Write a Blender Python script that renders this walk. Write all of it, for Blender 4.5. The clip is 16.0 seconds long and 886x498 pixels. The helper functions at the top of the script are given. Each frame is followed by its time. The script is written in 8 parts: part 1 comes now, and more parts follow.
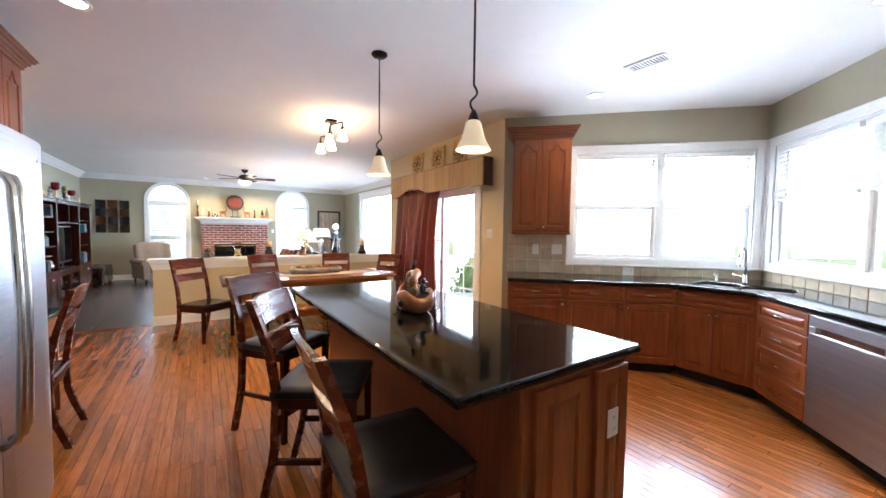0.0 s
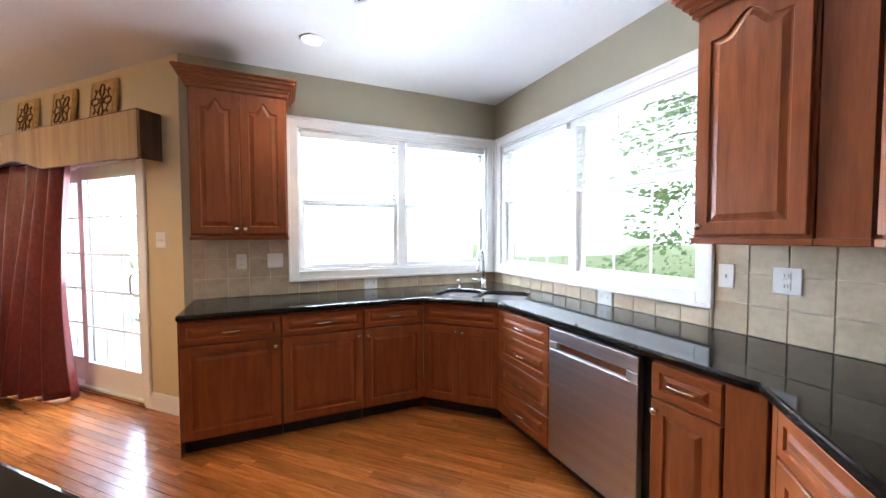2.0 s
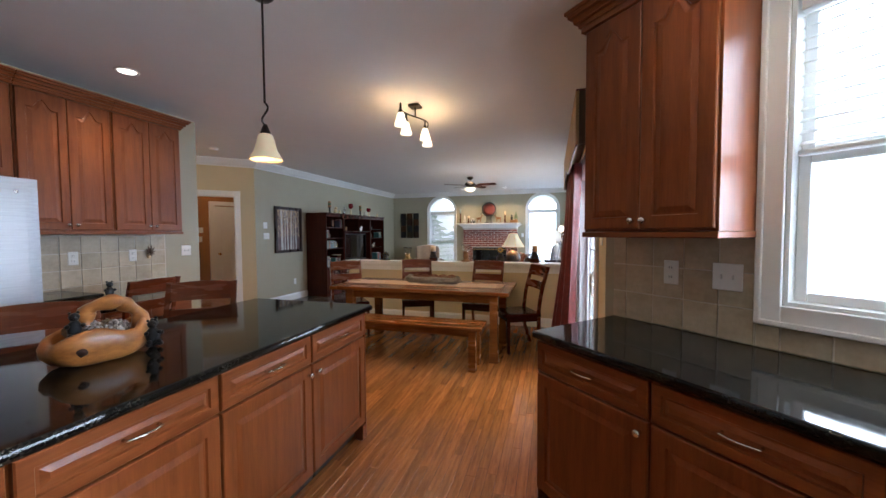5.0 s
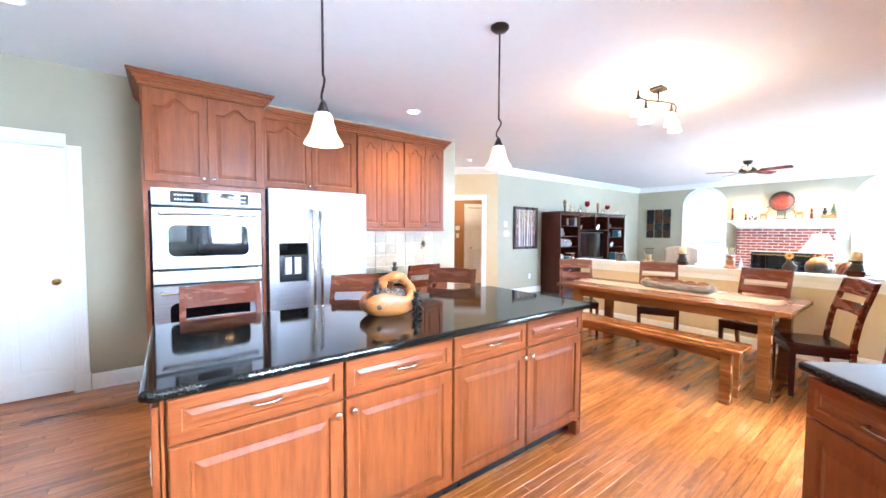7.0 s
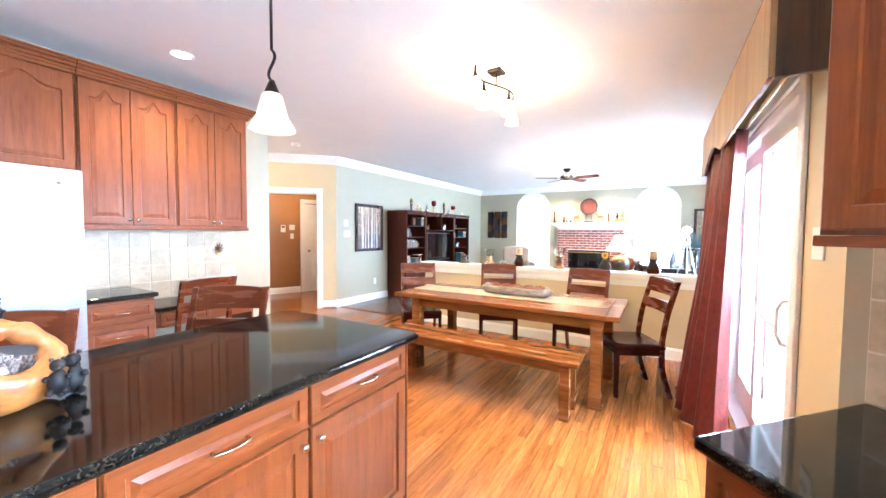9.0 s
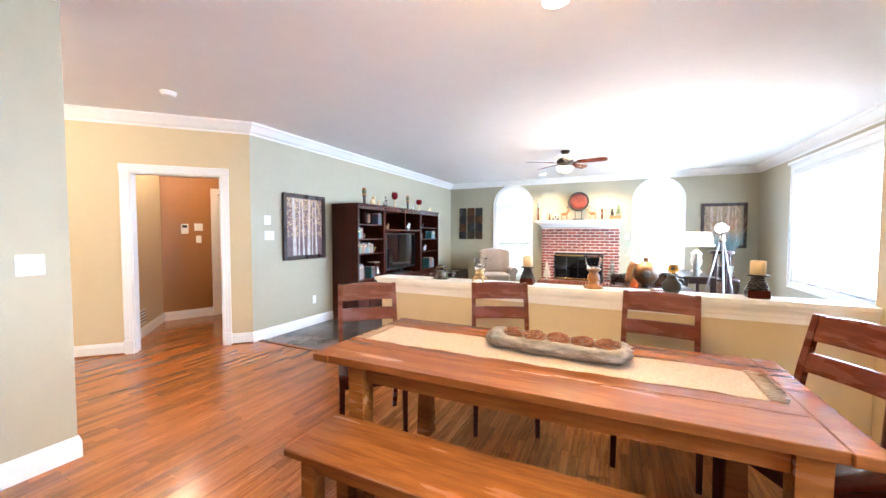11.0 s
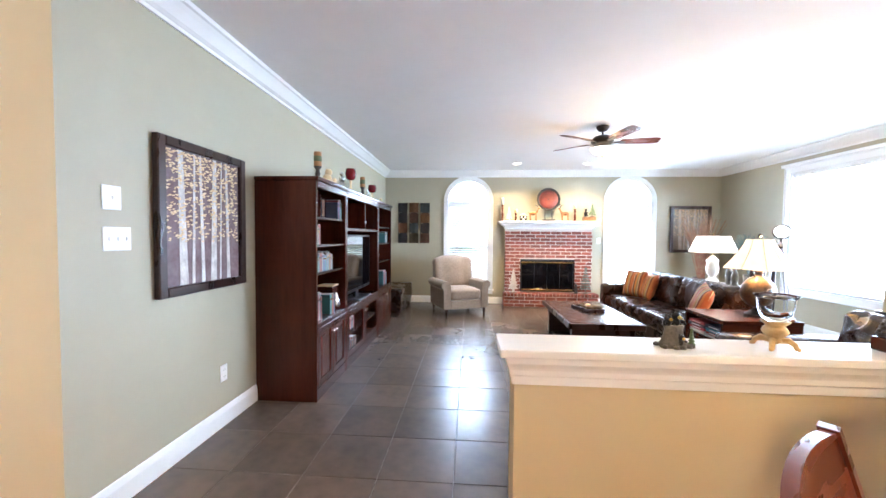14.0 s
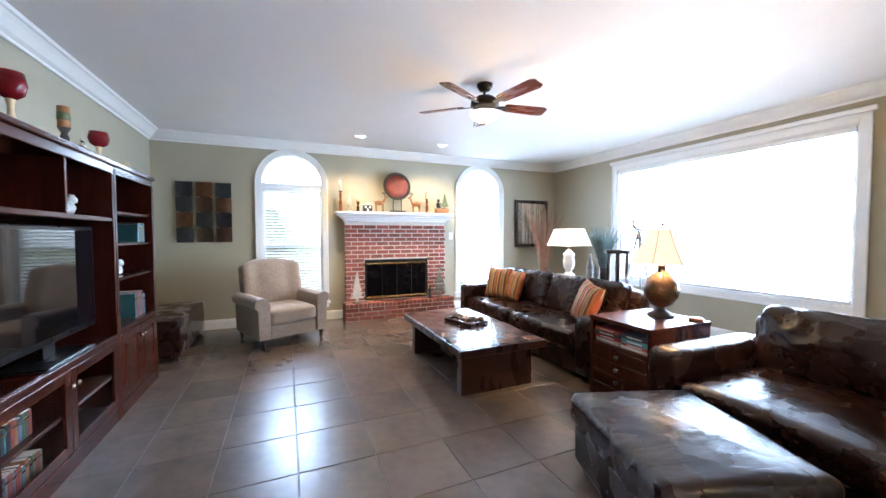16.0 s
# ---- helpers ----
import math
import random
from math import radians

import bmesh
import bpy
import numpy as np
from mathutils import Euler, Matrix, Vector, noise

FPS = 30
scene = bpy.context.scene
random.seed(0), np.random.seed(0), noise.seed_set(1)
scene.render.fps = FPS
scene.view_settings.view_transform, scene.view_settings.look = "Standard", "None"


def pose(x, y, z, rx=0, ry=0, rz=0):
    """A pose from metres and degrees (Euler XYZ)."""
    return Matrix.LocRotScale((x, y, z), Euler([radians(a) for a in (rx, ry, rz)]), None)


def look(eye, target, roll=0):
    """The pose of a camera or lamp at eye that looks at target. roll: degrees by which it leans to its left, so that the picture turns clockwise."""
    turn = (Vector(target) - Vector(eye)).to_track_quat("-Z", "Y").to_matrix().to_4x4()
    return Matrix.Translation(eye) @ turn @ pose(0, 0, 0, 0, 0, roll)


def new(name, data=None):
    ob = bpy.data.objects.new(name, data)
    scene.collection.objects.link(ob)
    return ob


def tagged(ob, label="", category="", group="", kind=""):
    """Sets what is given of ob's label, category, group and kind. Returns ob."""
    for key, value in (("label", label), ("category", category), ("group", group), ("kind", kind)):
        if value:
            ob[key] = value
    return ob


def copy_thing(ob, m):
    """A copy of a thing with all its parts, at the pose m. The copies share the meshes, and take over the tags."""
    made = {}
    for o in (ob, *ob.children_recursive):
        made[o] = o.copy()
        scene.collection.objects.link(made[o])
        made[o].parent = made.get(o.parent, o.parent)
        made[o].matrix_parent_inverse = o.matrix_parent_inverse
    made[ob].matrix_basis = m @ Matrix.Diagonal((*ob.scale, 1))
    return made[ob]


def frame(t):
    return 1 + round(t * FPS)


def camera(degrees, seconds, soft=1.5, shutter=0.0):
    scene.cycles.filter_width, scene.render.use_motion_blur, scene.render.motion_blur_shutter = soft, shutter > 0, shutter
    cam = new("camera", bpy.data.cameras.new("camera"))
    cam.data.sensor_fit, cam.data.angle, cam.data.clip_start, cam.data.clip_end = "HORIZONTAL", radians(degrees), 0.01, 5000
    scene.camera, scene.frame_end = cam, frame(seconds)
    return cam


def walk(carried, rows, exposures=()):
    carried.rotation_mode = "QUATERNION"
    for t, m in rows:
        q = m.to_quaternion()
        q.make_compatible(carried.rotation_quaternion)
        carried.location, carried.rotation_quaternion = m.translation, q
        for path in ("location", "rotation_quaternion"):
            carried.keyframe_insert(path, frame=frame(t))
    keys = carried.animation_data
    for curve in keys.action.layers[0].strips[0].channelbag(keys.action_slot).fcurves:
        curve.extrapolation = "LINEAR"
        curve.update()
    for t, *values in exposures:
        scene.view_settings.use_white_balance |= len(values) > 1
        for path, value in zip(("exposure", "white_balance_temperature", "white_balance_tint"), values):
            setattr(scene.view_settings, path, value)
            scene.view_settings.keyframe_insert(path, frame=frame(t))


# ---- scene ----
cam = camera(101.2, 16.0)
# seconds, eye x y z, yaw, pitch, roll
ROWS = [
    (0, 0.651, -0.075, 1.391, -33.35, -2.77, -0.71),
    (0.5, 0.865, 0.083, 1.408, -42.45, -2.52, -0.56),
    (1, 1.182, 0.239, 1.409, -54.60, -2.40, -0.39),
    (1.5, 1.516, 0.374, 1.407, -64.45, -2.30, -0.23),
    (2, 1.853, 0.408, 1.404, -68.84, -2.18, 0.12),
    (2.5, 2.127, 0.459, 1.387, -66.82, -2.11, 0.54),
    (3, 2.479, 0.550, 1.356, -54.75, -2.02, 1.20),
    (3.5, 2.766, 0.588, 1.362, -35.51, -2.27, 1.10),
    (4, 2.996, 0.691, 1.375, -16.58, -2.30, 0.83),
    (4.5, 3.258, 0.819, 1.375, 1.30, -2.39, 0.62),
    (5, 3.404, 0.879, 1.396, 16.74, -2.43, 0.34),
    (7.3, 3.628, 0.826, 1.390, 53.97, -2.65, -0.28),
    (7.5, 3.651, 0.848, 1.391, 53.02, -2.56, -0.36),
    (8, 3.551, 1.080, 1.393, 46.28, -2.50, -0.42),
    (8.5, 3.369, 1.345, 1.398, 37.84, -2.42, -0.45),
    (9, 3.230, 1.665, 1.398, 31.07, -2.51, -0.43),
    (9.2, 3.125, 1.828, 1.399, 29.20, -2.38, -0.38),
    (11.3, 2.049, 3.498, 1.396, 25.22, -2.40, -0.08),
    (11.5, 1.900, 3.645, 1.396, 26.05, -2.49, -0.05),
    (12, 1.410, 3.869, 1.399, 25.82, -2.59, -0.07),
    (12.5, 0.869, 4.038, 1.405, 24.10, -2.38, -0.13),
    (13, 0.447, 4.307, 1.399, 18.75, -2.16, -0.39),
    (13.5, 0.072, 4.625, 1.393, 11.95, -1.98, -0.36),
    (14, -0.140, 4.945, 1.393, 4.10, -1.96, -0.47),
    (14.5, -0.302, 5.424, 1.389, -4.53, -2.06, -0.25),
    (15, -0.381, 5.848, 1.379, -11.32, -1.98, -0.14),
    (15.5, -0.348, 6.245, 1.364, -17.71, -2.02, 0.02),
    (16, -0.255, 6.543, 1.345, -23.26, -2.17, 0.11),
]
EXPOSURES = [(0.0, 0.48, 5650, 10), (1.0, 0.42, 5650, 10), (1.5, 0.40, 5650, 10), (2.5, 0.22, 5650, 10), (3.0, -0.12, 5650, 10), (3.5, -0.3, 5650, 10), (4.2, -0.7, 5650, 10), (5.0, -0.7, 5700, 10), (5.4, -0.1, 5600, 10), (7.0, 1.45, 5150, 8), (7.5, 1.55, 5150, 8), (9.0, 1.5, 5200, 8), (11.5, 1.1, 5650, 10), (12.5, 1.1, 5700, 10), (13.5, 1.05, 5600, 10), (14.5, 0.88, 5500, 10), (15.0, 0.75, 5450, 10), (16.0, 0.58, 5400, 10)]
walk(cam, [(t, pose(x, y, z, 90 + pitch, roll, yaw)) for t, x, y, z, yaw, pitch, roll in ROWS], EXPOSURES)

# ---- world, sun, large lights ----
world = bpy.data.worlds.new("sky")
scene.world = world
world.use_nodes = True
wn = world.node_tree.nodes
sky = wn.new("ShaderNodeTexSky")
sky.sky_type, sky.sun_disc = "NISHITA", False
sky.sun_elevation, sky.sun_rotation = radians(65), radians(256)
world.node_tree.links.new(sky.outputs[0], wn["Background"].inputs[0])
wn["Background"].inputs[1].default_value = 0.15

R2 = math.sqrt(0.5)
CEIL = 2.76
sun = new("sun", bpy.data.lights.new("sun", "SUN"))
sun.data.energy, sun.data.angle, sun.data.color = 5.0, radians(0.5), (1.0, 0.95, 0.88)
sun.matrix_world = look((-10, -2.5, 22), (0, 0, 0))


def area(name, eye, target, w, h, watts, color):
    ob = new(name, bpy.data.lights.new(name, "AREA"))
    ob.data.shape, ob.data.size, ob.data.size_y = "RECTANGLE", w, h
    ob.data.energy, ob.data.color = watts, color
    ob.matrix_world = look(eye, target)
    return ob


def bulb(name, at, watts, color=(1.0, 0.60, 0.25), r=0.03):
    ob = new(name, bpy.data.lights.new(name, "POINT"))
    ob.data.energy, ob.data.color, ob.data.shadow_soft_size = watts, color, r
    ob.location = at
    return ob


DAY = (0.82, 0.91, 1.0)
BLUE = (0.70, 0.84, 1.0)
WARM = (0.96, 0.97, 0.96)
# sky light in the window openings
area("window_light", (5.03, 2.17, 1.70), (4.0, 1.14, 1.62), 1.80, 1.15, 230, DAY)
area("window_light", (5.70, -0.60, 3.40), (3.6, 1.3, 0.5), 1.9, 1.3, 330, DAY)
area("window_light", (5.10, 9.62, 1.52), (3.6, 9.62, 1.45), 2.70, 1.80, 300, BLUE)
area("window_light", (3.10, 12.86, 1.40), (3.10, 11, 1.35), 0.80, 1.9, 90, BLUE)
area("window_light", (-0.16, 13.9, 2.9), (-0.16, 11, 0.6), 0.9, 1.5, 130, BLUE)
area("window_light", (4.45, 4.69, 1.55), (2.4, 4.69, 0.75), 1.75, 1.30, 150, DAY)
# lamps added low outside, brightening the ceilings as bounce off patio and lawn
area("bounce_fill", (5.9, -0.95, 0.1), (3.4, 1.5, 2.7), 2.2, 1.2, 225, WARM)
area("bounce_fill", (6.6, 9.66, 0.0), (2.0, 9.66, 2.7), 3.0, 1.5, 160, WARM)


# ---- materials ----
def nodes_of(name):
    m = bpy.data.materials.new(name)
    m.use_nodes = True
    nt = m.node_tree
    return m, nt, nt.nodes, nt.links, nt.nodes["Principled BSDF"]


def mat(name, a, b=None, rough=0.5, metal=0.0, scale=6.0, stretch=(1, 1, 1), bump=0.0, bscale=None, detail=4.0, rvar=0.08, piece=0.0, emit=0.0, coat=0.0, sheen=0.0, spec=0.5):
    """A painted, woven, wooden, stone or metal surface: two tones mixed by noise at two scales, fine relief, uneven gloss."""
    m, nt, N, L, bs = nodes_of(name)
    b = b or tuple(c * 0.86 for c in a)
    tc, mp = N.new("ShaderNodeTexCoord"), N.new("ShaderNodeMapping")
    mp.inputs["Scale"].default_value = stretch
    L.new(tc.outputs["Object"], mp.inputs[0])
    n1, n2 = N.new("ShaderNodeTexNoise"), N.new("ShaderNodeTexNoise")
    n1.inputs["Scale"].default_value, n1.inputs["Detail"].default_value = scale, detail
    n2.inputs["Scale"].default_value, n2.inputs["Detail"].default_value = scale * 5.3, 3
    L.new(mp.outputs[0], n1.inputs[0]), L.new(mp.outputs[0], n2.inputs[0])
    if piece:
        oi, ad = N.new("ShaderNodeObjectInfo"), N.new("ShaderNodeVectorMath")
        ad.operation = "MULTIPLY_ADD"
        ad.inputs[1].default_value = (37, 37, 37)
        L.new(oi.outputs["Random"], ad.inputs[0]), L.new(mp.outputs[0], ad.inputs[2])
        L.new(ad.outputs[0], n1.inputs[0])
    mx = N.new("ShaderNodeMix")
    mx.inputs[0].default_value = 0.35
    L.new(n1.outputs[0], mx.inputs[2]), L.new(n2.outputs[0], mx.inputs[3])
    rp = N.new("ShaderNodeValToRGB")
    rp.color_ramp.elements[0].position, rp.color_ramp.elements[1].position = 0.36, 0.64
    rp.color_ramp.elements[0].color, rp.color_ramp.elements[1].color = (*b, 1), (*a, 1)
    L.new(mx.outputs[0], rp.inputs[0])
    out = rp.outputs[0]
    if piece:
        hs = N.new("ShaderNodeHueSaturation")
        mr = N.new("ShaderNodeMapRange")
        mr.inputs[3].default_value, mr.inputs[4].default_value = 1 - piece, 1 + piece
        L.new(oi.outputs["Random"], mr.inputs[0]), L.new(mr.outputs[0], hs.inputs["Value"]), L.new(out, hs.inputs["Color"])
        out = hs.outputs[0]
    L.new(out, bs.inputs["Base Color"])
    rr = N.new("ShaderNodeMapRange")
    rr.inputs[3].default_value, rr.inputs[4].default_value = max(rough - rvar, 0.02), min(rough + rvar, 1)
    L.new(n1.outputs[0], rr.inputs[0]), L.new(rr.outputs[0], bs.inputs["Roughness"])
    bs.inputs["Metallic"].default_value = metal
    bs.inputs["Specular IOR Level"].default_value = spec
    bs.inputs["Coat Weight"].default_value = coat
    bs.inputs["Coat Roughness"].default_value = 0.12
    bs.inputs["Sheen Weight"].default_value = sheen
    if bump:
        bp, n3 = N.new("ShaderNodeBump"), N.new("ShaderNodeTexNoise")
        n3.inputs["Scale"].default_value, n3.inputs["Detail"].default_value = bscale or scale * 4, 5
        L.new(mp.outputs[0], n3.inputs[0]), L.new(n3.outputs[0], bp.inputs["Height"])
        bp.inputs["Strength"].default_value, bp.inputs["Distance"].default_value = bump, 0.01
        L.new(bp.outputs[0], bs.inputs["Normal"])
    if emit:
        L.new(out, bs.inputs["Emission Color"])
        bs.inputs["Emission Strength"].default_value = emit
    return m


def speckled(name, base, flecks, rough, scale=180):
    m, nt, N, L, bs = nodes_of(name)
    tc, vo, no = N.new("ShaderNodeTexCoord"), N.new("ShaderNodeTexVoronoi"), N.new("ShaderNodeTexNoise")
    vo.inputs["Scale"].default_value, no.inputs["Scale"].default_value = scale, 9
    L.new(tc.outputs["Object"], vo.inputs[0]), L.new(tc.outputs["Object"], no.inputs[0])
    mu = N.new("ShaderNodeMath")
    mu.operation = "MULTIPLY"
    sp = N.new("ShaderNodeSeparateColor")
    L.new(vo.outputs["Color"], sp.inputs[0]), L.new(sp.outputs[0], mu.inputs[0]), L.new(no.outputs[0], mu.inputs[1])
    rp = N.new("ShaderNodeValToRGB")
    e = rp.color_ramp.elements
    e[0].position, e[0].color = 0.36, (*base, 1)
    e[1].position, e[1].color = 0.66, (*flecks, 1)
    L.new(mu.outputs[0], rp.inputs[0]), L.new(rp.outputs[0], bs.inputs["Base Color"])
    bs.inputs["Roughness"].default_value = rough
    bs.inputs["Specular IOR Level"].default_value = 0.27
    return m


def glass(name, tint=(1, 1, 1), rough=0.0):
    m, nt, N, L, bs = nodes_of(name)
    bs.inputs["Base Color"].default_value = (*tint, 1)
    bs.inputs["Transmission Weight"].default_value, bs.inputs["Roughness"].default_value = 1, rough
    bs.inputs["IOR"].default_value = 1.45
    return m


def shade_cloth(name, color, emit):
    """Lit lamp glass or cloth, glowing from the bulb behind it."""
    m, nt, N, L, bs = nodes_of(name)
    no, rp, tc = N.new("ShaderNodeTexNoise"), N.new("ShaderNodeValToRGB"), N.new("ShaderNodeTexCoord")
    no.inputs["Scale"].default_value = 14
    L.new(tc.outputs["Object"], no.inputs[0]), L.new(no.outputs[0], rp.inputs[0])
    rp.color_ramp.elements[0].color = (*[c * 0.8 for c in color], 1)
    rp.color_ramp.elements[1].color = (*color, 1)
    L.new(rp.outputs[0], bs.inputs["Base Color"]), L.new(rp.outputs[0], bs.inputs["Emission Color"])
    bs.inputs["Emission Strength"].default_value = emit
    bs.inputs["Roughness"].default_value = 0.6
    return m


SAGE = mat("sage_paint", (0.375, 0.338, 0.238), (0.355, 0.322, 0.226), 0.55, scale=1.5, bump=0.03, bscale=220)
GOLD = mat("tan_paint", (0.58, 0.48, 0.295), (0.56, 0.46, 0.28), 0.55, scale=1.5, bump=0.03, bscale=220)
BROWN = mat("brown_paint", (0.30, 0.13, 0.035), (0.28, 0.12, 0.03), 0.5, scale=1.5, bump=0.03, bscale=220)
WHITE = mat("white_trim_paint", (0.80, 0.80, 0.78), (0.77, 0.77, 0.75), 0.32, scale=3)
CEILM = mat("ceiling_paint", (0.80, 0.80, 0.79), (0.77, 0.77, 0.76), 0.75, scale=1.2, bump=0.05, bscale=300)
CHERRY = mat("cherry_wood", (0.215, 0.060, 0.0150), (0.140, 0.034, 0.0080), 0.34, scale=3.0, stretch=(9, 9, 0.7), rvar=0.06, spec=0.28, bump=0.02)
CHERRYH = mat("cherry_wood_flat_grain", (0.215, 0.060, 0.0150), (0.140, 0.034, 0.0080), 0.34, scale=3.0, stretch=(0.7, 9, 9), rvar=0.06, spec=0.28, bump=0.02)
DARKW = mat("dark_stained_wood", (0.055, 0.0115, 0.0060), (0.034, 0.0072, 0.0040), 0.24, scale=2, stretch=(5, 5, 0.6), rvar=0.03, bump=0.01, spec=0.25)
CHAIRW = mat("red_brown_stained_wood", (0.120, 0.026, 0.0080), (0.070, 0.0145, 0.0048), 0.27, scale=3, stretch=(1.2, 7, 7), spec=0.32, bump=0.02)
TABLEW = mat("warm_acacia_wood", (0.240, 0.083, 0.0180), (0.118, 0.037, 0.0085), 0.26, scale=2.2, stretch=(0.6, 6, 6), rvar=0.05, spec=0.32, bump=0.015)
ESPR = mat("espresso_wood", (0.027, 0.0110, 0.0078), (0.021, 0.0088, 0.0066), 0.28, scale=4, stretch=(3, 3, 0.8), spec=0.35, rvar=0.03)
GRANITE = speckled("black_granite", (0.0045, 0.0045, 0.004), (0.040, 0.033, 0.022), 0.06, 210)
STEEL = mat("brushed_steel", (0.46, 0.46, 0.48), (0.38, 0.38, 0.40), 0.36, 1.0, scale=2, stretch=(0.6, 40, 40), rvar=0.03)
CHROME = mat("satin_nickel", (0.72, 0.70, 0.66), (0.66, 0.64, 0.6), 0.22, 1.0, scale=20)
BRASS = mat("polished_brass", (0.75, 0.52, 0.20), (0.7, 0.47, 0.17), 0.2, 1.0, scale=20)
BRONZE = mat("dark_bronze", (0.035, 0.026, 0.020), (0.022, 0.016, 0.012), 0.38, 0.7, scale=20)
BLACKP = mat("black_plastic", (0.010, 0.010, 0.011), (0.007, 0.007, 0.008), 0.3, scale=12, spec=0.3)
SCREEN = mat("dark_screen_glass", (0.004, 0.004, 0.005), (0.003, 0.003, 0.004), 0.04, scale=3, rvar=0.01)
PLATEW = mat("white_switch_plastic", (0.78, 0.78, 0.75), (0.75, 0.75, 0.72), 0.35, scale=9)
BLINDM = mat("white_blind_slat", (0.82, 0.82, 0.80), (0.79, 0.79, 0.77), 0.45, scale=5)
CURT = mat("rust_red_satin_curtain", (0.145, 0.020, 0.016), (0.075, 0.009, 0.008), 0.36, scale=40, stretch=(1, 1, 0.5), bump=0.4, bscale=70)
VALC = mat("striped_gold_fabric", (0.50, 0.34, 0.14), (0.33, 0.20, 0.075), 0.6, scale=10, stretch=(1, 9, 0.05), bump=0.1, bscale=200)
VALD = mat("striped_dark_fabric", (0.13, 0.085, 0.045), (0.05, 0.03, 0.018), 0.6, scale=14, stretch=(9, 1, 0.05), bump=0.1, bscale=200)


def leather(name, a, b):
    """Worn leather: fine pebbled grain, soft stretched creases, uneven polish."""
    m = mat(name, a, b, 0.27, scale=5, rvar=0.07, spec=0.36)
    N, L = m.node_tree.nodes, m.node_tree.links
    tc, mp, cr, gr = N.new("ShaderNodeTexCoord"), N.new("ShaderNodeMapping"), N.new("ShaderNodeTexNoise"), N.new("ShaderNodeTexVoronoi")
    mp.inputs["Scale"].default_value = (0.8, 3.4, 1.0)
    mp.inputs["Rotation"].default_value = (0, 0, 0.5)
    L.new(tc.outputs["Object"], mp.inputs[0]), L.new(mp.outputs[0], cr.inputs[0]), L.new(tc.outputs["Object"], gr.inputs[0])
    cr.noise_type = "FBM"
    cr.inputs["Scale"].default_value, cr.inputs["Detail"].default_value, cr.inputs["Distortion"].default_value = 7.0, 2.0, 1.2
    gr.inputs["Scale"].default_value = 260
    b1, b2 = N.new("ShaderNodeBump"), N.new("ShaderNodeBump")
    b1.inputs["Strength"].default_value, b1.inputs["Distance"].default_value = 0.16, 0.012
    b2.inputs["Strength"].default_value, b2.inputs["Distance"].default_value = 0.05, 0.002
    L.new(cr.outputs[0], b1.inputs["Height"]), L.new(gr.outputs["Distance"], b2.inputs["Height"])
    L.new(b1.outputs[0], b2.inputs["Normal"]), L.new(b2.outputs[0], N["Principled BSDF"].inputs["Normal"])
    return m


LEATHER = leather("dark_brown_leather", (0.024, 0.0098, 0.0060), (0.015, 0.0064, 0.0044))
TAUPE = mat("taupe_upholstery", (0.27, 0.200, 0.140), (0.205, 0.150, 0.105), 0.85, scale=30, bump=0.2, bscale=240, sheen=0.3)
PLASTER = mat("carved_cream_plaster", (0.60, 0.42, 0.19), (0.42, 0.26, 0.09), 0.6, scale=18, bump=0.25, bscale=60)
CANDLE = mat("ivory_candle_wax", (0.72, 0.55, 0.32), (0.66, 0.47, 0.25), 0.5, scale=10)
REDGL = mat("red_glass_bowl", (0.20, 0.006, 0.010), (0.15, 0.004, 0.008), 0.08, scale=6)
IRON = mat("antique_iron", (0.06, 0.05, 0.042), (0.03, 0.026, 0.022), 0.5, 0.5, scale=18, bump=0.2)
STONEW = mat("weathered_driftwood", (0.29, 0.255, 0.205), (0.105, 0.088, 0.068), 0.8, scale=6, stretch=(1, 6, 6), bump=0.5, bscale=30)
VINE = mat("dried_vine", (0.13, 0.065, 0.032), (0.08, 0.038, 0.018), 0.8, scale=30)
LINEN = mat("cream_woven_linen", (0.52, 0.40, 0.28), (0.38, 0.28, 0.19), 0.85, scale=26, stretch=(6, 1, 1), bump=0.5, bscale=160)
BURL = mat("carved_burl_wood", (0.36, 0.165, 0.048), (0.20, 0.078, 0.020), 0.35, scale=9, bump=0.15, coat=0.3)
NUTS = mat("pine_cone_brown", (0.26, 0.19, 0.12), (0.09, 0.05, 0.028), 0.7, scale=60, bump=0.5, bscale=120)
BRICKM = mat("red_brick", (0.25, 0.070, 0.042), (0.165, 0.046, 0.030), 0.85, scale=14, bump=0.35, bscale=70, piece=0.30)
MORTAR = mat("grey_mortar", (0.62, 0.53, 0.46), (0.52, 0.45, 0.39), 0.9, scale=30, bump=0.3, bscale=160)
SLATE = mat("grey_slate_tile", (0.136, 0.102, 0.081), (0.088, 0.068, 0.057), 0.26, scale=2.6, detail=3.5, piece=0.14, rvar=0.02)
GROUT = mat("tile_grout", (0.20, 0.17, 0.145), (0.14, 0.12, 0.105), 0.8, scale=30)
OAK = mat("oak_strip", (0.40, 0.140, 0.0300), (0.220, 0.065, 0.0125), 0.24, scale=4.2, stretch=(13, 0.9, 13), piece=0.26, rvar=0.06, coat=0.28, spec=0.5, bump=0.015)
OAKGAP = mat("dark_plank_gap", (0.13, 0.045, 0.013), (0.09, 0.03, 0.009), 0.5, scale=9)
TILEM = mat("beige_stone_tile", (0.52, 0.43, 0.30), (0.37, 0.30, 0.20), 0.36, scale=7, detail=7, bump=0.06, piece=0.09)
TGROUT = mat("pale_grout", (0.64, 0.58, 0.48), (0.55, 0.50, 0.41), 0.85, scale=40)
PANE = glass("window_glass")
CLEAR = glass("clear_hurricane_glass", (0.97, 0.99, 0.99))
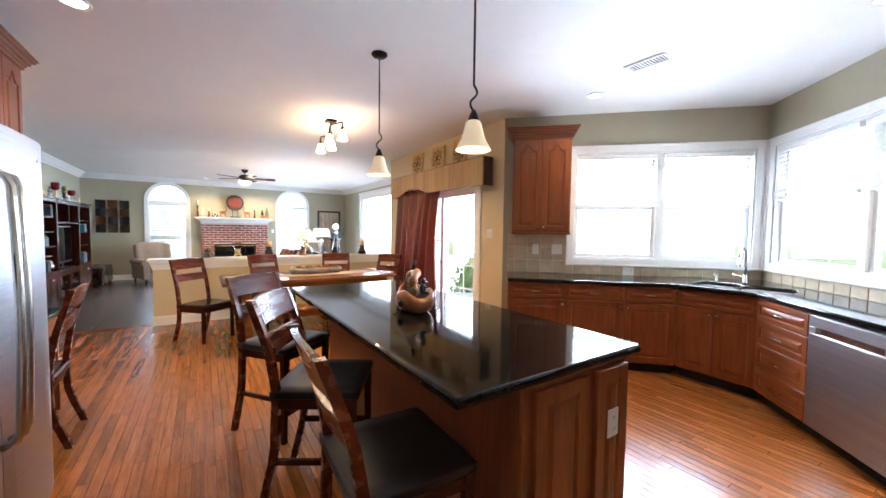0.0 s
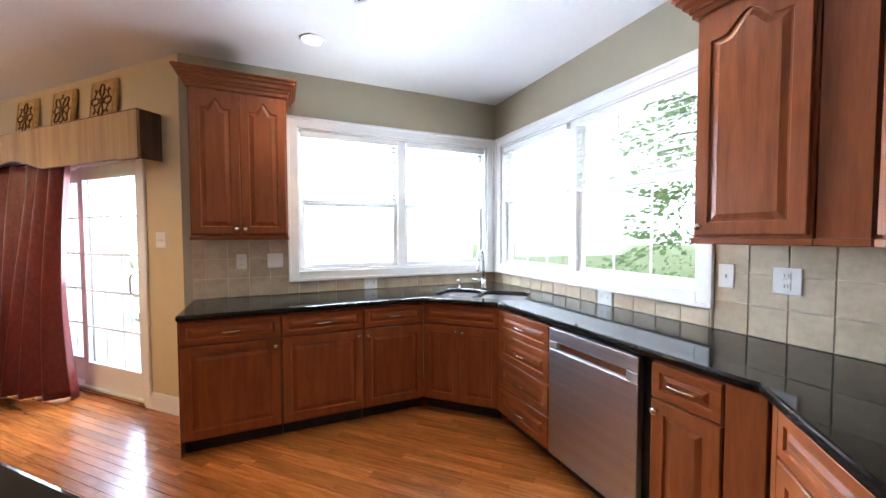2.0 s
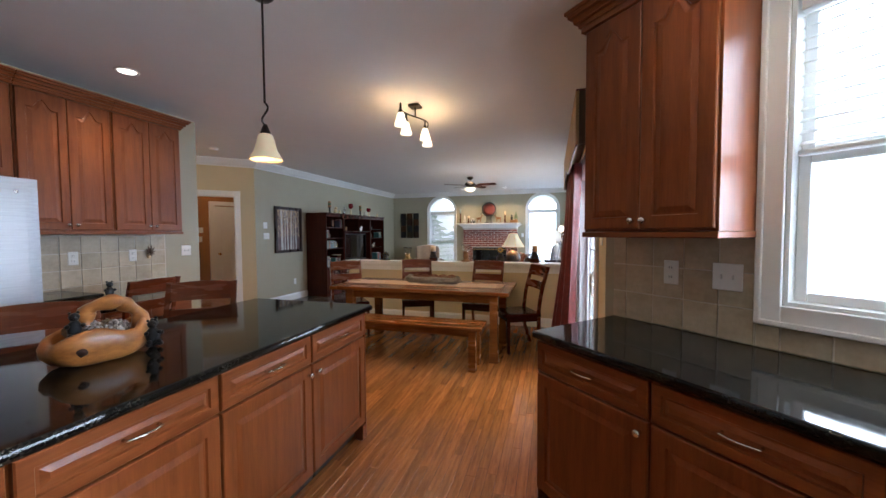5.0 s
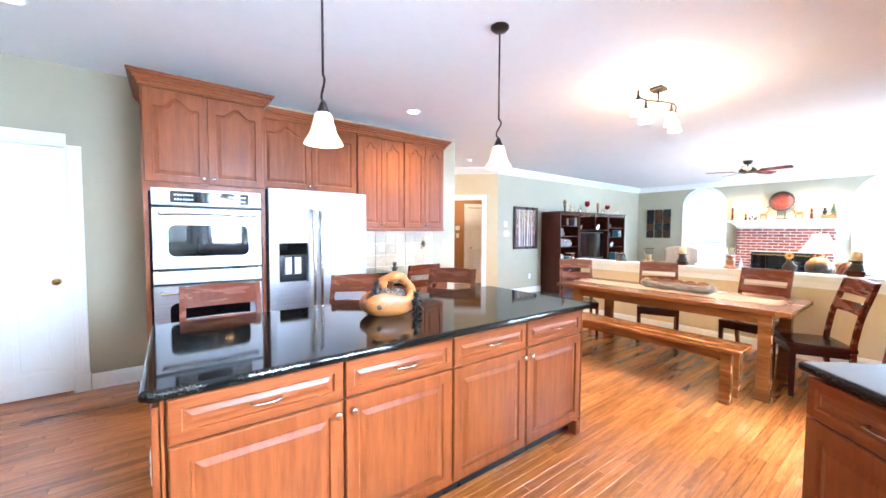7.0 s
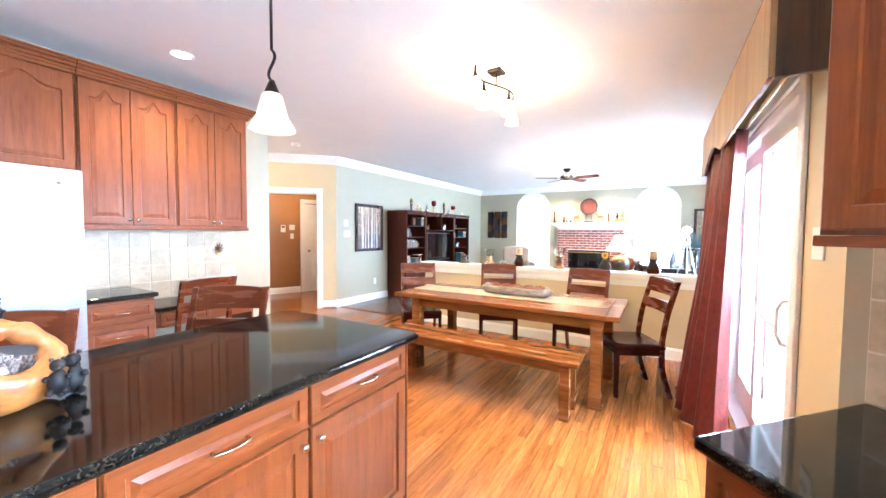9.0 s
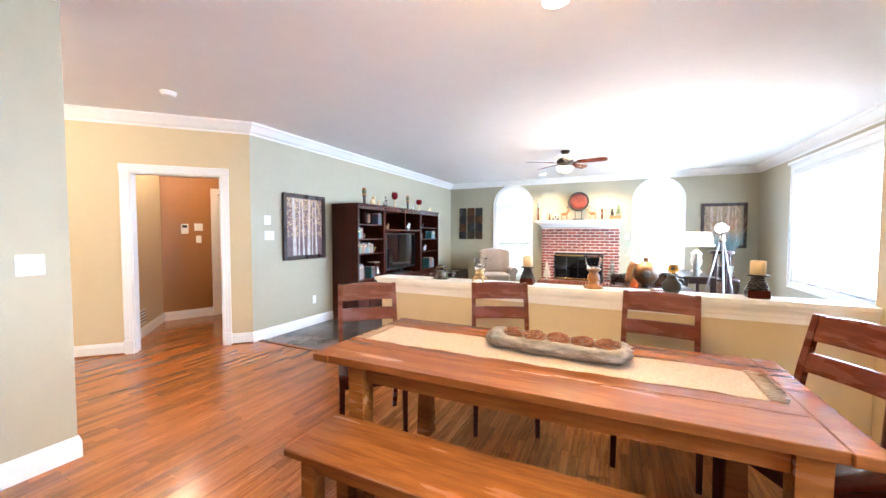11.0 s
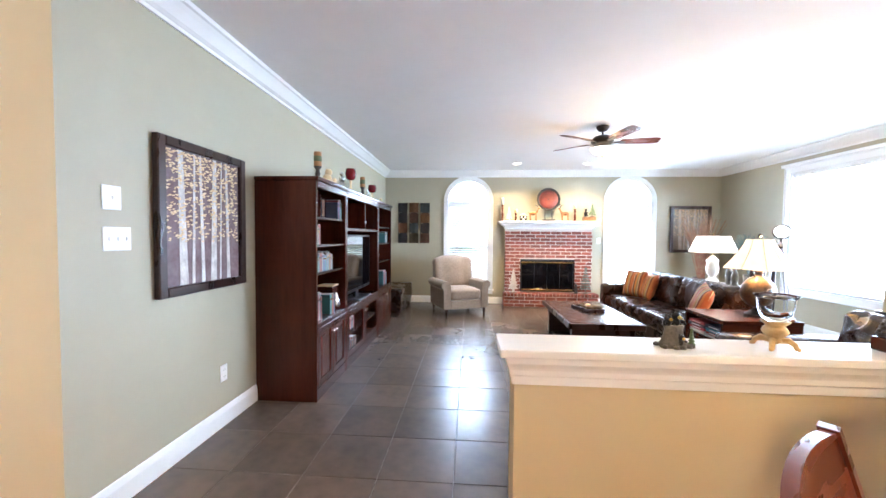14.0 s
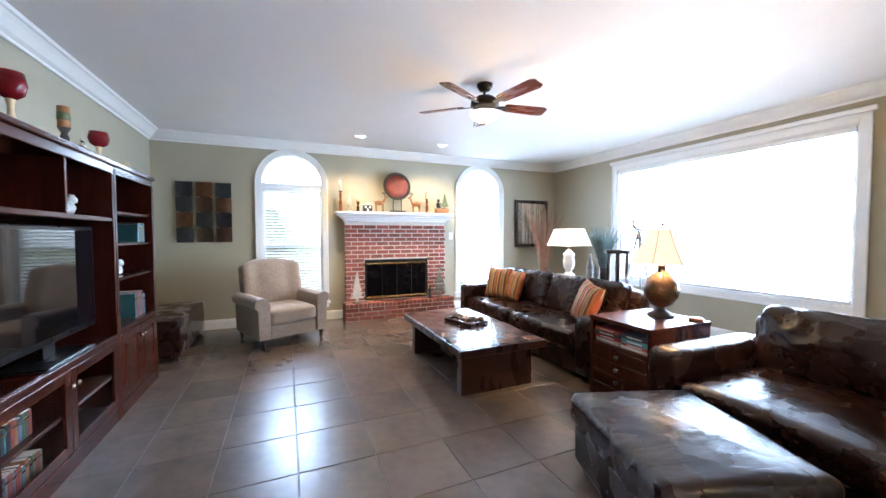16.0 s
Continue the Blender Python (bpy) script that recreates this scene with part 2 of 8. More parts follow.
CLEAR.node_tree.nodes["Principled BSDF"].inputs["IOR"].default_value = 1.06
GRASS = mat("lawn_grass", (0.20, 0.24, 0.10), (0.15, 0.19, 0.075), 0.9, scale=2, bump=0.4)
LEAF = mat("evergreen_foliage", (0.15, 0.20, 0.08), (0.09, 0.13, 0.05), 0.6, scale=6)
BARK = mat("tree_bark", (0.20, 0.15, 0.11), (0.13, 0.10, 0.075), 0.9, scale=12, bump=0.5)
PATIO = mat("pale_concrete_patio", (0.78, 0.78, 0.76), (0.70, 0.70, 0.68), 0.85, scale=3, bump=0.2)
PENDG = shade_cloth("frosted_alabaster_glass", (0.95, 0.74, 0.46), 0.34)
TRKG = shade_cloth("lit_frosted_glass", (1.0, 0.82, 0.52), 5.0)
FANG = shade_cloth("fan_light_glass", (1.0, 0.86, 0.62), 2.6)
LSHADE = shade_cloth("amber_lit_shade_cloth", (1.0, 0.82, 0.54), 0.55)
LSHADE2 = shade_cloth("white_lit_shade_cloth", (1.0, 0.93, 0.80), 1.1)
RECESS = shade_cloth("recessed_lamp_lens", (1.0, 0.90, 0.74), 9.0)


# ---- builders ----
def box(bm, x0, x1, y0, y1, z0, z1):
    v = [bm.verts.new((x, y, z)) for z in (z0, z1) for y in (y0, y1) for x in (x0, x1)]
    for f in ((0, 2, 3, 1), (4, 5, 7, 6), (0, 1, 5, 4), (2, 6, 7, 3), (0, 4, 6, 2), (1, 3, 7, 5)):
        bm.faces.new([v[i] for i in f])
    return v


def part(name, bm, material, parent=None, label="", bev=0.0, smooth=False, segs=1, at=None):
    if bev:
        bmesh.ops.bevel(bm, geom=bm.edges[:], offset=bev, segments=segs, affect="EDGES", profile=0.6, clamp_overlap=True)
    bmesh.ops.recalc_face_normals(bm, faces=bm.faces[:])
    me = bpy.data.meshes.new(name)
    bm.to_mesh(me)
    bm.free()
    me.materials.append(material)
    if smooth:
        me.polygons.foreach_set("use_smooth", [True] * len(me.polygons))
    ob = new(name, me)
    if parent:
        ob.parent = parent
    if at:
        ob.matrix_basis = at
    if label:
        ob["label"] = label
    return ob


def bpart(name, dims, material, parent=None, label="", bev=0.003, segs=1):
    bm = bmesh.new()
    box(bm, *dims)
    return part(name, bm, material, parent, label, bev, segs=segs)


def thing(name, m, label, category, group="", kind=""):
    ob = new(name)
    ob.matrix_basis = m
    return tagged(ob, label, category, group, kind)


def lathe(bm, prof, n=20, c=(0, 0, 0), squash=1.0):
    rings = []
    for r, z in prof:
        rings.append([bm.verts.new((c[0] + r * math.cos(a), c[1] + squash * r * math.sin(a), c[2] + z)) for a in [2 * math.pi * i / n for i in range(n)]])
    for p, q in zip(rings, rings[1:]):
        for i in range(n):
            bm.faces.new((p[i], p[(i + 1) % n], q[(i + 1) % n], q[i]))
    bm.faces.new(rings[0][::-1]), bm.faces.new(rings[-1])


def turned(name, prof, material, parent=None, label="", n=20, c=(0, 0, 0), squash=1.0):
    bm = bmesh.new()
    lathe(bm, prof, n, c, squash)
    ob = part(name, bm, material, parent, label, smooth=True)
    return ob


def tube(bm, pts, r, n=8):
    pts = [Vector(p) for p in pts]
    rings = []
    for i, p in enumerate(pts):
        d = (pts[min(i + 1, len(pts) - 1)] - pts[max(i - 1, 0)]).normalized()
        a = d.orthogonal().normalized() if i == 0 else (prev - d * prev.dot(d)).normalized()
        prev = a
        b = d.cross(a)
        rr = r[i] if isinstance(r, (list, tuple)) else r
        rings.append([bm.verts.new(p + rr * (math.cos(t) * a + math.sin(t) * b)) for t in [2 * math.pi * k / n for k in range(n)]])
    for p, q in zip(rings, rings[1:]):
        for i in range(n):
            bm.faces.new((p[i], p[(i + 1) % n], q[(i + 1) % n], q[i]))
    bm.faces.new(rings[0][::-1]), bm.faces.new(rings[-1])


def rod(name, pts, r, material, parent=None, label="", n=8):
    bm = bmesh.new()
    tube(bm, pts, r, n)
    return part(name, bm, material, parent, label, smooth=True)


def prism(bm, poly, a, b, axis="z"):
    """Extrudes a flat outline between two heights along an axis."""
    def put(p, h):
        return {"z": (p[0], p[1], h), "y": (p[0], h, p[1]), "x": (h, p[0], p[1])}[axis]
    lo, hi = [bm.verts.new(put(p, a)) for p in poly], [bm.verts.new(put(p, b)) for p in poly]
    n = len(poly)
    bm.faces.new(lo[::-1]), bm.faces.new(hi)
    for i in range(n):
        bm.faces.new((lo[i], lo[(i + 1) % n], hi[(i + 1) % n], hi[i]))


def slab(name, poly, a, b, material, parent=None, label="", axis="z", bev=0.0, segs=1):
    bm = bmesh.new()
    prism(bm, poly, a, b, axis)
    return part(name, bm, material, parent, label, bev, segs=segs)


def blob(bm, c, r, rough=0.15, n=2, seed=0):
    res = bmesh.ops.create_icosphere(bm, subdivisions=n, radius=1)
    for v in res["verts"]:
        k = 1 + rough * noise.noise(v.co * 2.1 + Vector((seed * 3.7, 0, 0)))
        v.co = Vector((c[0] + v.co.x * r[0] * k, c[1] + v.co.y * r[1] * k, c[2] + v.co.z * r[2] * k))


def cushion(name, dims, material, parent, label="", puff=0.04, wr=0.012, seed=0, n=12, fold=0.0):
    """A stuffed pad: a box with bulging faces, round edges and creases."""
    x0, x1, y0, y1, z0, z1 = dims
    bm = bmesh.new()
    bmesh.ops.create_cube(bm, size=2)
    bmesh.ops.subdivide_edges(bm, edges=bm.edges[:], cuts=n, use_grid_fill=True)
    h = Vector(((x1 - x0) / 2, (y1 - y0) / 2, (z1 - z0) / 2))
    c = Vector(((x1 + x0) / 2, (y1 + y0) / 2, (z1 + z0) / 2))
    rad = min(h) * 0.55
    for v in bm.verts:
        p = Vector((v.co.x * h.x, v.co.y * h.y, v.co.z * h.z))
        inner = Vector([max(-(h[i] - rad), min(h[i] - rad, p[i])) for i in range(3)])
        d = p - inner
        if d.length > 1e-6:
            p = inner + d.normalized() * rad
        u = Vector((p.x / h.x, p.y / h.y, p.z / h.z))
        for i in range(3):
            j, k = (i + 1) % 3, (i + 2) % 3
            p[i] += math.copysign(1, u[i]) * puff * min(1, abs(u[i]) ** 2) * (1 - u[j] ** 2) * (1 - u[k] ** 2) if h[i] == min(h) else 0
        w = noise.noise(Vector((p.x * 9 + seed, p.y * 4, p.z * 9))) + 0.5 * noise.noise(Vector((p.x * 22, p.y * 11 + seed, p.z * 22)))
        if fold:
            warp = noise.noise(p * 5 + Vector((seed, 3, 1))) * 0.5
            ridge = 1 - abs(noise.noise(Vector((p.x * 5 + warp, p.y * 11 + p.x * 3 + seed, p.z * 7 + warp)))) * 2.2
            p += p.normalized() * fold * max(0, ridge) ** 4
        p += p.normalized() * wr * w
        v.co = p + c
    return part(name, bm, material, parent, label, smooth=True)


# ---- the rooms: frames of the walls ----
KW1 = pose(3.71, 3.24, 0, 0, 0, -45)     # window wall beside the patio door
KW2 = pose(5.66, 1.29, 0, 0, 0, -135)    # second window wall
KW3 = pose(3.60, -0.79, 0, 0, 0, 180)    # wall behind the start of the walk
KLW = pose(-0.76, 0, 0, 0, 0, 90)        # oven and refrigerator wall
ROOM = Matrix.Identity(4)


def wall(name, m, x0, x1, material, holes=(), thick=0.14, top=CEIL, label=""):
    """A wall along local x with its room face at y = 0, cut by rectangular openings (x0, x1, z0, z1)."""
    bm = bmesh.new()
    xs = sorted({x0, x1, *[h[0] for h in holes], *[h[1] for h in holes]})
    for a, b in zip(xs, xs[1:]):
        spans, cut = [(0.0, top)], [h for h in holes if h[0] < (a + b) / 2 < h[1]]
        for h in sorted(cut, key=lambda q: q[2]):
            lo, hi = spans.pop()
            spans += [(lo, h[2]), (h[3], hi)]
        for lo, hi in spans:
            if hi - lo > 0.002:
                box(bm, a, b, 0, thick, lo, hi)
    bmesh.ops.remove_doubles(bm, verts=bm.verts[:], dist=1e-5)
    ob = part(name, bm, material)
    ob.matrix_basis = m
    return tagged(ob, label or "painted plaster wall", "wall", kind="structure")


wall("wall_kitchen_window", KW1, 0, 2.76, SAGE, [(0.82, 2.65, 1.10, 2.31)], label="sage green wall with a wide kitchen window")
wall("wall_sink_window", KW2, 0, 2.94, SAGE, [(0.12, 2.07, 1.10, 2.31)], label="sage green wall with a window over the counter")
wall("wall_south", KW3, 0, 4.36, SAGE, label="sage green wall behind the counter")
wall("wall_oven", KLW, -0.79, 4.30, SAGE, [(-0.66, 0.15, 0, 2.10)], label="sage green wall behind the ovens and desk")
wall("wall_oven_end", pose(-0.902, 4.30, 0, 0, 0, 90), -5.09, -0.02, SAGE, thick=0.02, label="back of the oven wall toward the hall")
wall("wall_patio", pose(3.72, 6.45, 0, 0, 0, -90), 0, 3.21, GOLD, [(0.82, 2.70, 0, 2.06)], label="tan wall with the patio door")
wall("wall_jog", pose(3.86, 6.45, 0, 0, 0, 180), -1.14, 0, SAGE, label="short green return wall")
wall("wall_east", pose(4.86, 12.6, 0, 0, 0, -90), 0, 6.15, SAGE, [(1.57, 4.38, 0.62, 2.42)], label="sage green wall with the large living room window")
wall("wall_tv", pose(-1.92, 6.40, 0, 0, 0, 90), 0, 6.2, SAGE, label="sage green wall behind the entertainment cabinet")
HALL = pose(-1.92, 6.40, 0, 0, 0, -135)
wall("wall_hall_door", pose(-3.82, 4.50, 0, 0, 0, 45), 0, 2.687, GOLD, [(1.45, 2.36, 0, 2.11)], thick=0.12, label="tan diagonal wall with a cased opening to the hall")
wall("wall_far_west", pose(-3.82, -0.8, 0, 0, 0, 90), 0, 5.3, GOLD, label="tan wall at the far side of the passage")
wall("wall_hall_end", pose(-0.91, -0.79, 0, 0, 0, 180), 0, 3.0, GOLD, label="tan wall closing the passage")
# hall behind the cased opening
wall("wall_hall_left", pose(-2.90, 5.42, 0, 0, 0, 139), 0.12, 1.72, GOLD, thick=0.1, label="tan hall wall with a floor register")
wall("wall_hall_back", pose(-4.25, 6.55, 0, 0, 0, 66), 0, 2.2, BROWN, thick=0.1, label="brown hall wall with a closed panel door")
wall("wall_hall_right", pose(-3.36, 8.56, 0, 0, 0, -60), 0, 2.3, BROWN, thick=0.1, label="brown hall wall")


def arch_wall():
    """The fireplace wall, pierced by two round-topped windows."""
    bm = bmesh.new()
    y0, y1 = 12.6, 12.76
    xs = [-1.92, -0.60, 0.285, 2.66, 3.545, 5.0]
    for a, b in ((0, 1), (2, 3), (4, 5)):
        box(bm, xs[a], xs[b], y0, y1, 0, CEIL)
    for a, b in ((1, 2), (3, 4)):
        l, r = xs[a], xs[b]
        box(bm, l, r, y0, y1, 0, 0.30)
        c, rad, zs = (l + r) / 2, (r - l) / 2, 2.14
        arc = [(c - rad * math.cos(math.pi * i / 20), zs + rad * math.sin(math.pi * i / 20)) for i in range(21)]
        for p, q in zip(arc, arc[1:]):
            prism(bm, [p, q, (q[0], CEIL), (p[0], CEIL)], y0, y1, "y")
    ob = part("wall_fireplace", bm, SAGE)
    tagged(ob, "sage green fireplace wall with two arched windows", "wall", kind="structure")


arch_wall()
slab("ceiling", [(-5.2, -1.0), (5.9, -1.0), (5.9, 13.0), (-5.2, 13.0)], CEIL, CEIL + 0.2, CEILM)
tagged(bpy.data.objects["ceiling"], "flat white painted ceiling", "ceiling", kind="structure")


# floors: the sub-floor, the strips and tiles come last
tagged(slab("floor_oak", [(-5.2, -1.0), (5.9, -1.0), (5.9, 6.49), (-1.9, 6.49), (-1.9, 9.0), (-5.2, 9.0)], -0.12, -0.012, OAKGAP), "oak strip floor with a satin finish", "floor", kind="structure")
tagged(slab("floor_slate", [(-1.92, 6.49), (4.9, 6.49), (4.9, 12.7), (-1.92, 12.7)], -0.12, -0.006, GROUT), "large square slate-coloured floor tiles with pale joints", "floor", kind="structure")
tagged(bpart("floor_threshold", (-1.91, 0.05, 6.47, 6.53, -0.01, 0.012), TABLEW, bev=0.006), "oak reducer strip between wood and tile", "trim", kind="structure")


def run(name, profile, path, material, label, kind="structure", category="trim", closed=False):
    """Sweeps a moulding profile (out, up) along a floor-plan path, room on the right-hand side of travel."""
    bm = bmesh.new()
    pts = [Vector((p[0], p[1], 0)) for p in path]
    rings = []
    for i, p in enumerate(pts):
        d0 = (p - pts[i - 1]).normalized() if i else None
        d1 = (pts[i + 1] - p).normalized() if i + 1 < len(pts) else None
        n0 = Vector((d0.y, -d0.x, 0)) if d0 else None
        n1 = Vector((d1.y, -d1.x, 0)) if d1 else None
        if n0 is None or n1 is None:
            off = n1 or n0
        else:
            off = (n0 + n1) / (1 + n0.dot(n1))
        rings.append([bm.verts.new(p + off * o + Vector((0, 0, z))) for o, z in profile])
    for p, q in zip(rings, rings[1:]):
        for i in range(len(profile)):
            j = (i + 1) % len(profile)
            bm.faces.new((p[i], p[j], q[j], q[i]))
    bm.faces.new(rings[0]), bm.faces.new(rings[-1])
    return tagged(part(name, bm, material), label, category, kind=kind)


BASEP = [(0.001, 0), (0.016, 0), (0.016, 0.10), (0.010, 0.122), (0.006, 0.135), (0.001, 0.138)]
SHOE = [(0.016, 0), (0.032, 0), (0.028, 0.014), (0.016, 0.018)]
CROWN = [(0.001, 2.628), (0.016, 2.628), (0.020, 2.648), (0.050, 2.664), (0.092, 2.708), (0.115, 2.730), (0.132, 2.735), (0.140, 2.757), (0.001, 2.757)]
d45 = lambda s: (-1.92 - s * R2, 6.40 - s * R2)
for pth in ([(-3.82, 4.50), d45(1.32)], [d45(0.24), (-1.92, 6.40), (-1.92, 12.6), (0.57, 12.6)], [(2.42, 12.6), (4.86, 12.6), (4.86, 6.45)], [(-0.76, 0.25), (-0.76, 0.655)], [(-0.76, 3.90), (-0.76, 4.30), (-0.90, 4.30)]):
    run("baseboard", BASEP, pth, WHITE, "white painted baseboard along the wall")
for pth in ([(-3.82, 4.50), d45(1.32)], [d45(0.24), (-1.92, 6.40)]):
    run("shoe_moulding", SHOE, pth, TABLEW, "stained shoe moulding at the baseboard")
run("baseboard", BASEP, [(3.72, 3.70), (3.72, 3.24)], WHITE, "short white baseboard beside the patio door")
run("crown_moulding", CROWN, [(-3.82, 4.50), (-1.92, 6.40), (-1.92, 12.6), (4.86, 12.6), (4.86, 6.45)], WHITE, "white built-up crown moulding")


def window(name, m, x0, x1, z0, z1, panes, label, casing=0.085, sill=True, thick=0.14, rail=None, grid=(0, 0), lining=True):
    """Casing, jambs, sashes and glass for a rectangular opening in a wall frame."""
    w = thing(name, m, label, "window", kind="structure")
    c = casing
    bm = bmesh.new()
    for d in ((x0 - c, x0, z0 - c, z1 + c), (x1, x1 + c, z0 - c, z1 + c), (x0, x1, z1, z1 + c), (x0, x1, z0 - c, z0)):
        box(bm, d[0], d[1], -0.018, -0.002, d[2], d[3])
    for d in ((x0 - c, x0 - c + 0.022, z0 - c, z1 + c), (x1 + c - 0.022, x1 + c, z0 - c, z1 + c), (x0 - c, x1 + c, z1 + c - 0.022, z1 + c), (x0 - c, x1 + c, z0 - c, z0 - c + 0.022)):
        box(bm, d[0], d[1], -0.030, -0.016, d[2], d[3])
    part("casing", bm, WHITE, w, bev=0.003)
    bm = bmesh.new()
    for d in ((x0, x0 + 0.015, z0, z1), (x1 - 0.015, x1, z0, z1), (x0 + 0.015, x1 - 0.015, z1 - 0.015, z1), (x0 + 0.015, x1 - 0.015, z0, z0 + 0.015)):
        box(bm, d[0], d[1], 0.002, thick, d[2], d[3])
    part("jamb", bm, WHITE, w)
    n = panes
    mul = 0.07
    pw = (x1 - x0 - 0.03 - mul * (n - 1)) / n
    for i in range(n):
        a = x0 + 0.015 + i * (pw + mul)
        if i:
            bpart("mullion", (a - mul, a, 0.03, thick, z0 + 0.015, z1 - 0.015), WHITE, w)
        zs = [z0 + 0.015, z1 - 0.015] if rail is None else [z0 + 0.015, rail, z1 - 0.015]
        for k, (lo, hi) in enumerate(zip(zs, zs[1:])):
            yo = 0.06 + 0.025 * k
            f = 0.038
            bm = bmesh.new()
            box(bm, a, a + f, yo, yo + 0.03, lo, hi), box(bm, a + pw - f, a + pw, yo, yo + 0.03, lo, hi)
            box(bm, a + f, a + pw - f, yo, yo + 0.03, lo, lo + f), box(bm, a + f, a + pw - f, yo, yo + 0.03, hi - f, hi)
            s = part("sash", bm, WHITE, w, bev=0.003)
            g = bpart("pane", (a + f, a + pw - f, yo + 0.012, yo + 0.016, lo + f, hi - f), PANE, s, bev=0)
            g.visible_shadow = False
            for q in range(1, grid[0]):
                x = a + f + (pw - 2 * f) * q / grid[0]
                bpart("muntin", (x - 0.007, x + 0.007, yo + 0.017, yo + 0.024, lo + f, hi - f), WHITE, s, bev=0)
            for q in range(1, grid[1]):
                z = lo + f + (hi - lo - 2 * f) * q / grid[1]
                bpart("muntin", (a + f, a + pw - f, yo + 0.018, yo + 0.025, z - 0.007, z + 0.007), WHITE, s, bev=0)
    return w


def blind(m, x0, x1, ztop, zbot, label, tilt=25, step=0.044, depth=0.045, y=0.03):
    """A white slatted blind let down part of the way, with head rail, bottom rail and cords."""
    b = thing("window_blind", m, label, "blind")
    bpart("head_rail", (x0, x1, y - 0.025, y + 0.025, ztop - 0.05, ztop), BLINDM, b)
    z, mesh = ztop - 0.07, None
    t = radians(tilt)
    while z > zbot + 0.03:
        if mesh is None:
            bm = bmesh.new()
            h = depth / 2
            prism(bm, [(-h * math.cos(t), -h * math.sin(t)), (h * math.cos(t), h * math.sin(t)), (h * math.cos(t), h * math.sin(t) + 0.003), (0, 0.006), (-h * math.cos(t), -h * math.sin(t) + 0.003)], x0 + 0.005, x1 - 0.005, "x")
            s = part("slat", bm, BLINDM, b)
            mesh = s.data
        else:
            s = new("slat", mesh)
            s.parent = b
        s.location = (0, y, z)
        z -= step
    bpart("bottom_rail", (x0, x1, y - 0.02, y + 0.02, zbot, zbot + 0.022), BLINDM, b, bev=0.005)
    for x in (x0 + 0.12, x1 - 0.12):
        rod("cord", [(x, y, ztop - 0.05), (x, y, zbot + 0.02)], 0.0012, BLINDM, b, n=5)
    return b


window("window_1", KW1, 0.82, 2.65, 1.10, 2.31, 2, "white double-hung twin window over the counter", rail=1.70, grid=(0, 0))
window("window_2", KW2, 0.12, 2.07, 1.10, 2.31, 2, "white double-hung twin window with divided lights", rail=1.76, grid=(3, 2))
for a, b in ((0.845, 1.69), (1.78, 2.625)):
    blind(KW1, a, b, 2.29, 1.69, "white horizontal blind lowered halfway over the window")
for a, b in ((0.145, 1.045), (1.145, 2.045)):
    blind(KW2, a, b, 2.29, 1.74, "white horizontal blind lowered halfway over the window")
KE = pose(4.86, 12.6, 0, 0, 0, -90)
window("window_3", KE, 1.57, 4.38, 0.62, 2.42, 1, "large white living room window", casing=0.09, rail=None)
tagged(bpart("window_head", (4.79, 4.857, 8.09, 11.14, 2.511, 2.56), WHITE, bev=0.01), "white projecting head moulding over the large window", "trim", kind="structure")
for a, b in ((1.60, 4.35),):
    blind(KE, a, b, 2.40, 0.65, "white horizontal blind lowered over the large window", tilt=8)


def arched_window(name, l, r, label):
    w = thing(name, pose((l + r) / 2, 12.6, 0), label, "window", kind="structure")
    rad, zs, zb, c = (r - l) / 2, 2.14, 0.30, 0.072
    def ring(bm, ri, ro, y0, y1, lo):
        arc = [math.pi * i / 24 for i in range(25)]
        pin = [(-ri, lo)] + [(-ri * math.cos(a), zs + ri * math.sin(a)) for a in arc] + [(ri, lo)]
        pout = [(-ro, lo)] + [(-ro * math.cos(a), zs + ro * math.sin(a)) for a in arc] + [(ro, lo)]
        for i in range(len(pin) - 1):
            prism(bm, [pin[i], pin[i + 1], pout[i + 1], pout[i]], y0, y1, "y")
        bmesh.ops.remove_doubles(bm, verts=bm.verts[:], dist=1e-5)
    bm = bmesh.new()
    ring(bm, rad, rad + c, -0.02, -0.002, zb - 0.02)
    ring(bm, rad + c - 0.02, rad + c, -0.034, -0.018, zb - 0.02)
    part("casing", bm, WHITE, w)
    bm = bmesh.new()
    ring(bm, rad - 0.02, rad, 0.0, 0.15, zb)
    part("jamb", bm, WHITE, w)
    bpart("window_sill", (-rad - c - 0.02, rad + c + 0.02, -0.05, 0.06, zb - 0.035, zb), WHITE, w, bev=0.006)
    bpart("apron", (-rad - c, rad + c, -0.02, -0.003, zb - 0.10, zb - 0.036), WHITE, w)
    bpart("transom", (-rad + 0.02, rad - 0.02, 0.05, 0.10, zs - 0.06, zs), WHITE, w)
    for lo, hi, y in ((zb, 1.22, 0.06), (1.19, zs - 0.06, 0.09)):
        bm = bmesh.new()
        x = rad - 0.02
        box(bm, -x, -x + 0.035, y, y + 0.03, lo, hi), box(bm, x - 0.035, x, y, y + 0.03, lo, hi)
        box(bm, -x + 0.035, x - 0.035, y, y + 0.03, lo, lo + 0.035), box(bm, -x + 0.035, x - 0.035, y, y + 0.03, hi - 0.035, hi)
        s = part("sash", bm, WHITE, w)
        g = bpart("pane", (-x + 0.035, x - 0.035, y + 0.01, y + 0.014, lo + 0.035, hi - 0.035), PANE, s, bev=0)
        g.visible_shadow = False
    bm = bmesh.new()
    prism(bm, [(-(rad - 0.02) * math.cos(math.pi * i / 20), zs + (rad - 0.02) * math.sin(math.pi * i / 20)) for i in range(21)], 0.08, 0.084, "y")
    g = part("pane", bm, PANE, w)
    g.visible_shadow = False
    return w


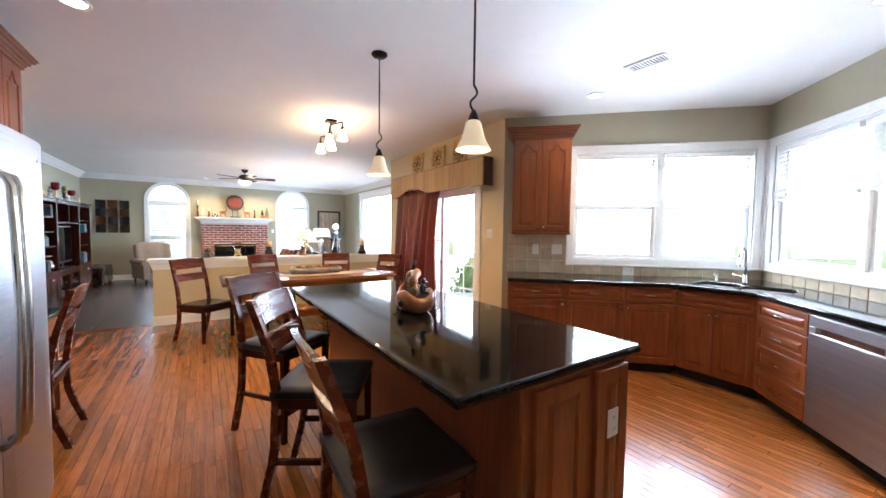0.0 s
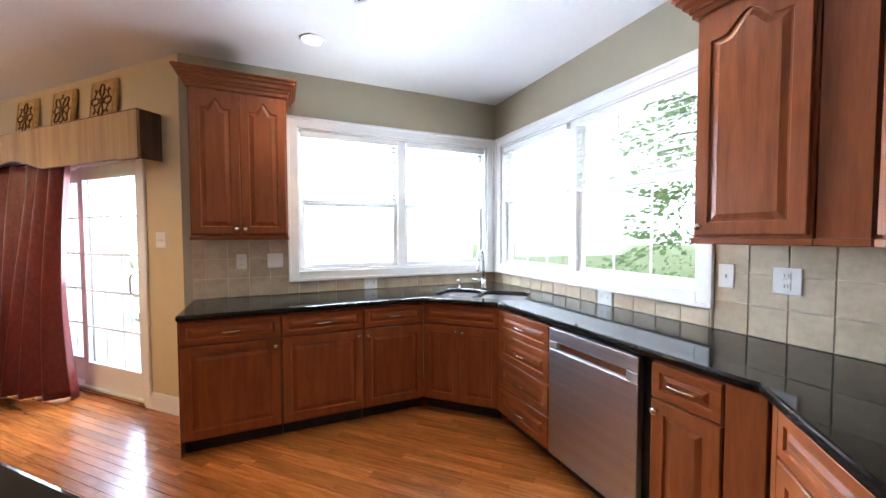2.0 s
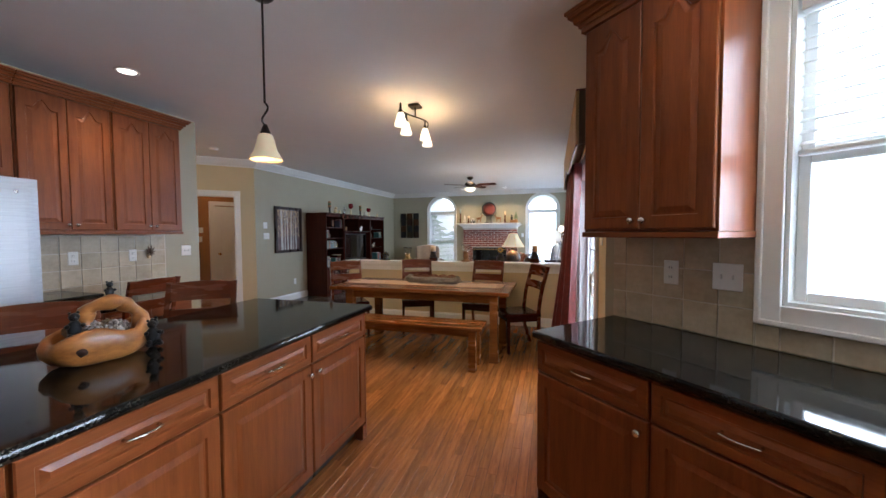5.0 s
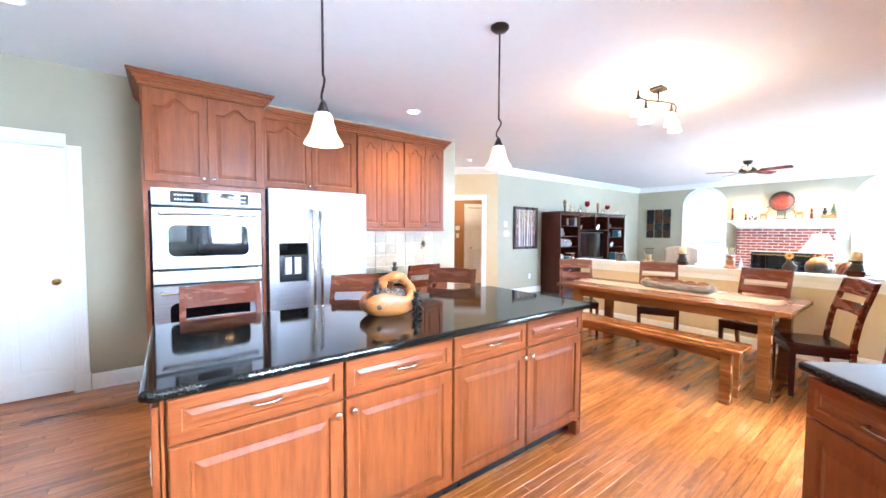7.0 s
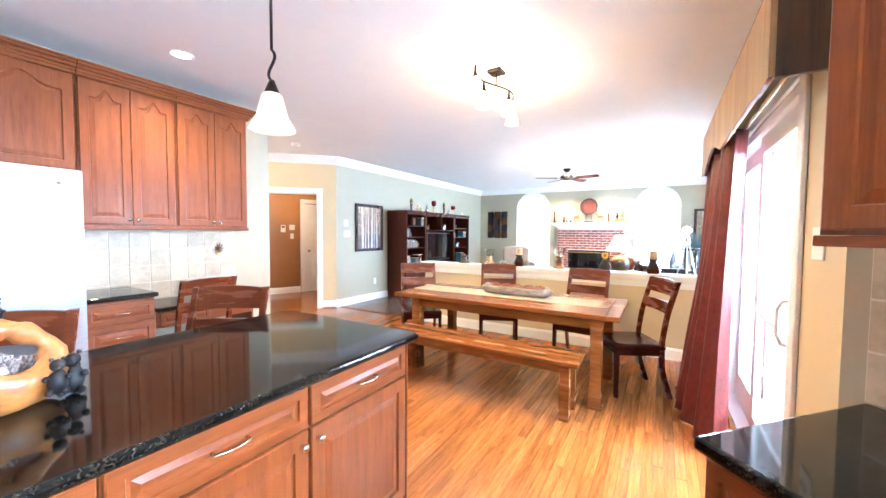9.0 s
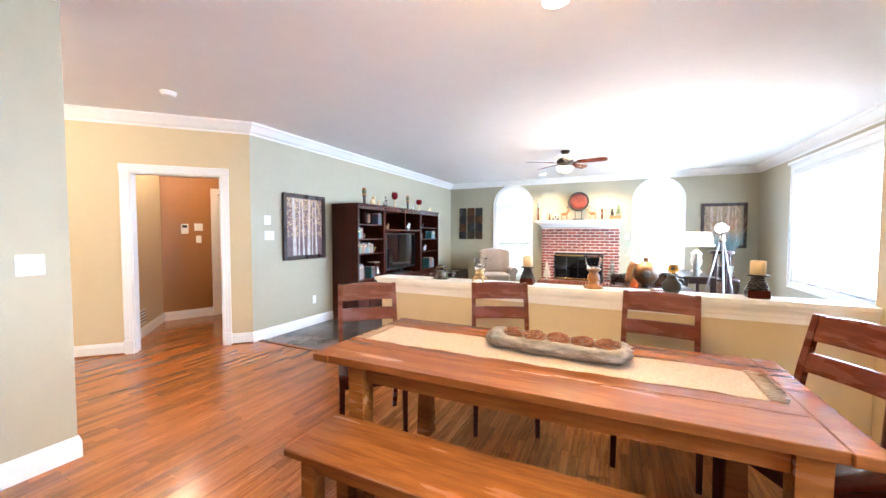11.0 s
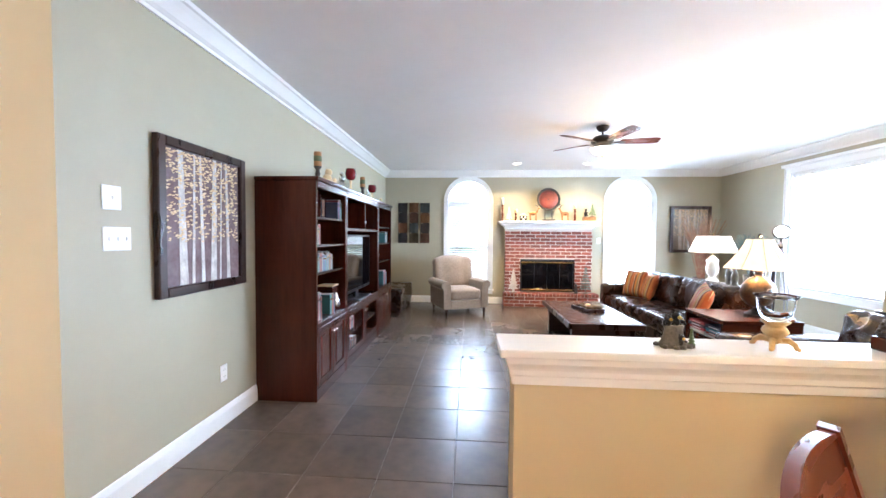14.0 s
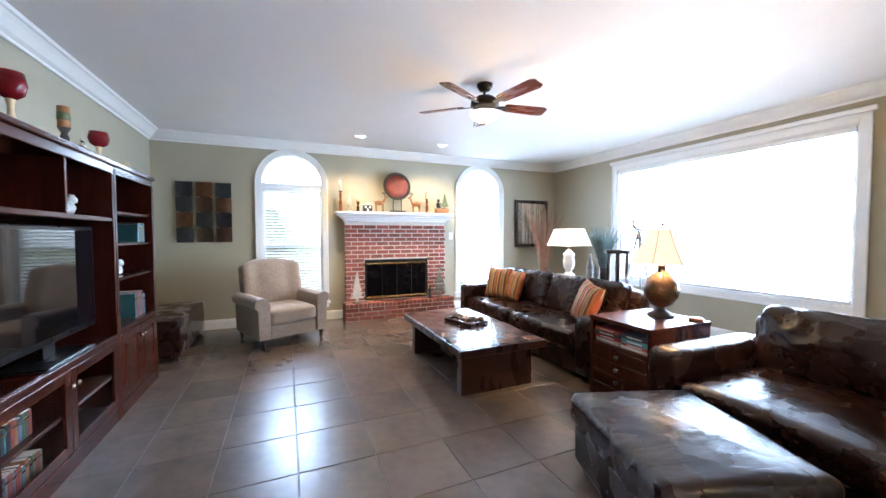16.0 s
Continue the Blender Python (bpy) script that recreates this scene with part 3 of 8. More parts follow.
arched_window("window_4", -0.60, 0.285, "white arched window with a slatted blind below the fanlight")
arched_window("window_5", 2.66, 3.545, "white arched window beside the fireplace")
blind(pose(-0.157, 12.6, 0), -0.41, 0.41, 2.07, 0.34, "white slatted blind closed over the arched window", tilt=30)
blind(pose(3.10, 12.6, 0), -0.41, 0.41, 2.07, 0.34, "white slatted blind open over the arched window", tilt=3)


# half wall between dining and living rooms
hw = thing("half_wall", ROOM, "tan half wall with a white moulded cap", "half wall", kind="structure")
bpart("wall_core", (0.05, 3.715, 6.42, 6.58, 0, 0.90), GOLD, hw, bev=0)
bpart("cap", (-0.012, 3.718, 6.375, 6.625, 0.915, 0.95), WHITE, hw, bev=0.006, segs=2)
bm = bmesh.new()
ringz = []
for o, z in ((0.010, 0.80), (0.013, 0.835), (0.020, 0.84), (0.022, 0.862), (0.026, 0.875), (0.034, 0.892), (0.037, 0.9145)):
    ringz.append([bm.verts.new(p) for p in ((0.05 - o, 6.42 - o, z), (3.716, 6.42 - o, z), (3.716, 6.58 + o, z), (0.05 - o, 6.58 + o, z))])
for p, q in zip(ringz, ringz[1:]):
    for k in range(4):
        bm.faces.new((p[k], p[(k + 1) % 4], q[(k + 1) % 4], q[k]))
bm.faces.new(ringz[0][::-1]), bm.faces.new(ringz[-1])
part("cap_moulding", bm, WHITE, hw)
bm = bmesh.new()
box(bm, 0.034, 3.716, 6.404, 6.596, 0, 0.115), box(bm, 0.04, 3.716, 6.41, 6.59, 0.115, 0.135)
part("skirting", bm, WHITE, hw, bev=0.004)


# cased opening to the hall, its fluted casing with corner blocks
def casing(name, m, x0, x1, ztop, label, w=0.09, blocks=True, room=-1):
    t = thing(name, m, label, "door frame", kind="structure")
    for a, b in ((x0 - w, x0), (x1, x1 + w)):
        bm = bmesh.new()
        box(bm, a, b, -0.016, -0.001, 0.16, ztop)
        for k in range(3):
            q = a + w * (k + 0.5) / 3
            box(bm, q - 0.0125, q + 0.0125, -0.0185, -0.014, 0.17, ztop - 0.01)
        part("side_casing", bm, WHITE, t, bev=0.002)
        bpart("plinth", (a - 0.004, b + 0.004, -0.026, -0.001, 0, 0.16), WHITE, t)
        if blocks:
            bpart("corner_block", (a - 0.003, b + 0.003, -0.028, -0.001, ztop, ztop + w), WHITE, t)
    bm = bmesh.new()
    box(bm, x0, x1, -0.016, -0.001, ztop, ztop + w)
    for k in range(3):
        z = ztop + w * (k + 0.5) / 3
        box(bm, x0 + 0.005, x1 - 0.005, -0.0185, -0.014, z - 0.0125, z + 0.0125)
    part("head_casing", bm, WHITE, t, bev=0.002)
    bm = bmesh.new()
    box(bm, x0, x0 + 0.015, 0.001, 0.125, 0, ztop), box(bm, x1 - 0.015, x1, 0.001, 0.125, 0, ztop), box(bm, x0 + 0.015, x1 - 0.015, 0.001, 0.125, ztop - 0.015, ztop)
    part("jamb", bm, WHITE, t)
    return t


HD = pose(-3.82, 4.50, 0, 0, 0, 45)
casing("door_frame_1", HD, 1.45, 2.36, 2.10, "white fluted casing round the opening to the hall")


def panel_door(name, m, w, h, label, knob_x, knob_mat, six=True):
    """A moulded six-panel interior door with its knob; face at y = 0, thickness behind."""
    d = thing(name, m, label, "door", kind="structure")
    bpart("leaf", (0, w, 0.008, 0.035, 0.008, h), WHITE, d)
    st = 0.10
    pw = (w - 3 * st) / 2
    bm = bmesh.new()
    rows = [(0.20, 0.80), (0.92, 1.58), (1.70, h - 0.13)]
    for a, b in ((0, st), (st + pw, 2 * st + pw), (w - st, w)):
        box(bm, a, b, 0, 0.01, 0.008, h)
    zs = [0.008] + [z for r in rows for z in r] + [h]
    for i in range(0, len(zs), 2):
        for x in (st, 2 * st + pw):
            box(bm, x, x + pw, 0, 0.01, zs[i], zs[i + 1])
    part("stiles_and_rails", bm, WHITE, d)
    for z0, z1 in rows:
        for x in (st, 2 * st + pw):
            bpart("panel", (x + 0.03, x + pw - 0.03, 0.002, 0.012, z0 + 0.03, z1 - 0.03), WHITE, d, bev=0.006)
    bm = bmesh.new()
    lathe(bm, [(0.028, 0), (0.028, 0.006), (0.010, 0.010), (0.010, 0.028), (0.024, 0.036), (0.029, 0.048), (0.022, 0.060), (0.006, 0.064)], 16)
    bmesh.ops.rotate(bm, verts=bm.verts[:], matrix=Matrix.Rotation(radians(90), 3, "X"))
    bmesh.ops.translate(bm, verts=bm.verts[:], vec=(knob_x, 0, 0.96))
    part("door_knob", bm, knob_mat, d, "polished metal knob", smooth=True)
    return d


panel_door("door_1", KLW @ pose(-0.64, 0.03, 0), 0.77, 2.08, "white six-panel pantry door, closed", 0.70, BRASS)
casing("door_frame_2", KLW, -0.66, 0.15, 2.10, "white casing round the pantry door", blocks=False)
HB = pose(-4.25, 6.55, 0, 0, 0, 66)
panel_door("door_2", HB @ pose(0.80, -0.045, 0), 0.80, 2.04, "white six-panel hall door, closed, with a brass knob", 0.08, BRASS)
hc = thing("door_frame_3", HB, "white casing round the hall door", "door frame", kind="structure")
bpart("side_casing", (0.70, 0.80, -0.06, -0.001, 0, 2.06), WHITE, hc)
bpart("side_casing", (1.60, 1.70, -0.06, -0.001, 0, 2.06), WHITE, hc)
bpart("head_casing", (0.70, 1.70, -0.06, -0.001, 2.06, 2.15), WHITE, hc)
run("baseboard", BASEP, [(-2.90, 5.42), (-4.22, 6.567), (-4.25 + 0.70 * math.cos(radians(66)), 6.55 + 0.70 * math.sin(radians(66)))], WHITE, "white baseboard in the hall")
casing("door_frame_4", HD, 0.10, 0.72, 2.10, "white casing of a second doorway in the passage", blocks=False)


# ---- kitchen cabinets ----
def outline(x0, x1, z0, z1, arch, k=14):
    """A panel outline, optionally with a cathedral-arched top."""
    w = x1 - x0
    pts = [(x0, z0), (x1, z0)]
    for i in range(k + 1):
        u = 1 - 2 * i / k
        bump = arch * 0.5 * (1 + math.cos(math.pi * min(1, abs(u) / 0.66)))
        pts.append(((x0 + x1) / 2 + u * w / 2, z1 - arch + bump))
    return pts


def shrink(pts, d):
    xs, zs = [p[0] for p in pts], [p[1] for p in pts]
    cx, cz = (min(xs) + max(xs)) / 2, (min(zs) + max(zs)) / 2
    fx, fz = 1 - 2 * d / (max(xs) - min(xs)), 1 - 2 * d / (max(zs) - min(zs))
    return [(cx + (x - cx) * fx, cz + (z - cz) * fz) for x, z in pts]


def raised(name, x0, x1, z0, z1, yf, material, parent, arch=0.0, stile=0.055, label=""):
    """A raised-panel door or drawer front with its face at y = yf, 20 mm thick."""
    stile = min(stile, (z1 - z0) * 0.24)
    bm = bmesh.new()
    inner = outline(x0 + stile, x1 - stile, z0 + stile, z1 - stile, arch)
    outer = [(x0, z0), (x1, z0)]
    k = len(inner) - 3
    outer += [(x1 + (x0 - x1) * i / k, z1) for i in range(k + 1)]
    e = 0.004
    rings = [(outer, yf + 0.02), (outer, yf + e), (shrink(outer, e), yf), (inner, yf), (shrink(inner, 0.004), yf + 0.008), (shrink(inner, 0.012), yf + 0.008), (shrink(inner, min(0.036, (z1 - z0) * 0.2)), yf + 0.001)]
    vs = [[bm.verts.new((x, y, z)) for x, z in r] for r, y in rings]
    n = len(outer)
    for p, q in zip(vs, vs[1:]):
        for i in range(n):
            bm.faces.new((p[i], p[(i + 1) % n], q[(i + 1) % n], q[i]))
    bm.faces.new(vs[0]), bm.faces.new(vs[-1])
    return part(name, bm, material, parent, label)


def knob(parent, x, z, yf):
    bm = bmesh.new()
    lathe(bm, [(0.008, 0), (0.006, 0.004), (0.006, 0.014), (0.014, 0.018), (0.016, 0.024), (0.010, 0.030), (0.003, 0.031)], 12)
    bmesh.ops.rotate(bm, verts=bm.verts[:], matrix=Matrix.Rotation(radians(90), 3, "X"))
    bmesh.ops.translate(bm, verts=bm.verts[:], vec=(x, yf, z))
    return part("knob", bm, CHROME, parent, "satin nickel knob", smooth=True)


def pull(parent, x, z, yf, w=0.10):
    bm = bmesh.new()
    pts = [(x - w / 2, yf, z), (x - w / 2, yf - 0.018, z)] + [(x - w / 2 + w * i / 8, yf - 0.022 - 0.010 * math.sin(math.pi * i / 8), z) for i in range(9)] + [(x + w / 2, yf - 0.018, z), (x + w / 2, yf, z)]
    tube(bm, pts, 0.0045, 8)
    return part("handle", bm, CHROME, parent, "satin nickel bow pull", smooth=True)


def base_unit(m, x0, x1, depth, kind, label, group, top=0.876, knobs="l", wood=None, woodh=None):
    """One base cabinet: carcass, toe kick, drawer front(s) and doors. Front faces local -y."""
    wood, woodh = wood or CHERRY, woodh or CHERRYH
    w = x1 - x0
    c = thing("base_cabinet", m @ pose(x0, 0, 0), label, "cabinet", group)
    bpart("body", (0.0015, w - 0.0015, -depth + 0.021, -0.002, 0.10, 0.66 if kind == "sink" else top), wood, c, bev=0.001)
    if kind == "sink":
        bpart("front_rail", (0.0015, w - 0.0015, -depth + 0.021, -depth + 0.05, 0.661, top), wood, c, bev=0.001)
    bpart("toe_kick", (0.002, w - 0.002, -depth + 0.09, -depth + 0.10, 0.0, 0.10), BLACKP, c, bev=0)
    g, yf = 0.006, -depth
    if kind == "drawers":
        zs = [0.105, 0.305, 0.505, 0.70, 0.865]
        for a, b in zip(zs, zs[1:]):
            d = raised("drawer_front", g, w - g, a + 0.004, b - 0.004, yf, woodh, c)
            pull(d, w / 2, (a + b) / 2, yf)
        return c
    d = raised("drawer_front", g, w - g, 0.715, 0.862, yf, woodh, c)
    if kind != "sink":
        pull(d, w / 2, 0.79, yf)
    doors = 2 if kind in ("double", "sink") else 1
    for i in range(doors):
        a, b = g + (w - 2 * g) * i / doors, g + (w - 2 * g) * (i + 1) / doors
        d = raised("door", a + (0.0015 if i else 0), b - (0.0015 if i + 1 < doors else 0), 0.115, 0.705, yf, wood, c)
        side = ("r" if i == 0 else "l") if doors == 2 else knobs
        knob(d, b - 0.028 if side == "r" else a + 0.028, 0.66, yf)
    return c


FD = 0.63
BG = "kitchen base cabinets"
cl = "cherry base cabinet with a drawer over a raised-panel door"
base_unit(KW1, 0.092, 0.672, FD, "single", cl, BG, knobs="r")
base_unit(KW1, 0.672, 1.230, FD, "single", cl, BG, knobs="r")
base_unit(KW1, 1.230, 1.709, FD, "single", cl, BG, knobs="l")
bpart("trim_cabinet", (0.084, 0.0905, -FD + 0.02, -0.003, 0.0, 0.876), CHERRY).matrix_basis = KW1
tagged(bpy.data.objects["trim_cabinet"], "cherry filler board closing the cabinet run", "trim", kind="structure")
base_unit(pose(4.47 + FD, 0.98, 0, 0, 0, -90) @ pose(-0.61, 0, 0), -0.006, 0.616, FD, "sink", "cherry corner sink cabinet with two raised-panel doors", BG)
base_unit(KW2, 1.057, 1.612, FD, "drawers", "cherry cabinet with four drawers beside the dishwasher", BG)
base_unit(KW2, 2.262, 2.548, FD, "single", "narrow cherry cabinet with a drawer over a door", BG, knobs="l")
fl = bpart("filler_panel", (2.550, 2.676, -FD + 0.004, -FD + 0.024, 0.0, 0.876), CHERRY)
fl.matrix_basis = KW2
tagged(fl, "cherry filler strip in the cabinet corner", "panel")
fl = bpart("filler_panel", (0.292, 0.329, -FD + 0.004, -FD + 0.024, 0.0, 0.876), CHERRY)
fl.matrix_basis = KW3
tagged(fl, "cherry filler strip in the cabinet corner", "panel")
base_unit(KW3, 0.33, 1.12, FD, "double", "cherry cabinet with a wide drawer over two doors", BG)
base_unit(KW3, 1.12, 1.72, FD, "single", cl, BG, knobs="r")


def sharp_bevel(bm, off, segs=3):
    bmesh.ops.recalc_face_normals(bm, faces=bm.faces[:])
    es = [e for e in bm.edges if len(e.link_faces) == 2 and e.calc_face_angle() > 0.9]
    bmesh.ops.bevel(bm, geom=es, offset=off, segments=segs, affect="EDGES", profile=0.5, clamp_overlap=True)


def counter(name, outer, holes, z0, z1, label, off=0.012):
    bm = bmesh.new()
    es = []
    for loop in (outer, *holes):
        vs = [bm.verts.new((x, y, z1)) for x, y in loop]
        es += [bm.edges.new((vs[i], vs[(i + 1) % len(vs)])) for i in range(len(vs))]
    bmesh.ops.triangle_fill(bm, use_beauty=True, use_dissolve=False, edges=es)
    r = bmesh.ops.extrude_face_region(bm, geom=bm.faces[:])
    bmesh.ops.translate(bm, verts=[v for v in r["geom"] if isinstance(v, bmesh.types.BMVert)], vec=(0, 0, z0 - z1))
    sharp_bevel(bm, off)
    return tagged(part(name, bm, GRANITE), label, "countertop")


def rounded(cx, cy, hx, hy, r, k=5):
    pts = []
    for sx, sy, a0 in ((1, 1, 0), (-1, 1, 90), (-1, -1, 180), (1, -1, 270)):
        for i in range(k + 1):
            a = radians(a0 + 90 * i / k)
            pts.append((cx + sx * (hx - r) + r * math.cos(a), cy + sy * (hy - r) + r * math.sin(a)))
    return pts


BOWLS = [(4.80, 1.395, 0.205, 0.165), (4.80, 1.015, 0.205, 0.185)]
counter("countertop", [(3.748, 3.198), (3.305, 2.715), (4.445, 1.575), (4.445, 0.985), (3.36, -0.10), (3.33, -0.135), (1.86, -0.135), (1.86, -0.787), (3.59, -0.787), (5.655, 1.288)],
        [rounded(*b, 0.09) for b in BOWLS], 0.878, 0.914, "polished black granite countertop along the window walls")
SINKM = mat("satin_sink_steel", (0.66, 0.66, 0.67), (0.56, 0.56, 0.58), 0.38, 0.85, scale=14)
sink = thing("kitchen_sink", pose(0, 0, 0), "double-bowl stainless undermount sink in the granite", "sink")
for b in BOWLS:
    bm = bmesh.new()
    rings = [[bm.verts.new((x, y, z)) for x, y in rounded(b[0], b[1], b[2] - i, b[3] - i, 0.085)] for i, z in ((-0.006, 0.876), (0.0, 0.80), (0.015, 0.71), (0.05, 0.69))]
    for p, q in zip(rings, rings[1:]):
        for i in range(len(p)):
            bm.faces.new((p[i], p[(i + 1) % len(p)], q[(i + 1) % len(p)], q[i]))
    bm.faces.new(rings[-1])
    bowl = part("bowl", bm, SINKM, sink, smooth=True)
    turned("drain", [(0.04, 0), (0.04, 0.003), (0.02, 0.004)], CHROME, bowl, c=(b[0], b[1], 0.6905), n=14)
fa = thing("kitchen_faucet", pose(5.08, 1.26, 0.915, 0, 0, 180), "tall gooseneck chrome faucet behind the sink", "faucet")
turned("base", [(0.028, 0), (0.028, 0.012), (0.02, 0.03), (0.018, 0.09)], CHROME, fa, n=16)
rod("spout", [(0, 0, 0.08), (0, 0, 0.27)] + [(0.085 - 0.085 * math.cos(a), 0, 0.27 + 0.085 * math.sin(a)) for a in [math.pi * i / 12 for i in range(1, 12)]] + [(0.17, 0, 0.26)], 0.011, CHROME, fa, n=12)
rod("spray_head", [(0.17, 0, 0.265), (0.17, 0, 0.19), (0.172, 0, 0.17)], [0.013, 0.016, 0.017], CHROME, fa, n=12)
rod("lever", [(0, -0.015, 0.06), (0.0, -0.05, 0.075), (0.01, -0.10, 0.085)], [0.012, 0.007, 0.006], CHROME, fa)
sd = thing("soap_dispenser", pose(5.04, 1.48, 0.915), "small chrome soap dispenser beside the faucet", "soap dispenser")
turned("body", [(0.018, 0), (0.018, 0.006), (0.009, 0.012), (0.009, 0.06), (0.014, 0.064), (0.012, 0.075)], CHROME, sd, n=12)
rod("nozzle", [(0, 0, 0.068), (-0.03, 0, 0.074), (-0.05, 0, 0.068)], 0.005, CHROME, sd)

dw = thing("dishwasher", KW2 @ pose(1.615, 0, 0), "stainless dishwasher with a pocket handle under the counter", "dishwasher")
bpart("body", (0.004, 0.636, -FD + 0.03, -0.01, 0.10, 0.872), BLACKP, dw)
bm = bmesh.new()
prof = [(-FD - 0.012, 0.115), (-FD - 0.012, 0.735), (-FD + 0.010, 0.745), (-FD + 0.010, 0.775), (-FD - 0.016, 0.782), (-FD - 0.016, 0.862), (-FD + 0.028, 0.862), (-FD + 0.028, 0.115)]
box(bm, 0.012, 0.598, -FD - 0.012, -FD + 0.028, 0.115, 0.742)
box(bm, 0.012, 0.598, -FD - 0.012, -FD + 0.028, 0.788, 0.862)
box(bm, 0.012, 0.075, -FD - 0.012, -FD + 0.028, 0.742, 0.788), box(bm, 0.535, 0.598, -FD - 0.012, -FD + 0.028, 0.742, 0.788)
part("door", bm, STEEL, dw, bev=0.004)
bpart("pocket_handle", (0.075, 0.535, -FD + 0.005, -FD + 0.02, 0.742, 0.788), CHROME, dw, "recessed polished pocket handle", bev=0)
bpart("toe_kick", (0.012, 0.60, -FD + 0.09, -FD + 0.10, 0.0, 0.10), BLACKP, dw, bev=0)


def crown_bits(c, w, z, depth, ends=(1, 1), h=0.12):
    bm = bmesh.new()
    for o, a, b in ((0.012, 0, 0.25), (0.022, 0.22, 0.45), (0.040, 0.42, 0.70), (0.060, 0.66, 0.86), (0.072, 0.84, 1.0)):
        box(bm, -o * ends[0], w + o * ends[1], -depth - o, -0.002, z + h * a, z + h * b)
    return part("crown", bm, CHERRYH, c, bev=0.004)


def upper_unit(m, x0, x1, z0, z1, depth, doors, label, group, arch=0.07, crown=True, ends=(1, 1), rail=True, h=0.12):
    w = x1 - x0
    c = thing("wall_cabinet", m @ pose(x0, 0, 0), label, "cabinet", group)
    bpart("body", (0.0015, w - 0.0015, -depth + 0.021, -0.002, z0, z1), CHERRY, c, bev=0.001)
    for i in range(doors):
        a, b = 0.012 + (w - 0.024) * i / doors, 0.012 + (w - 0.024) * (i + 1) / doors
        d = raised("door", a + (0.002 if i else 0), b - (0.002 if i + 1 < doors else 0), z0 + 0.012, z1 - 0.015, -depth, CHERRY, c, arch=arch)
        side = "r" if i % 2 == 0 and doors > 1 else "l"
        knob(d, b - 0.028 if side == "r" else a + 0.028, z0 + 0.05, -depth)
    if crown:
        crown_bits(c, w, z1 - 0.012, depth, ends, h)
    if rail:
        bpart("light_rail", (-0.004, w + 0.004, -depth + 0.004, -0.004, z0 - 0.028, z0 - 0.001), CHERRYH, c)
    return c


UG = "kitchen wall cabinets"
upper_unit(KW1, 0.112, 0.735, 1.40, 2.43, 0.335, 2, "tall cherry wall cabinet with two arched doors beside the window", UG)
upper_unit(KW2, 2.235, 2.655, 1.39, 2.39, 0.335, 1, "cherry wall cabinet with one arched door beside the window", UG, ends=(1, 0), h=0.11)
upper_unit(KW2, 2.656, 2.795, 1.39, 2.39, 0.330, 0, "narrow cherry filler cabinet in the corner", UG, ends=(0, 0), h=0.11)
upper_unit(KW3, 0.165, 1.00, 1.39, 2.39, 0.335, 2, "cherry wall cabinet with arched doors over the counter", UG, ends=(0, 1), h=0.11)

# backsplash tiles
def splash(name, m, rects, label, s=0.152, z0=0.914, ph=0.0):
    t = thing(name, m, label, "backsplash", kind="structure")
    cache = {}
    for x0, x1, zt in rects:
        bpart("grout", (x0, x1, -0.004, -0.0015, z0 + 0.002, zt), TGROUT, t, bev=0)
        z = z0
        while z < zt - 0.01:
            h = min(s, zt - z)
            x = x0
            while x < x1 - 0.01:
                w = min(s if x > x0 else s - ph, x1 - x)
                key = (round(w, 3), round(h, 3))
                if key not in cache:
                    bm = bmesh.new()
                    box(bm, 0.003, w - 0.003, -0.010, -0.003, 0.003, h - 0.003)
                    ob = part("tile", bm, TILEM, t, bev=0.0015)
                    cache[key] = ob.data
                else:
                    ob = new("tile", cache[key])
                    ob.parent = t
                ob.location = (x, 0, z)
                x += w
            z += h
    return t


splash("backsplash_1", KW1, [(0.06, 0.733, 1.37), (0.737, 2.745, 1.012)], "beige stone tile backsplash under the window", ph=0.07)
splash("backsplash_2", KW2, [(0.012, 2.155, 1.012), (2.16, 2.92, 1.36)], "beige stone tile backsplash under the window")
splash("backsplash_3", KW3, [(0.02, 1.74, 1.36)], "beige stone tile backsplash behind the counter")
splash("backsplash_4", KLW, [(2.525, 2.965, 1.40), (2.968, 3.89, 1.40)], "beige stone tile backsplash behind the desk", z0=0.78)


def cover(m, x, z, w, kind, label, y=-0.011, group="wall plates"):
    """A switch or outlet cover plate with its toggles or sockets."""
    p = thing("outlet_cover" if kind == "o" else "switch_plate", m @ pose(x, y, z), label, "wall plate", group)
    wide = w
    bpart("plate", (-wide / 2, wide / 2, -0.006, 0, -0.06, 0.06), PLATEW, p, bev=0.003)
    if kind == "o":
        for dz in (-0.024, 0.024):
            bpart("socket", (-0.016, 0.016, -0.009, -0.005, dz - 0.016, dz + 0.016), PLATEW, p, bev=0.002)
            for dx in (-0.006, 0.006):
                bpart("slot", (dx - 0.0012, dx + 0.0012, -0.0095, -0.0085, dz - 0.005, dz + 0.007), BLACKP, p, bev=0)
    elif kind == "h":
        for dx in (-0.028, 0.028):
            bpart("socket", (dx - 0.016, dx + 0.016, -0.009, -0.005, -0.016, 0.016), PLATEW, p, bev=0.002)
            for dz in (-0.006, 0.006):
                bpart("slot", (dx - 0.006, dx + 0.006, -0.0095, -0.0085, dz - 0.0012, dz + 0.0012), BLACKP, p, bev=0)
    else:
        n = int(kind)
        for i in range(n):
            dx = (i - (n - 1) / 2) * 0.046
            bpart("toggle", (dx - 0.004, dx + 0.004, -0.016, -0.005, -0.010, 0.010), PLATEW, p, bev=0.002)
    return p


def u1(x, y):
    return ((x - 3.71) - (y - 3.24)) * R2


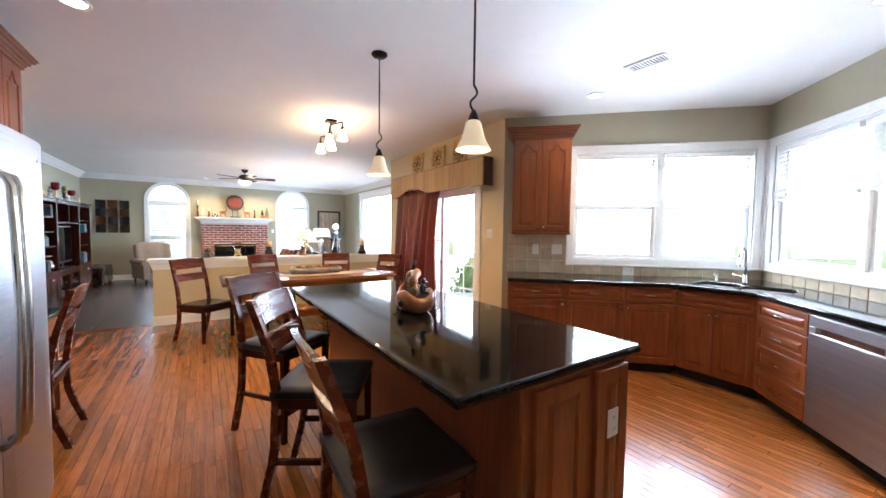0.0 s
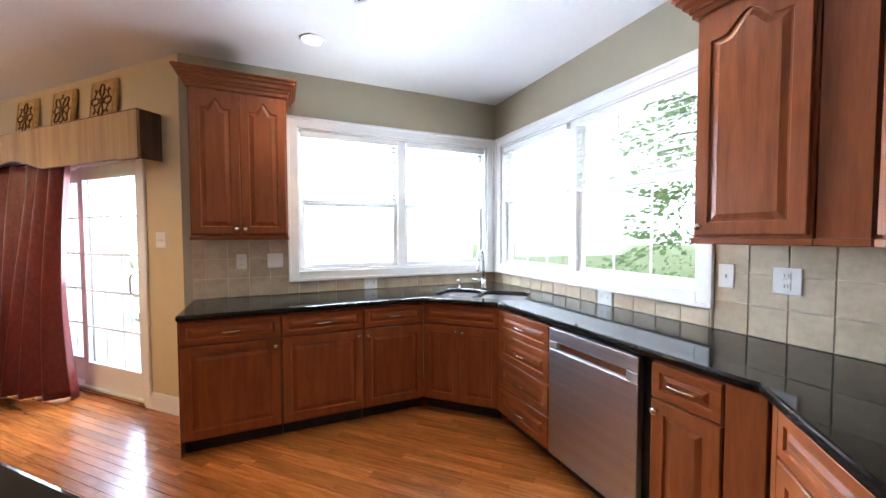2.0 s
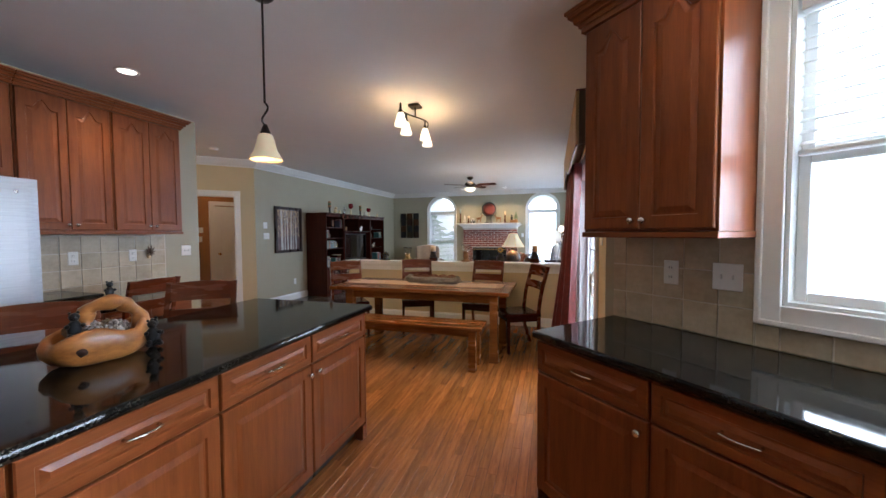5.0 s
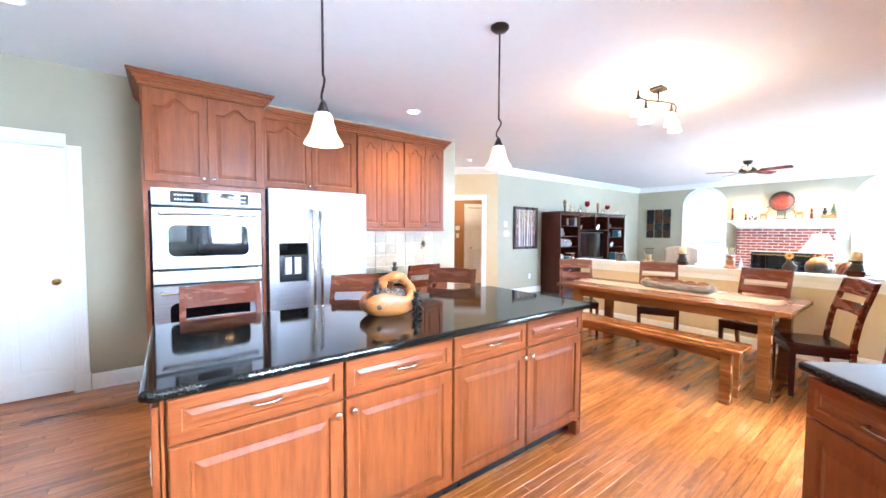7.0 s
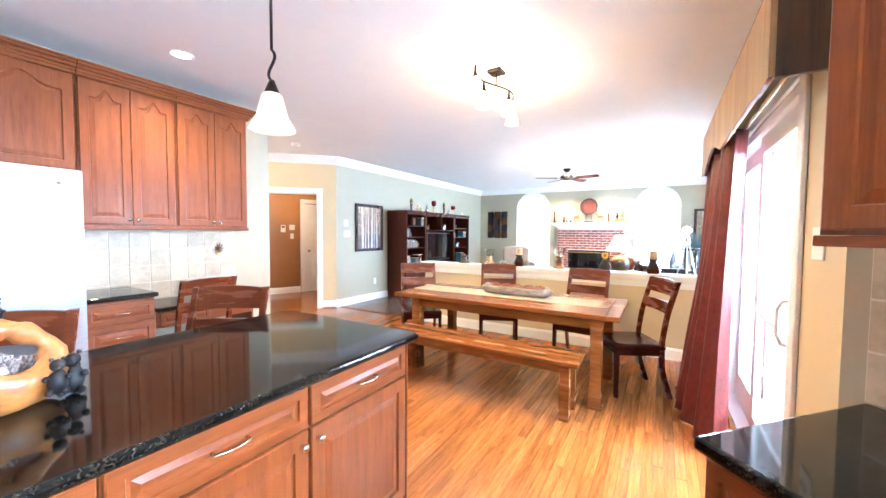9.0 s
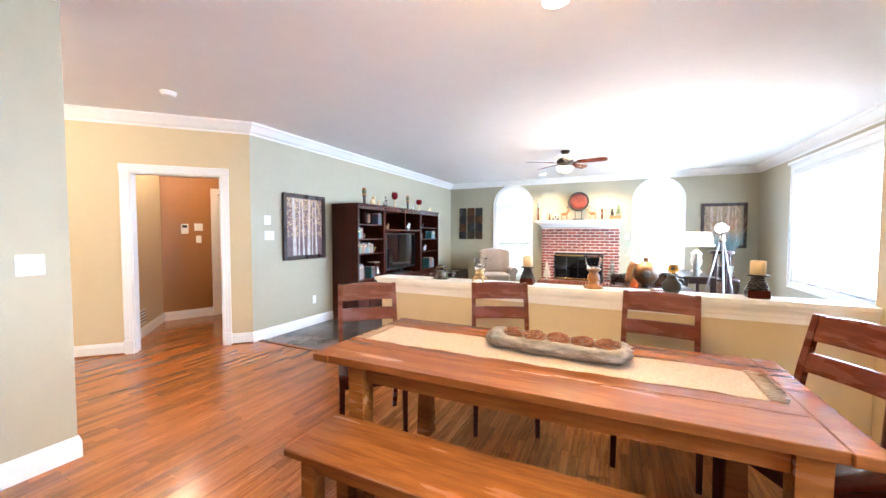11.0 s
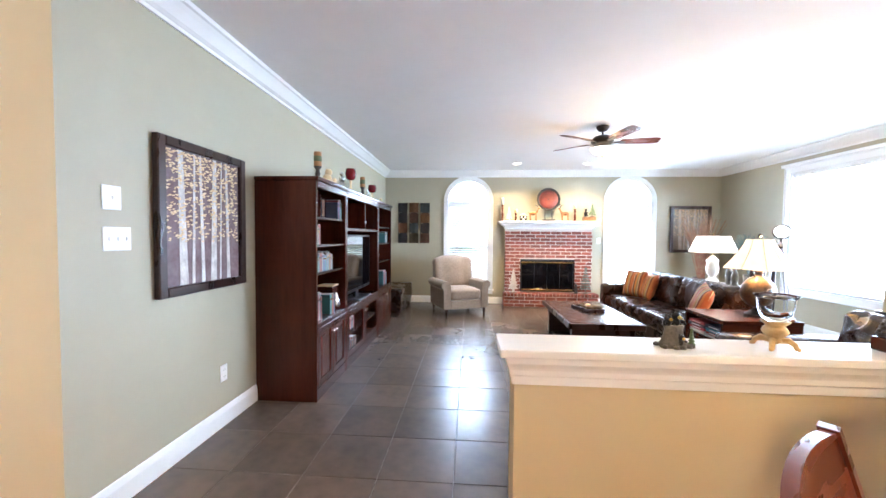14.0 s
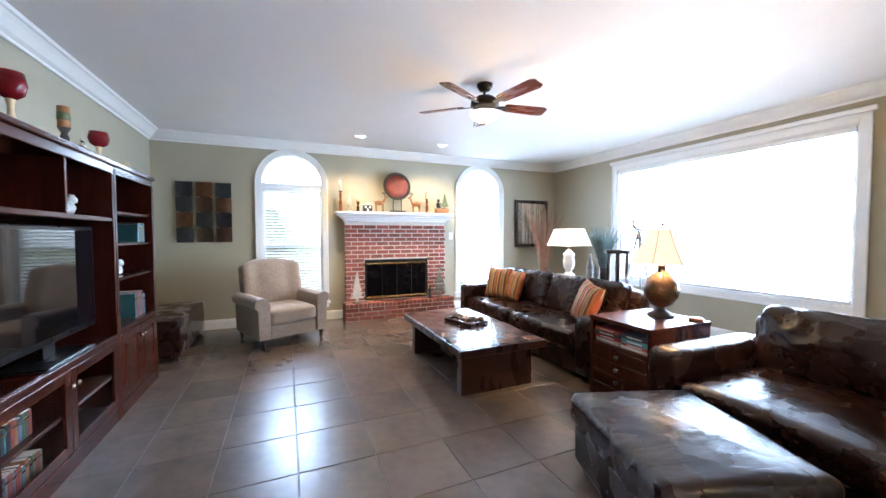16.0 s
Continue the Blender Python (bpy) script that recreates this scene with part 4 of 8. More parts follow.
cover(KW1, u1(3.986, 2.964), 1.195, 0.072, "o", "white outlet on the tiled backsplash")
cover(KW1, u1(4.158, 2.792), 1.196, 0.118, "2", "white double switch plate on the tiled backsplash")
cover(KW1, u1(4.717, 2.233), 0.975, 0.118, "h", "white sideways outlet under the window")
cover(KW2, 1.46, 0.975, 0.118, "h", "white sideways outlet under the window")
cover(KW2, 2.215, 1.195, 0.072, "1", "white switch plate on the tiled backsplash")
cover(KW2, 2.458, 1.195, 0.105, "o", "white outlet on the tiled backsplash")
cover(KLW, 3.06, 1.19, 0.075, "o", "white outlet above the desk")
cover(KLW, 3.55, 1.19, 0.072, "o", "white outlet above the desk")
cover(KLW, 4.13, 1.215, 0.118, "2", "white double switch plate on the green wall", y=-0.001)
cover(pose(3.72, 6.45, 0, 0, 0, -90), 2.95, 1.37, 0.118, "2", "white double switch plate beside the patio door", y=-0.001)
TVW = pose(-1.92, 6.40, 0, 0, 0, 90)
cover(TVW, 0.240, 1.573, 0.10, "1", "white switch plate on the green wall", y=-0.001)
cover(TVW, 0.265, 1.368, 0.15, "3", "white triple switch plate on the green wall", y=-0.001)
cover(TVW, 1.05, 0.385, 0.072, "o", "white outlet low on the green wall", y=-0.001)
cover(pose(0, 12.6, 0), 2.50, 1.33, 0.072, "1", "white switch plate beside the mantel", y=-0.001)

# ---- island ----
ISW = pose(2.19, 0, 0, 0, 0, 90)
IG = "island cabinets"
for a, b, k in ((0.80, 1.38, "r"), (1.38, 1.944, "l"), (1.944, 2.497, "r"), (2.497, 3.06, "l")):
    u = base_unit(ISW @ pose(0, 0.60, 0), a, b, 0.60, "single", "cherry island cabinet with a drawer over a raised-panel door", IG, knobs=k)
ip = thing("kitchen_island", ROOM, "cherry raised-panel back and ends of the island", "island")
bpart("back_panel", (1.555, 1.585, 0.80, 3.06, 0.0, 0.876), CHERRY, ip)
bpart("end_skin", (1.555, 2.188, 3.0615, 3.073, 0.0, 0.876), CHERRY, ip, bev=0.002)
bpart("end_skin", (1.555, 2.17, 0.788, 0.7985, 0.0, 0.876), CHERRY, ip, bev=0.002)
E_ = bpart("end_frame", (1.60, 2.15, 0.783, 0.7875, 0.05, 0.87), CHERRY, ip)
raised("panel", 1.60, 1.89, 0.10, 0.84, 0.764, CHERRY, E_)
raised("panel", 1.95, 2.165, 0.10, 0.84, 0.764, CHERRY, E_)
cover(pose(2.055, 0.7645, 0), 0, 0.61, 0.072, "o", "white outlet on the island end", y=0.0)
tagged(bpart("corner_foot", (2.13, 2.188, 3.02, 3.0605, 0.0, 0.10), CHERRY, ip))
counter("island_countertop", [(1.24, 0.74), (2.21, 0.74), (2.235, 0.765), (2.235, 3.09), (2.21, 3.115), (1.265, 3.115), (1.24, 3.09)], [], 0.878, 0.914, "polished black granite island top with a rounded edge", 0.014)

# ---- ovens, refrigerator, desk ----
tw = thing("oven_cabinet", KLW @ pose(0.665, 0, 0) @ Matrix.Diagonal((1.05, 1, 1, 1)), "tall cherry cabinet holding the double wall oven", "cabinet")
D = 0.73
bm = bmesh.new()
box(bm, 0, 0.03, -D + 0.02, -0.002, 0.10, 2.505), box(bm, 0.79, 0.82, -D + 0.02, -0.002, 0.10, 2.505)
box(bm, 0.03, 0.79, -D + 0.02, -0.002, 1.70, 2.505), box(bm, 0.03, 0.79, -D + 0.02, -0.002, 0.10, 0.42)
part("body", bm, CHERRY, tw)
for i in range(2):
    d = raised("door", 0.012 + 0.398 * i, 0.408 + 0.398 * i, 1.775, 2.488, -D, CHERRY, tw, arch=0.07)
    knob(d, 0.38 if i == 0 else 0.44, 1.82, -D)
dr = raised("drawer_front", 0.012, 0.808, 0.12, 0.40, -D, CHERRYH, tw)
pull(dr, 0.41, 0.26, -D)
bpart("toe_kick", (0.002, 0.818, -D + 0.09, -D + 0.10, 0, 0.10), BLACKP, tw, bev=0)
crown_bits(tw, 0.82, 2.497, D, (1, 1), 0.10)
ov = thing("double_oven", KLW @ pose(0.712, 0, 0) @ Matrix.Diagonal((1.05, 1, 1.02, 1)), "stainless built-in double wall oven with dark glass windows", "oven")
OW = 0.735
bpart("body", (0.002, OW, -D + 0.06, -0.2, 0.43, 1.695), BLACKP, ov, bev=0)
bpart("control_panel", (0, OW, -D - 0.012, -D + 0.055, 1.565, 1.695), STEEL, ov, bev=0.004)
bpart("display", (0.115, 0.645, -D - 0.014, -D - 0.008, 1.585, 1.675), SCREEN, ov, bev=0)
for i in range(7):
    for x in (0.14, 0.50):
        for z in (1.605, 1.640):
            bpart("button", (x + 0.018 * i, x + 0.018 * i + 0.010, -D - 0.0155, -D - 0.0135, z, z + 0.012), PLATEW, ov, bev=0)
for z0, z1 in ((1.065, 1.545), (0.45, 0.93)):
    dd = bpart("oven_door", (0, OW, -D - 0.022, -D + 0.05, z0, z1), STEEL, ov, bev=0.006)
    slab("window", rounded(OW / 2, (z0 + z1) / 2 - 0.02, 0.27, 0.125, 0.05), -D - 0.025, -D - 0.016, SCREEN, dd, "dark oven glass", axis="y")
    bm = bmesh.new()
    zz = z1 - 0.045
    tube(bm, [(0.05, -D - 0.02, zz), (0.05, -D - 0.045, zz)] + [(0.05 + (OW - 0.10) * i / 10, -D - 0.05 - 0.018 * math.sin(math.pi * i / 10), zz - 0.012 + 0.012 * math.sin(math.pi * i / 10)) for i in range(11)] + [(OW - 0.05, -D - 0.045, zz), (OW - 0.05, -D - 0.02, zz)], 0.011, 10)
    part("handle", bm, CHROME, dd, "bowed steel handle", smooth=True)
bpart("trim", (0, OW, -D - 0.016, -D + 0.05, 0.945, 1.05), STEEL, ov, bev=0.003)
bpart("vent_slot", (0.03, OW - 0.03, -D - 0.018, -D - 0.012, 1.046, 1.058), BLACKP, ov, bev=0)

fr = thing("refrigerator", KLW @ pose(1.54, 0, 0) @ Matrix.Diagonal((1.075, 1, 1.015, 1)), "stainless side-by-side refrigerator with ice dispenser", "refrigerator")
FX = 0.775
bpart("body", (0.004, 0.886, -FX + 0.085, -0.03, 0.02, 1.745), mat("grey_cabinet_steel", (0.16, 0.16, 0.165), None, 0.4, 0.4), fr, bev=0.004)


def fridge_door(x0, x1, hole=None):
    bm = bmesh.new()
    y1 = -FX + 0.08
    k = 8
    def face(x):
        u = (x - x0) / (x1 - x0)
        return -FX + 0.016 * (2 * u - 1) ** 4
    cols = [x0 + (x1 - x0) * i / k for i in range(k + 1)]
    pieces = [(0.09, 1.755)] if not hole else [(0.09, hole[2]), (hole[3], 1.755)]
    for z0, z1 in pieces:
        prism(bm, [(x, face(x)) for x in cols] + [(x1, y1), (x0, y1)], z0, z1)
    if hole:
        for a, b in ((x0, hole[0]), (hole[1], x1)):
            prism(bm, [(a, face(a)), (b, face(b)), (b, y1), (a, y1)], hole[2], hole[3])
    return part("door", bm, STEEL, fr)


ld = fridge_door(0.004, 0.392, (0.078, 0.318, 0.90, 1.265))
rd = fridge_door(0.398, 0.886)
for dd, x in ((ld, 0.362), (rd, 0.428)):
    bm = bmesh.new()
    tube(bm, [(x, -FX + 0.005, 0.55), (x, -FX - 0.035, 0.57)] + [(x, -FX - 0.045 - 0.012 * math.sin(math.pi * i / 8), 0.60 + 0.92 * i / 8) for i in range(9)] + [(x, -FX - 0.035, 1.55), (x, -FX + 0.005, 1.57)], 0.014, 10)
    part("handle", bm, CHROME, dd, "long curved steel handle", smooth=True)
ds = bpart("dispenser", (0.079, 0.317, -FX + 0.055, -FX + 0.075, 0.901, 1.264), BLACKP, ld, "black ice and water dispenser", bev=0)
bpart("control_strip", (0.079, 0.317, -FX + 0.012, -FX + 0.054, 1.15, 1.264), SCREEN, ld, bev=0.003)
for x in (0.13, 0.21):
    bpart("paddle", (x, x + 0.06, -FX + 0.035, -FX + 0.054, 0.97, 1.13), STEEL, ld, bev=0.006)
bpart("kick_grille", (0.01, 0.88, -FX + 0.10, -FX + 0.12, 0.0, 0.085), BLACKP, fr, bev=0)
bpart("badge", (0.70, 0.79, -FX + 0.0015, -FX + 0.006, 1.66, 1.672), CHROME, rd, bev=0)

upper_unit(KLW, 1.545, 2.578, 1.825, 2.53, 0.335, 2, "cherry cabinet above the refrigerator with arched doors", UG, rail=False, ends=(0, 0), h=0.10)
sp = bpart("side_panel", (2.502, 2.522, -0.62, -0.002, 0.0, 1.79), CHERRY)
sp.matrix_basis = KLW
tagged(sp, "cherry side panel of the refrigerator recess", "panel")
upper_unit(KLW, 2.58, 3.21, 1.435, 2.53, 0.335, 2, "cherry wall cabinet with two arched doors above the desk", UG, ends=(0, 0), h=0.10)
upper_unit(KLW, 3.21, 3.85, 1.435, 2.53, 0.335, 2, "cherry wall cabinet with two arched doors above the desk", UG, ends=(0, 1), h=0.10)
base_unit(KLW, 2.525, 2.95, 0.55, "drawers", "cherry drawer cabinet beside the desk", BG)
counter("desk_side_counter", [(-0.756, 2.525), (-0.756, 2.965), (-0.185, 2.965), (-0.185, 2.525)], [], 0.878, 0.914, "black granite counter beside the refrigerator")
counter("desk_counter", [(-0.756, 2.968), (-0.756, 3.87), (-0.24, 3.87), (-0.24, 2.968)], [], 0.735, 0.77, "black granite desk top under the wall cabinets")
dk = thing("desk_apron", KLW @ pose(2.98, 0, 0), "cherry desk drawer and side panel under the granite top", "desk")
bpart("apron", (0.0, 0.80, -0.48, -0.46, 0.60, 0.733), CHERRYH, dk)
d = raised("drawer_front", 0.02, 0.40, 0.61, 0.728, -0.502, CHERRYH, dk)
pull(d, 0.21, 0.67, -0.502)
bpart("side_panel", (0.80, 0.82, -0.48, -0.002, 0.0, 0.733), CHERRY, dk)
fl = thing("dried_flower", KLW @ pose(3.70, -0.02, 1.20), "small dried flower in a wall holder", "flower")
turned("holder", [(0.012, -0.05), (0.018, -0.03), (0.02, 0)], CANDLE, fl, n=10)
for i in range(9):
    a = 2 * math.pi * i / 9
    rod("petal", [(0, 0, 0.0), (0.03 * math.cos(a), -0.03, 0.02 + 0.035 * math.sin(a)), (0.05 * math.cos(a), -0.035, 0.03 + 0.06 * math.sin(a))], [0.003, 0.008, 0.002], VINE, fl, n=5)


# ---- patio door, valance, curtain ----
PD = pose(3.72, 6.45, 0, 0, 0, -90)
pf = thing("door_3", PD, "white sliding patio door with divided glass", "door", kind="structure")
bm = bmesh.new()
for d in ((0.82, 0.865, 0.0, 2.06), (2.655, 2.70, 0.0, 2.06)):
    box(bm, d[0], d[1], 0.002, 0.138, d[2], d[3])
box(bm, 0.865, 2.655, 0.002, 0.138, 2.015, 2.06), box(bm, 0.865, 2.655, 0.002, 0.138, 0.0, 0.035)
part("frame", bm, WHITE, pf)
bm = bmesh.new()
for d in ((0.74, 0.82, 0.0, 2.06), (2.70, 2.78, 0.0, 2.06)):
    box(bm, d[0], d[1], -0.02, -0.001, d[2], d[3])
box(bm, 0.74, 2.78, -0.02, -0.001, 2.06, 2.14)
part("casing", bm, WHITE, pf, bev=0.004)
for x0, x1, y in ((1.75, 2.655, 0.03), (0.865, 1.83, 0.085)):
    bm = bmesh.new()
    s = 0.075
    box(bm, x0, x0 + s, y, y + 0.04, 0.035, 2.015), box(bm, x1 - s, x1, y, y + 0.04, 0.035, 2.015)
    box(bm, x0 + s, x1 - s, y, y + 0.04, 1.90, 2.015), box(bm, x0 + s, x1 - s, y, y + 0.04, 0.035, 0.25)
    p = part("sliding_panel", bm, WHITE, pf, bev=0.004)
    g = bpart("pane", (x0 + s, x1 - s, y + 0.018, y + 0.022, 0.25, 1.90), PANE, p, bev=0)
    g.visible_shadow = False
    for i in range(1, 5):
        z = 0.25 + 1.65 * i / 5
        bpart("muntin", (x0 + s, x1 - s, y + 0.006, y + 0.017, z - 0.008, z + 0.008), WHITE, p, bev=0)
    for i in range(1, 3):
        x = x0 + s + (x1 - x0 - 2 * s) * i / 3
        bpart("muntin", (x - 0.008, x + 0.008, y + 0.023, y + 0.032, 0.25, 1.90), WHITE, p, bev=0)
bm = bmesh.new()
tube(bm, [(2.615, 0.03, 0.90), (2.615, -0.02, 0.91), (2.60, -0.035, 0.95), (2.60, -0.035, 1.06), (2.615, -0.02, 1.10), (2.615, 0.03, 1.11)], 0.009, 8)
part("handle", bm, WHITE, pf, "white pull handle", smooth=True)
bpart("threshold", (0.80, 2.72, -0.03, 0.05, 0.001, 0.018), TABLEW, pf, "stained oak threshold")

va = thing("valance", PD, "gold striped fabric cornice valance with a scalloped edge", "valance")
VX0, VX1, VD = 0.38, 3.00, 0.175


bm = bmesh.new()
k = 48
lo, hi = [], []
for i in range(k + 1):
    u = i / k
    z = 1.985 + 0.10 * max(0, math.sin(math.pi * (u * 2.5 - 0.25))) ** 1.3 if 0.1 < u < 0.9 else 1.975
    lo.append((VX0 + (VX1 - VX0) * u, z))
prism(bm, lo + [(VX1, 2.325), (VX0, 2.325)], -VD, -VD + 0.02, "y")
part("front_panel", bm, VALC, va)
rod("welt", [(x, -VD + 0.006, z - 0.002) for x, z in lo], 0.007, CURT, va, "dark red welt cord", n=6)
rod("welt", [(VX0, -VD + 0.006, 2.328), (VX1, -VD + 0.006, 2.328), (VX1 - 0.004, -0.01, 2.328)], 0.007, CURT, va, "dark red welt cord", n=6)
for x in (VX0, VX1 - 0.02):
    bpart("return_panel", (x, x + 0.02, -VD + 0.02, -0.004, 1.975, 2.325), VALD, va, "dark striped end return")
bpart("top_board", (VX0 + 0.02, VX1 - 0.02, -VD + 0.02, -0.004, 2.305, 2.324), VALC, va)


def curtain():
    c = thing("curtain", PD, "rust red satin curtain hanging in deep folds", "curtain")
    bm = bmesh.new()
    nx, nz = 110, 26
    grid = []
    for j in range(nz + 1):
        t = j / nz
        z = 2.05 - 2.035 * t
        row = []
        x0, x1 = 0.56, 1.93 + 0.10 * t ** 2 - 0.10 * math.sin(math.pi * t)
        for i in range(nx + 1):
            u = i / nx
            f = math.sin(u * 2 * math.pi * 6 + 0.9 * math.sin(u * 7 + 2 * t)) * (0.042 + 0.026 * t) + 0.012 * math.sin(u * 53 + 4 * t)
            row.append(bm.verts.new((x0 + (x1 - x0) * u, -0.095 - f - 0.20 * t ** 1.4 * math.sin(math.pi * min(1, 0.15 + 0.75 * u)), z)))
        grid.append(row)
    for j in range(nz):
        for i in range(nx):
            bm.faces.new((grid[j][i], grid[j][i + 1], grid[j + 1][i + 1], grid[j + 1][i]))
    r = bmesh.ops.extrude_face_region(bm, geom=bm.faces[:])
    bmesh.ops.translate(bm, verts=[v for v in r["geom"] if isinstance(v, bmesh.types.BMVert)], vec=(0, 0.004, 0))
    part("drape", bm, CURT, c, smooth=True)
    rod("curtain_rod", [(0.50, -0.06, 2.07), (2.72, -0.06, 2.07)], 0.012, CHROME, c)


curtain()


def plaque(y, style):
    p = thing("wall_plaque", PD @ pose(6.45 - y, -0.05, 2.331, -6), "carved cream plaque with a scroll pattern standing on the valance", "plaque", "carved plaques")
    bpart("board", (-0.17, 0.17, -0.015, 0.012, 0, 0.36), PLASTER, p, bev=0.006)
    bm = bmesh.new()
    for a in range(4):
        an = math.pi / 2 * a + math.pi / 4 * style
        c, sn = math.cos(an), math.sin(an)
        loop = [(0.085 + 0.05 * math.cos(t), 0.030 * math.sin(t)) for t in [2 * math.pi * q / 14 for q in range(15)]]
        tube(bm, [(c * x - sn * y, -0.018, 0.18 + 1.05 * (sn * x + c * y)) for x, y in loop], 0.0065, 6)
        for sd in (-1, 1):
            curl = [(0.055 + 0.11 * q / 14, sd * (0.045 + 0.03 * math.sin(q * 0.45)) + 0.022 * sd * math.cos(q * 0.62)) for q in range(11)]
            c2, s2 = math.cos(an + 0.45 * sd), math.sin(an + 0.45 * sd)
            tube(bm, [(max(-0.14, min(0.14, c2 * x - s2 * y)), -0.018, 0.18 + max(-0.15, min(0.15, s2 * x + c2 * y))) for x, y in curl], 0.005, 6)
    part("scrollwork", bm, VINE, p, "dark scroll relief", smooth=True)
    bm = bmesh.new()
    lathe(bm, [(0.035, 0), (0.03, 0.01), (0.012, 0.014)], 14)
    bmesh.ops.rotate(bm, verts=bm.verts[:], matrix=Matrix.Rotation(radians(90), 3, "X"))
    bmesh.ops.translate(bm, verts=bm.verts[:], vec=(0, -0.014, 0.18))
    part("rosette", bm, VINE, p, smooth=True)
    bm = bmesh.new()
    for d in ((-0.16, -0.145, 0.01, 0.35), (0.145, 0.16, 0.01, 0.35), (-0.145, 0.145, 0.335, 0.35), (-0.145, 0.145, 0.01, 0.025)):
        box(bm, d[0], d[1], -0.022, -0.014, d[2], d[3])
    part("border", bm, PLASTER, p, bev=0.002)


for y, style in ((5.33, 0), (4.71, 1), (4.12, 0)):
    plaque(y, style)


# ---- ceiling fixtures ----
def pendant(x, y, zb):
    p = thing("pendant_light", pose(x, y, 0), "bronze pendant lamp with a bell-shaped frosted glass shade", "pendant lamp", "island pendants")
    turned("canopy", [(0.062, CEIL - 0.001), (0.062, CEIL - 0.012), (0.045, CEIL - 0.028), (0.012, CEIL - 0.034)], BRONZE, p, n=20)
    rod("stem", [(0, 0, CEIL - 0.03), (0, 0, zb + 0.33)], 0.006, BRONZE, p)
    rod("scroll_hook", [(0, 0, zb + 0.335)] + [(0.022 * math.sin(2 * math.pi * i / 10), 0, zb + 0.33 - 0.013 * i) for i in range(11)], 0.006, BRONZE, p, "S-shaped bronze hook")
    turned("socket", [(0.010, zb + 0.205), (0.016, zb + 0.19), (0.022, zb + 0.175), (0.030, zb + 0.155), (0.032, zb + 0.148)], BRONZE, p, n=16)
    bm = bmesh.new()
    lathe(bm, [(0.030, 0.150), (0.040, 0.140), (0.050, 0.10), (0.062, 0.055), (0.085, 0.015), (0.092, 0.0), (0.088, 0.001), (0.080, 0.016), (0.058, 0.055), (0.046, 0.10), (0.036, 0.138), (0.026, 0.146)], 28, (0, 0, zb))
    part("shade", bm, PENDG, p, "lit frosted glass shade", smooth=True)
    bulb("pendant_bulb", (x, y, zb + 0.03), 3.5)


pendant(1.82, 1.43, 1.81)
pendant(1.815, 2.62, 1.825)
tk = thing("ceiling_spot_bar", pose(2.0, 4.55, 0), "bronze wavy bar ceiling light with four lit bell shades", "ceiling lamp")
bpart("canopy", (-0.06, 0.06, -0.06, 0.06, CEIL - 0.03, CEIL - 0.001), BRONZE, tk, bev=0.006)
rod("stem", [(0, 0, CEIL - 0.03), (0, 0, 2.64)], 0.008, BRONZE, tk)
rod("bar", [(0.06 * math.sin((i - 8) * 0.42), -0.42 + 0.84 * i / 16, 2.635) for i in range(17)], 0.008, BRONZE, tk, "wavy bronze bar")
for i, dy in enumerate((-0.42, -0.13, 0.15, 0.42)):
    x = 0.06 * math.sin(((dy + 0.42) / 0.84 * 16 - 8) * 0.42)
    sh = turned("lamp_holder", [(0.008, 2.635), (0.012, 2.58), (0.022, 2.56), (0.024, 2.54)], BRONZE, tk, c=(x, dy, 0), n=12)
    turned("shade", [(0.024, 2.545), (0.034, 2.53), (0.042, 2.49), (0.056, 2.44), (0.060, 2.425), (0.05, 2.43)], TRKG, sh, "lit frosted bell shade", c=(x, dy, 0), n=20)
    sp_ = new("spot_bulb", bpy.data.lights.new("spot_bulb", "SPOT"))
    sp_.data.energy, sp_.data.color, sp_.data.spot_size, sp_.data.spot_blend, sp_.data.shadow_soft_size = 26, (1.0, 0.66, 0.32), radians(165), 0.5, 0.03
    sp_.matrix_world = look((2.0 + x, 4.55 + dy, 2.40), (2.0 + x, 4.85 + dy, 0))
    bulb("spot_glow", (2.0 + x * 1.9, 4.55 + dy + 0.05, 2.50), 5.5)
for x, y in ((3.928, 2.175), (0.015, 3.075), (0.739, 11.833), (2.025, 11.861), (3.95, 0.31), (0.29, 0.095)):
    r = thing("recessed_light", pose(x, y, 0), "white recessed ceiling downlight, lit", "ceiling lamp", "recessed lights")
    turned("trim_ring", [(0.085, CEIL - 0.002), (0.085, CEIL - 0.008), (0.068, CEIL - 0.010), (0.066, CEIL - 0.002)], WHITE, r, n=24)
    turned("lens", [(0.064, CEIL - 0.002), (0.064, CEIL - 0.006), (0.02, CEIL - 0.007)], RECESS, r, n=20)
for x, y in ((0.739, 11.833), (2.025, 11.861), (3.928, 2.175), (0.015, 3.075), (3.95, 0.31), (0.29, 0.095)):
    sl = new("downlight", bpy.data.lights.new("downlight", "SPOT"))
    sl.data.energy, sl.data.color, sl.data.spot_size, sl.data.spot_blend, sl.data.shadow_soft_size = 15 if y < 0.2 else 80 if x < 0.5 and y < 10 else 40 if y < 10 else 150, (1.0, 0.70, 0.36) if y > 10 else (1.0, 0.78, 0.50), radians(125), 0.7, 0.05
    sl.matrix_world = look((x, y, CEIL - 0.02), (x, y + (0.35 if y > 10 else 0), 0))
cv = thing("ceiling_vent", pose(3.64, 1.52, 0, 0, 0, 92), "white louvred ceiling air vent", "vent")
bm = bmesh.new()
for d in ((-0.16, 0.16, -0.08, -0.055), (-0.16, 0.16, 0.055, 0.08), (-0.16, -0.135, -0.055, 0.055), (0.135, 0.16, -0.055, 0.055)):
    box(bm, d[0], d[1], d[2], d[3], CEIL - 0.012, CEIL - 0.001)
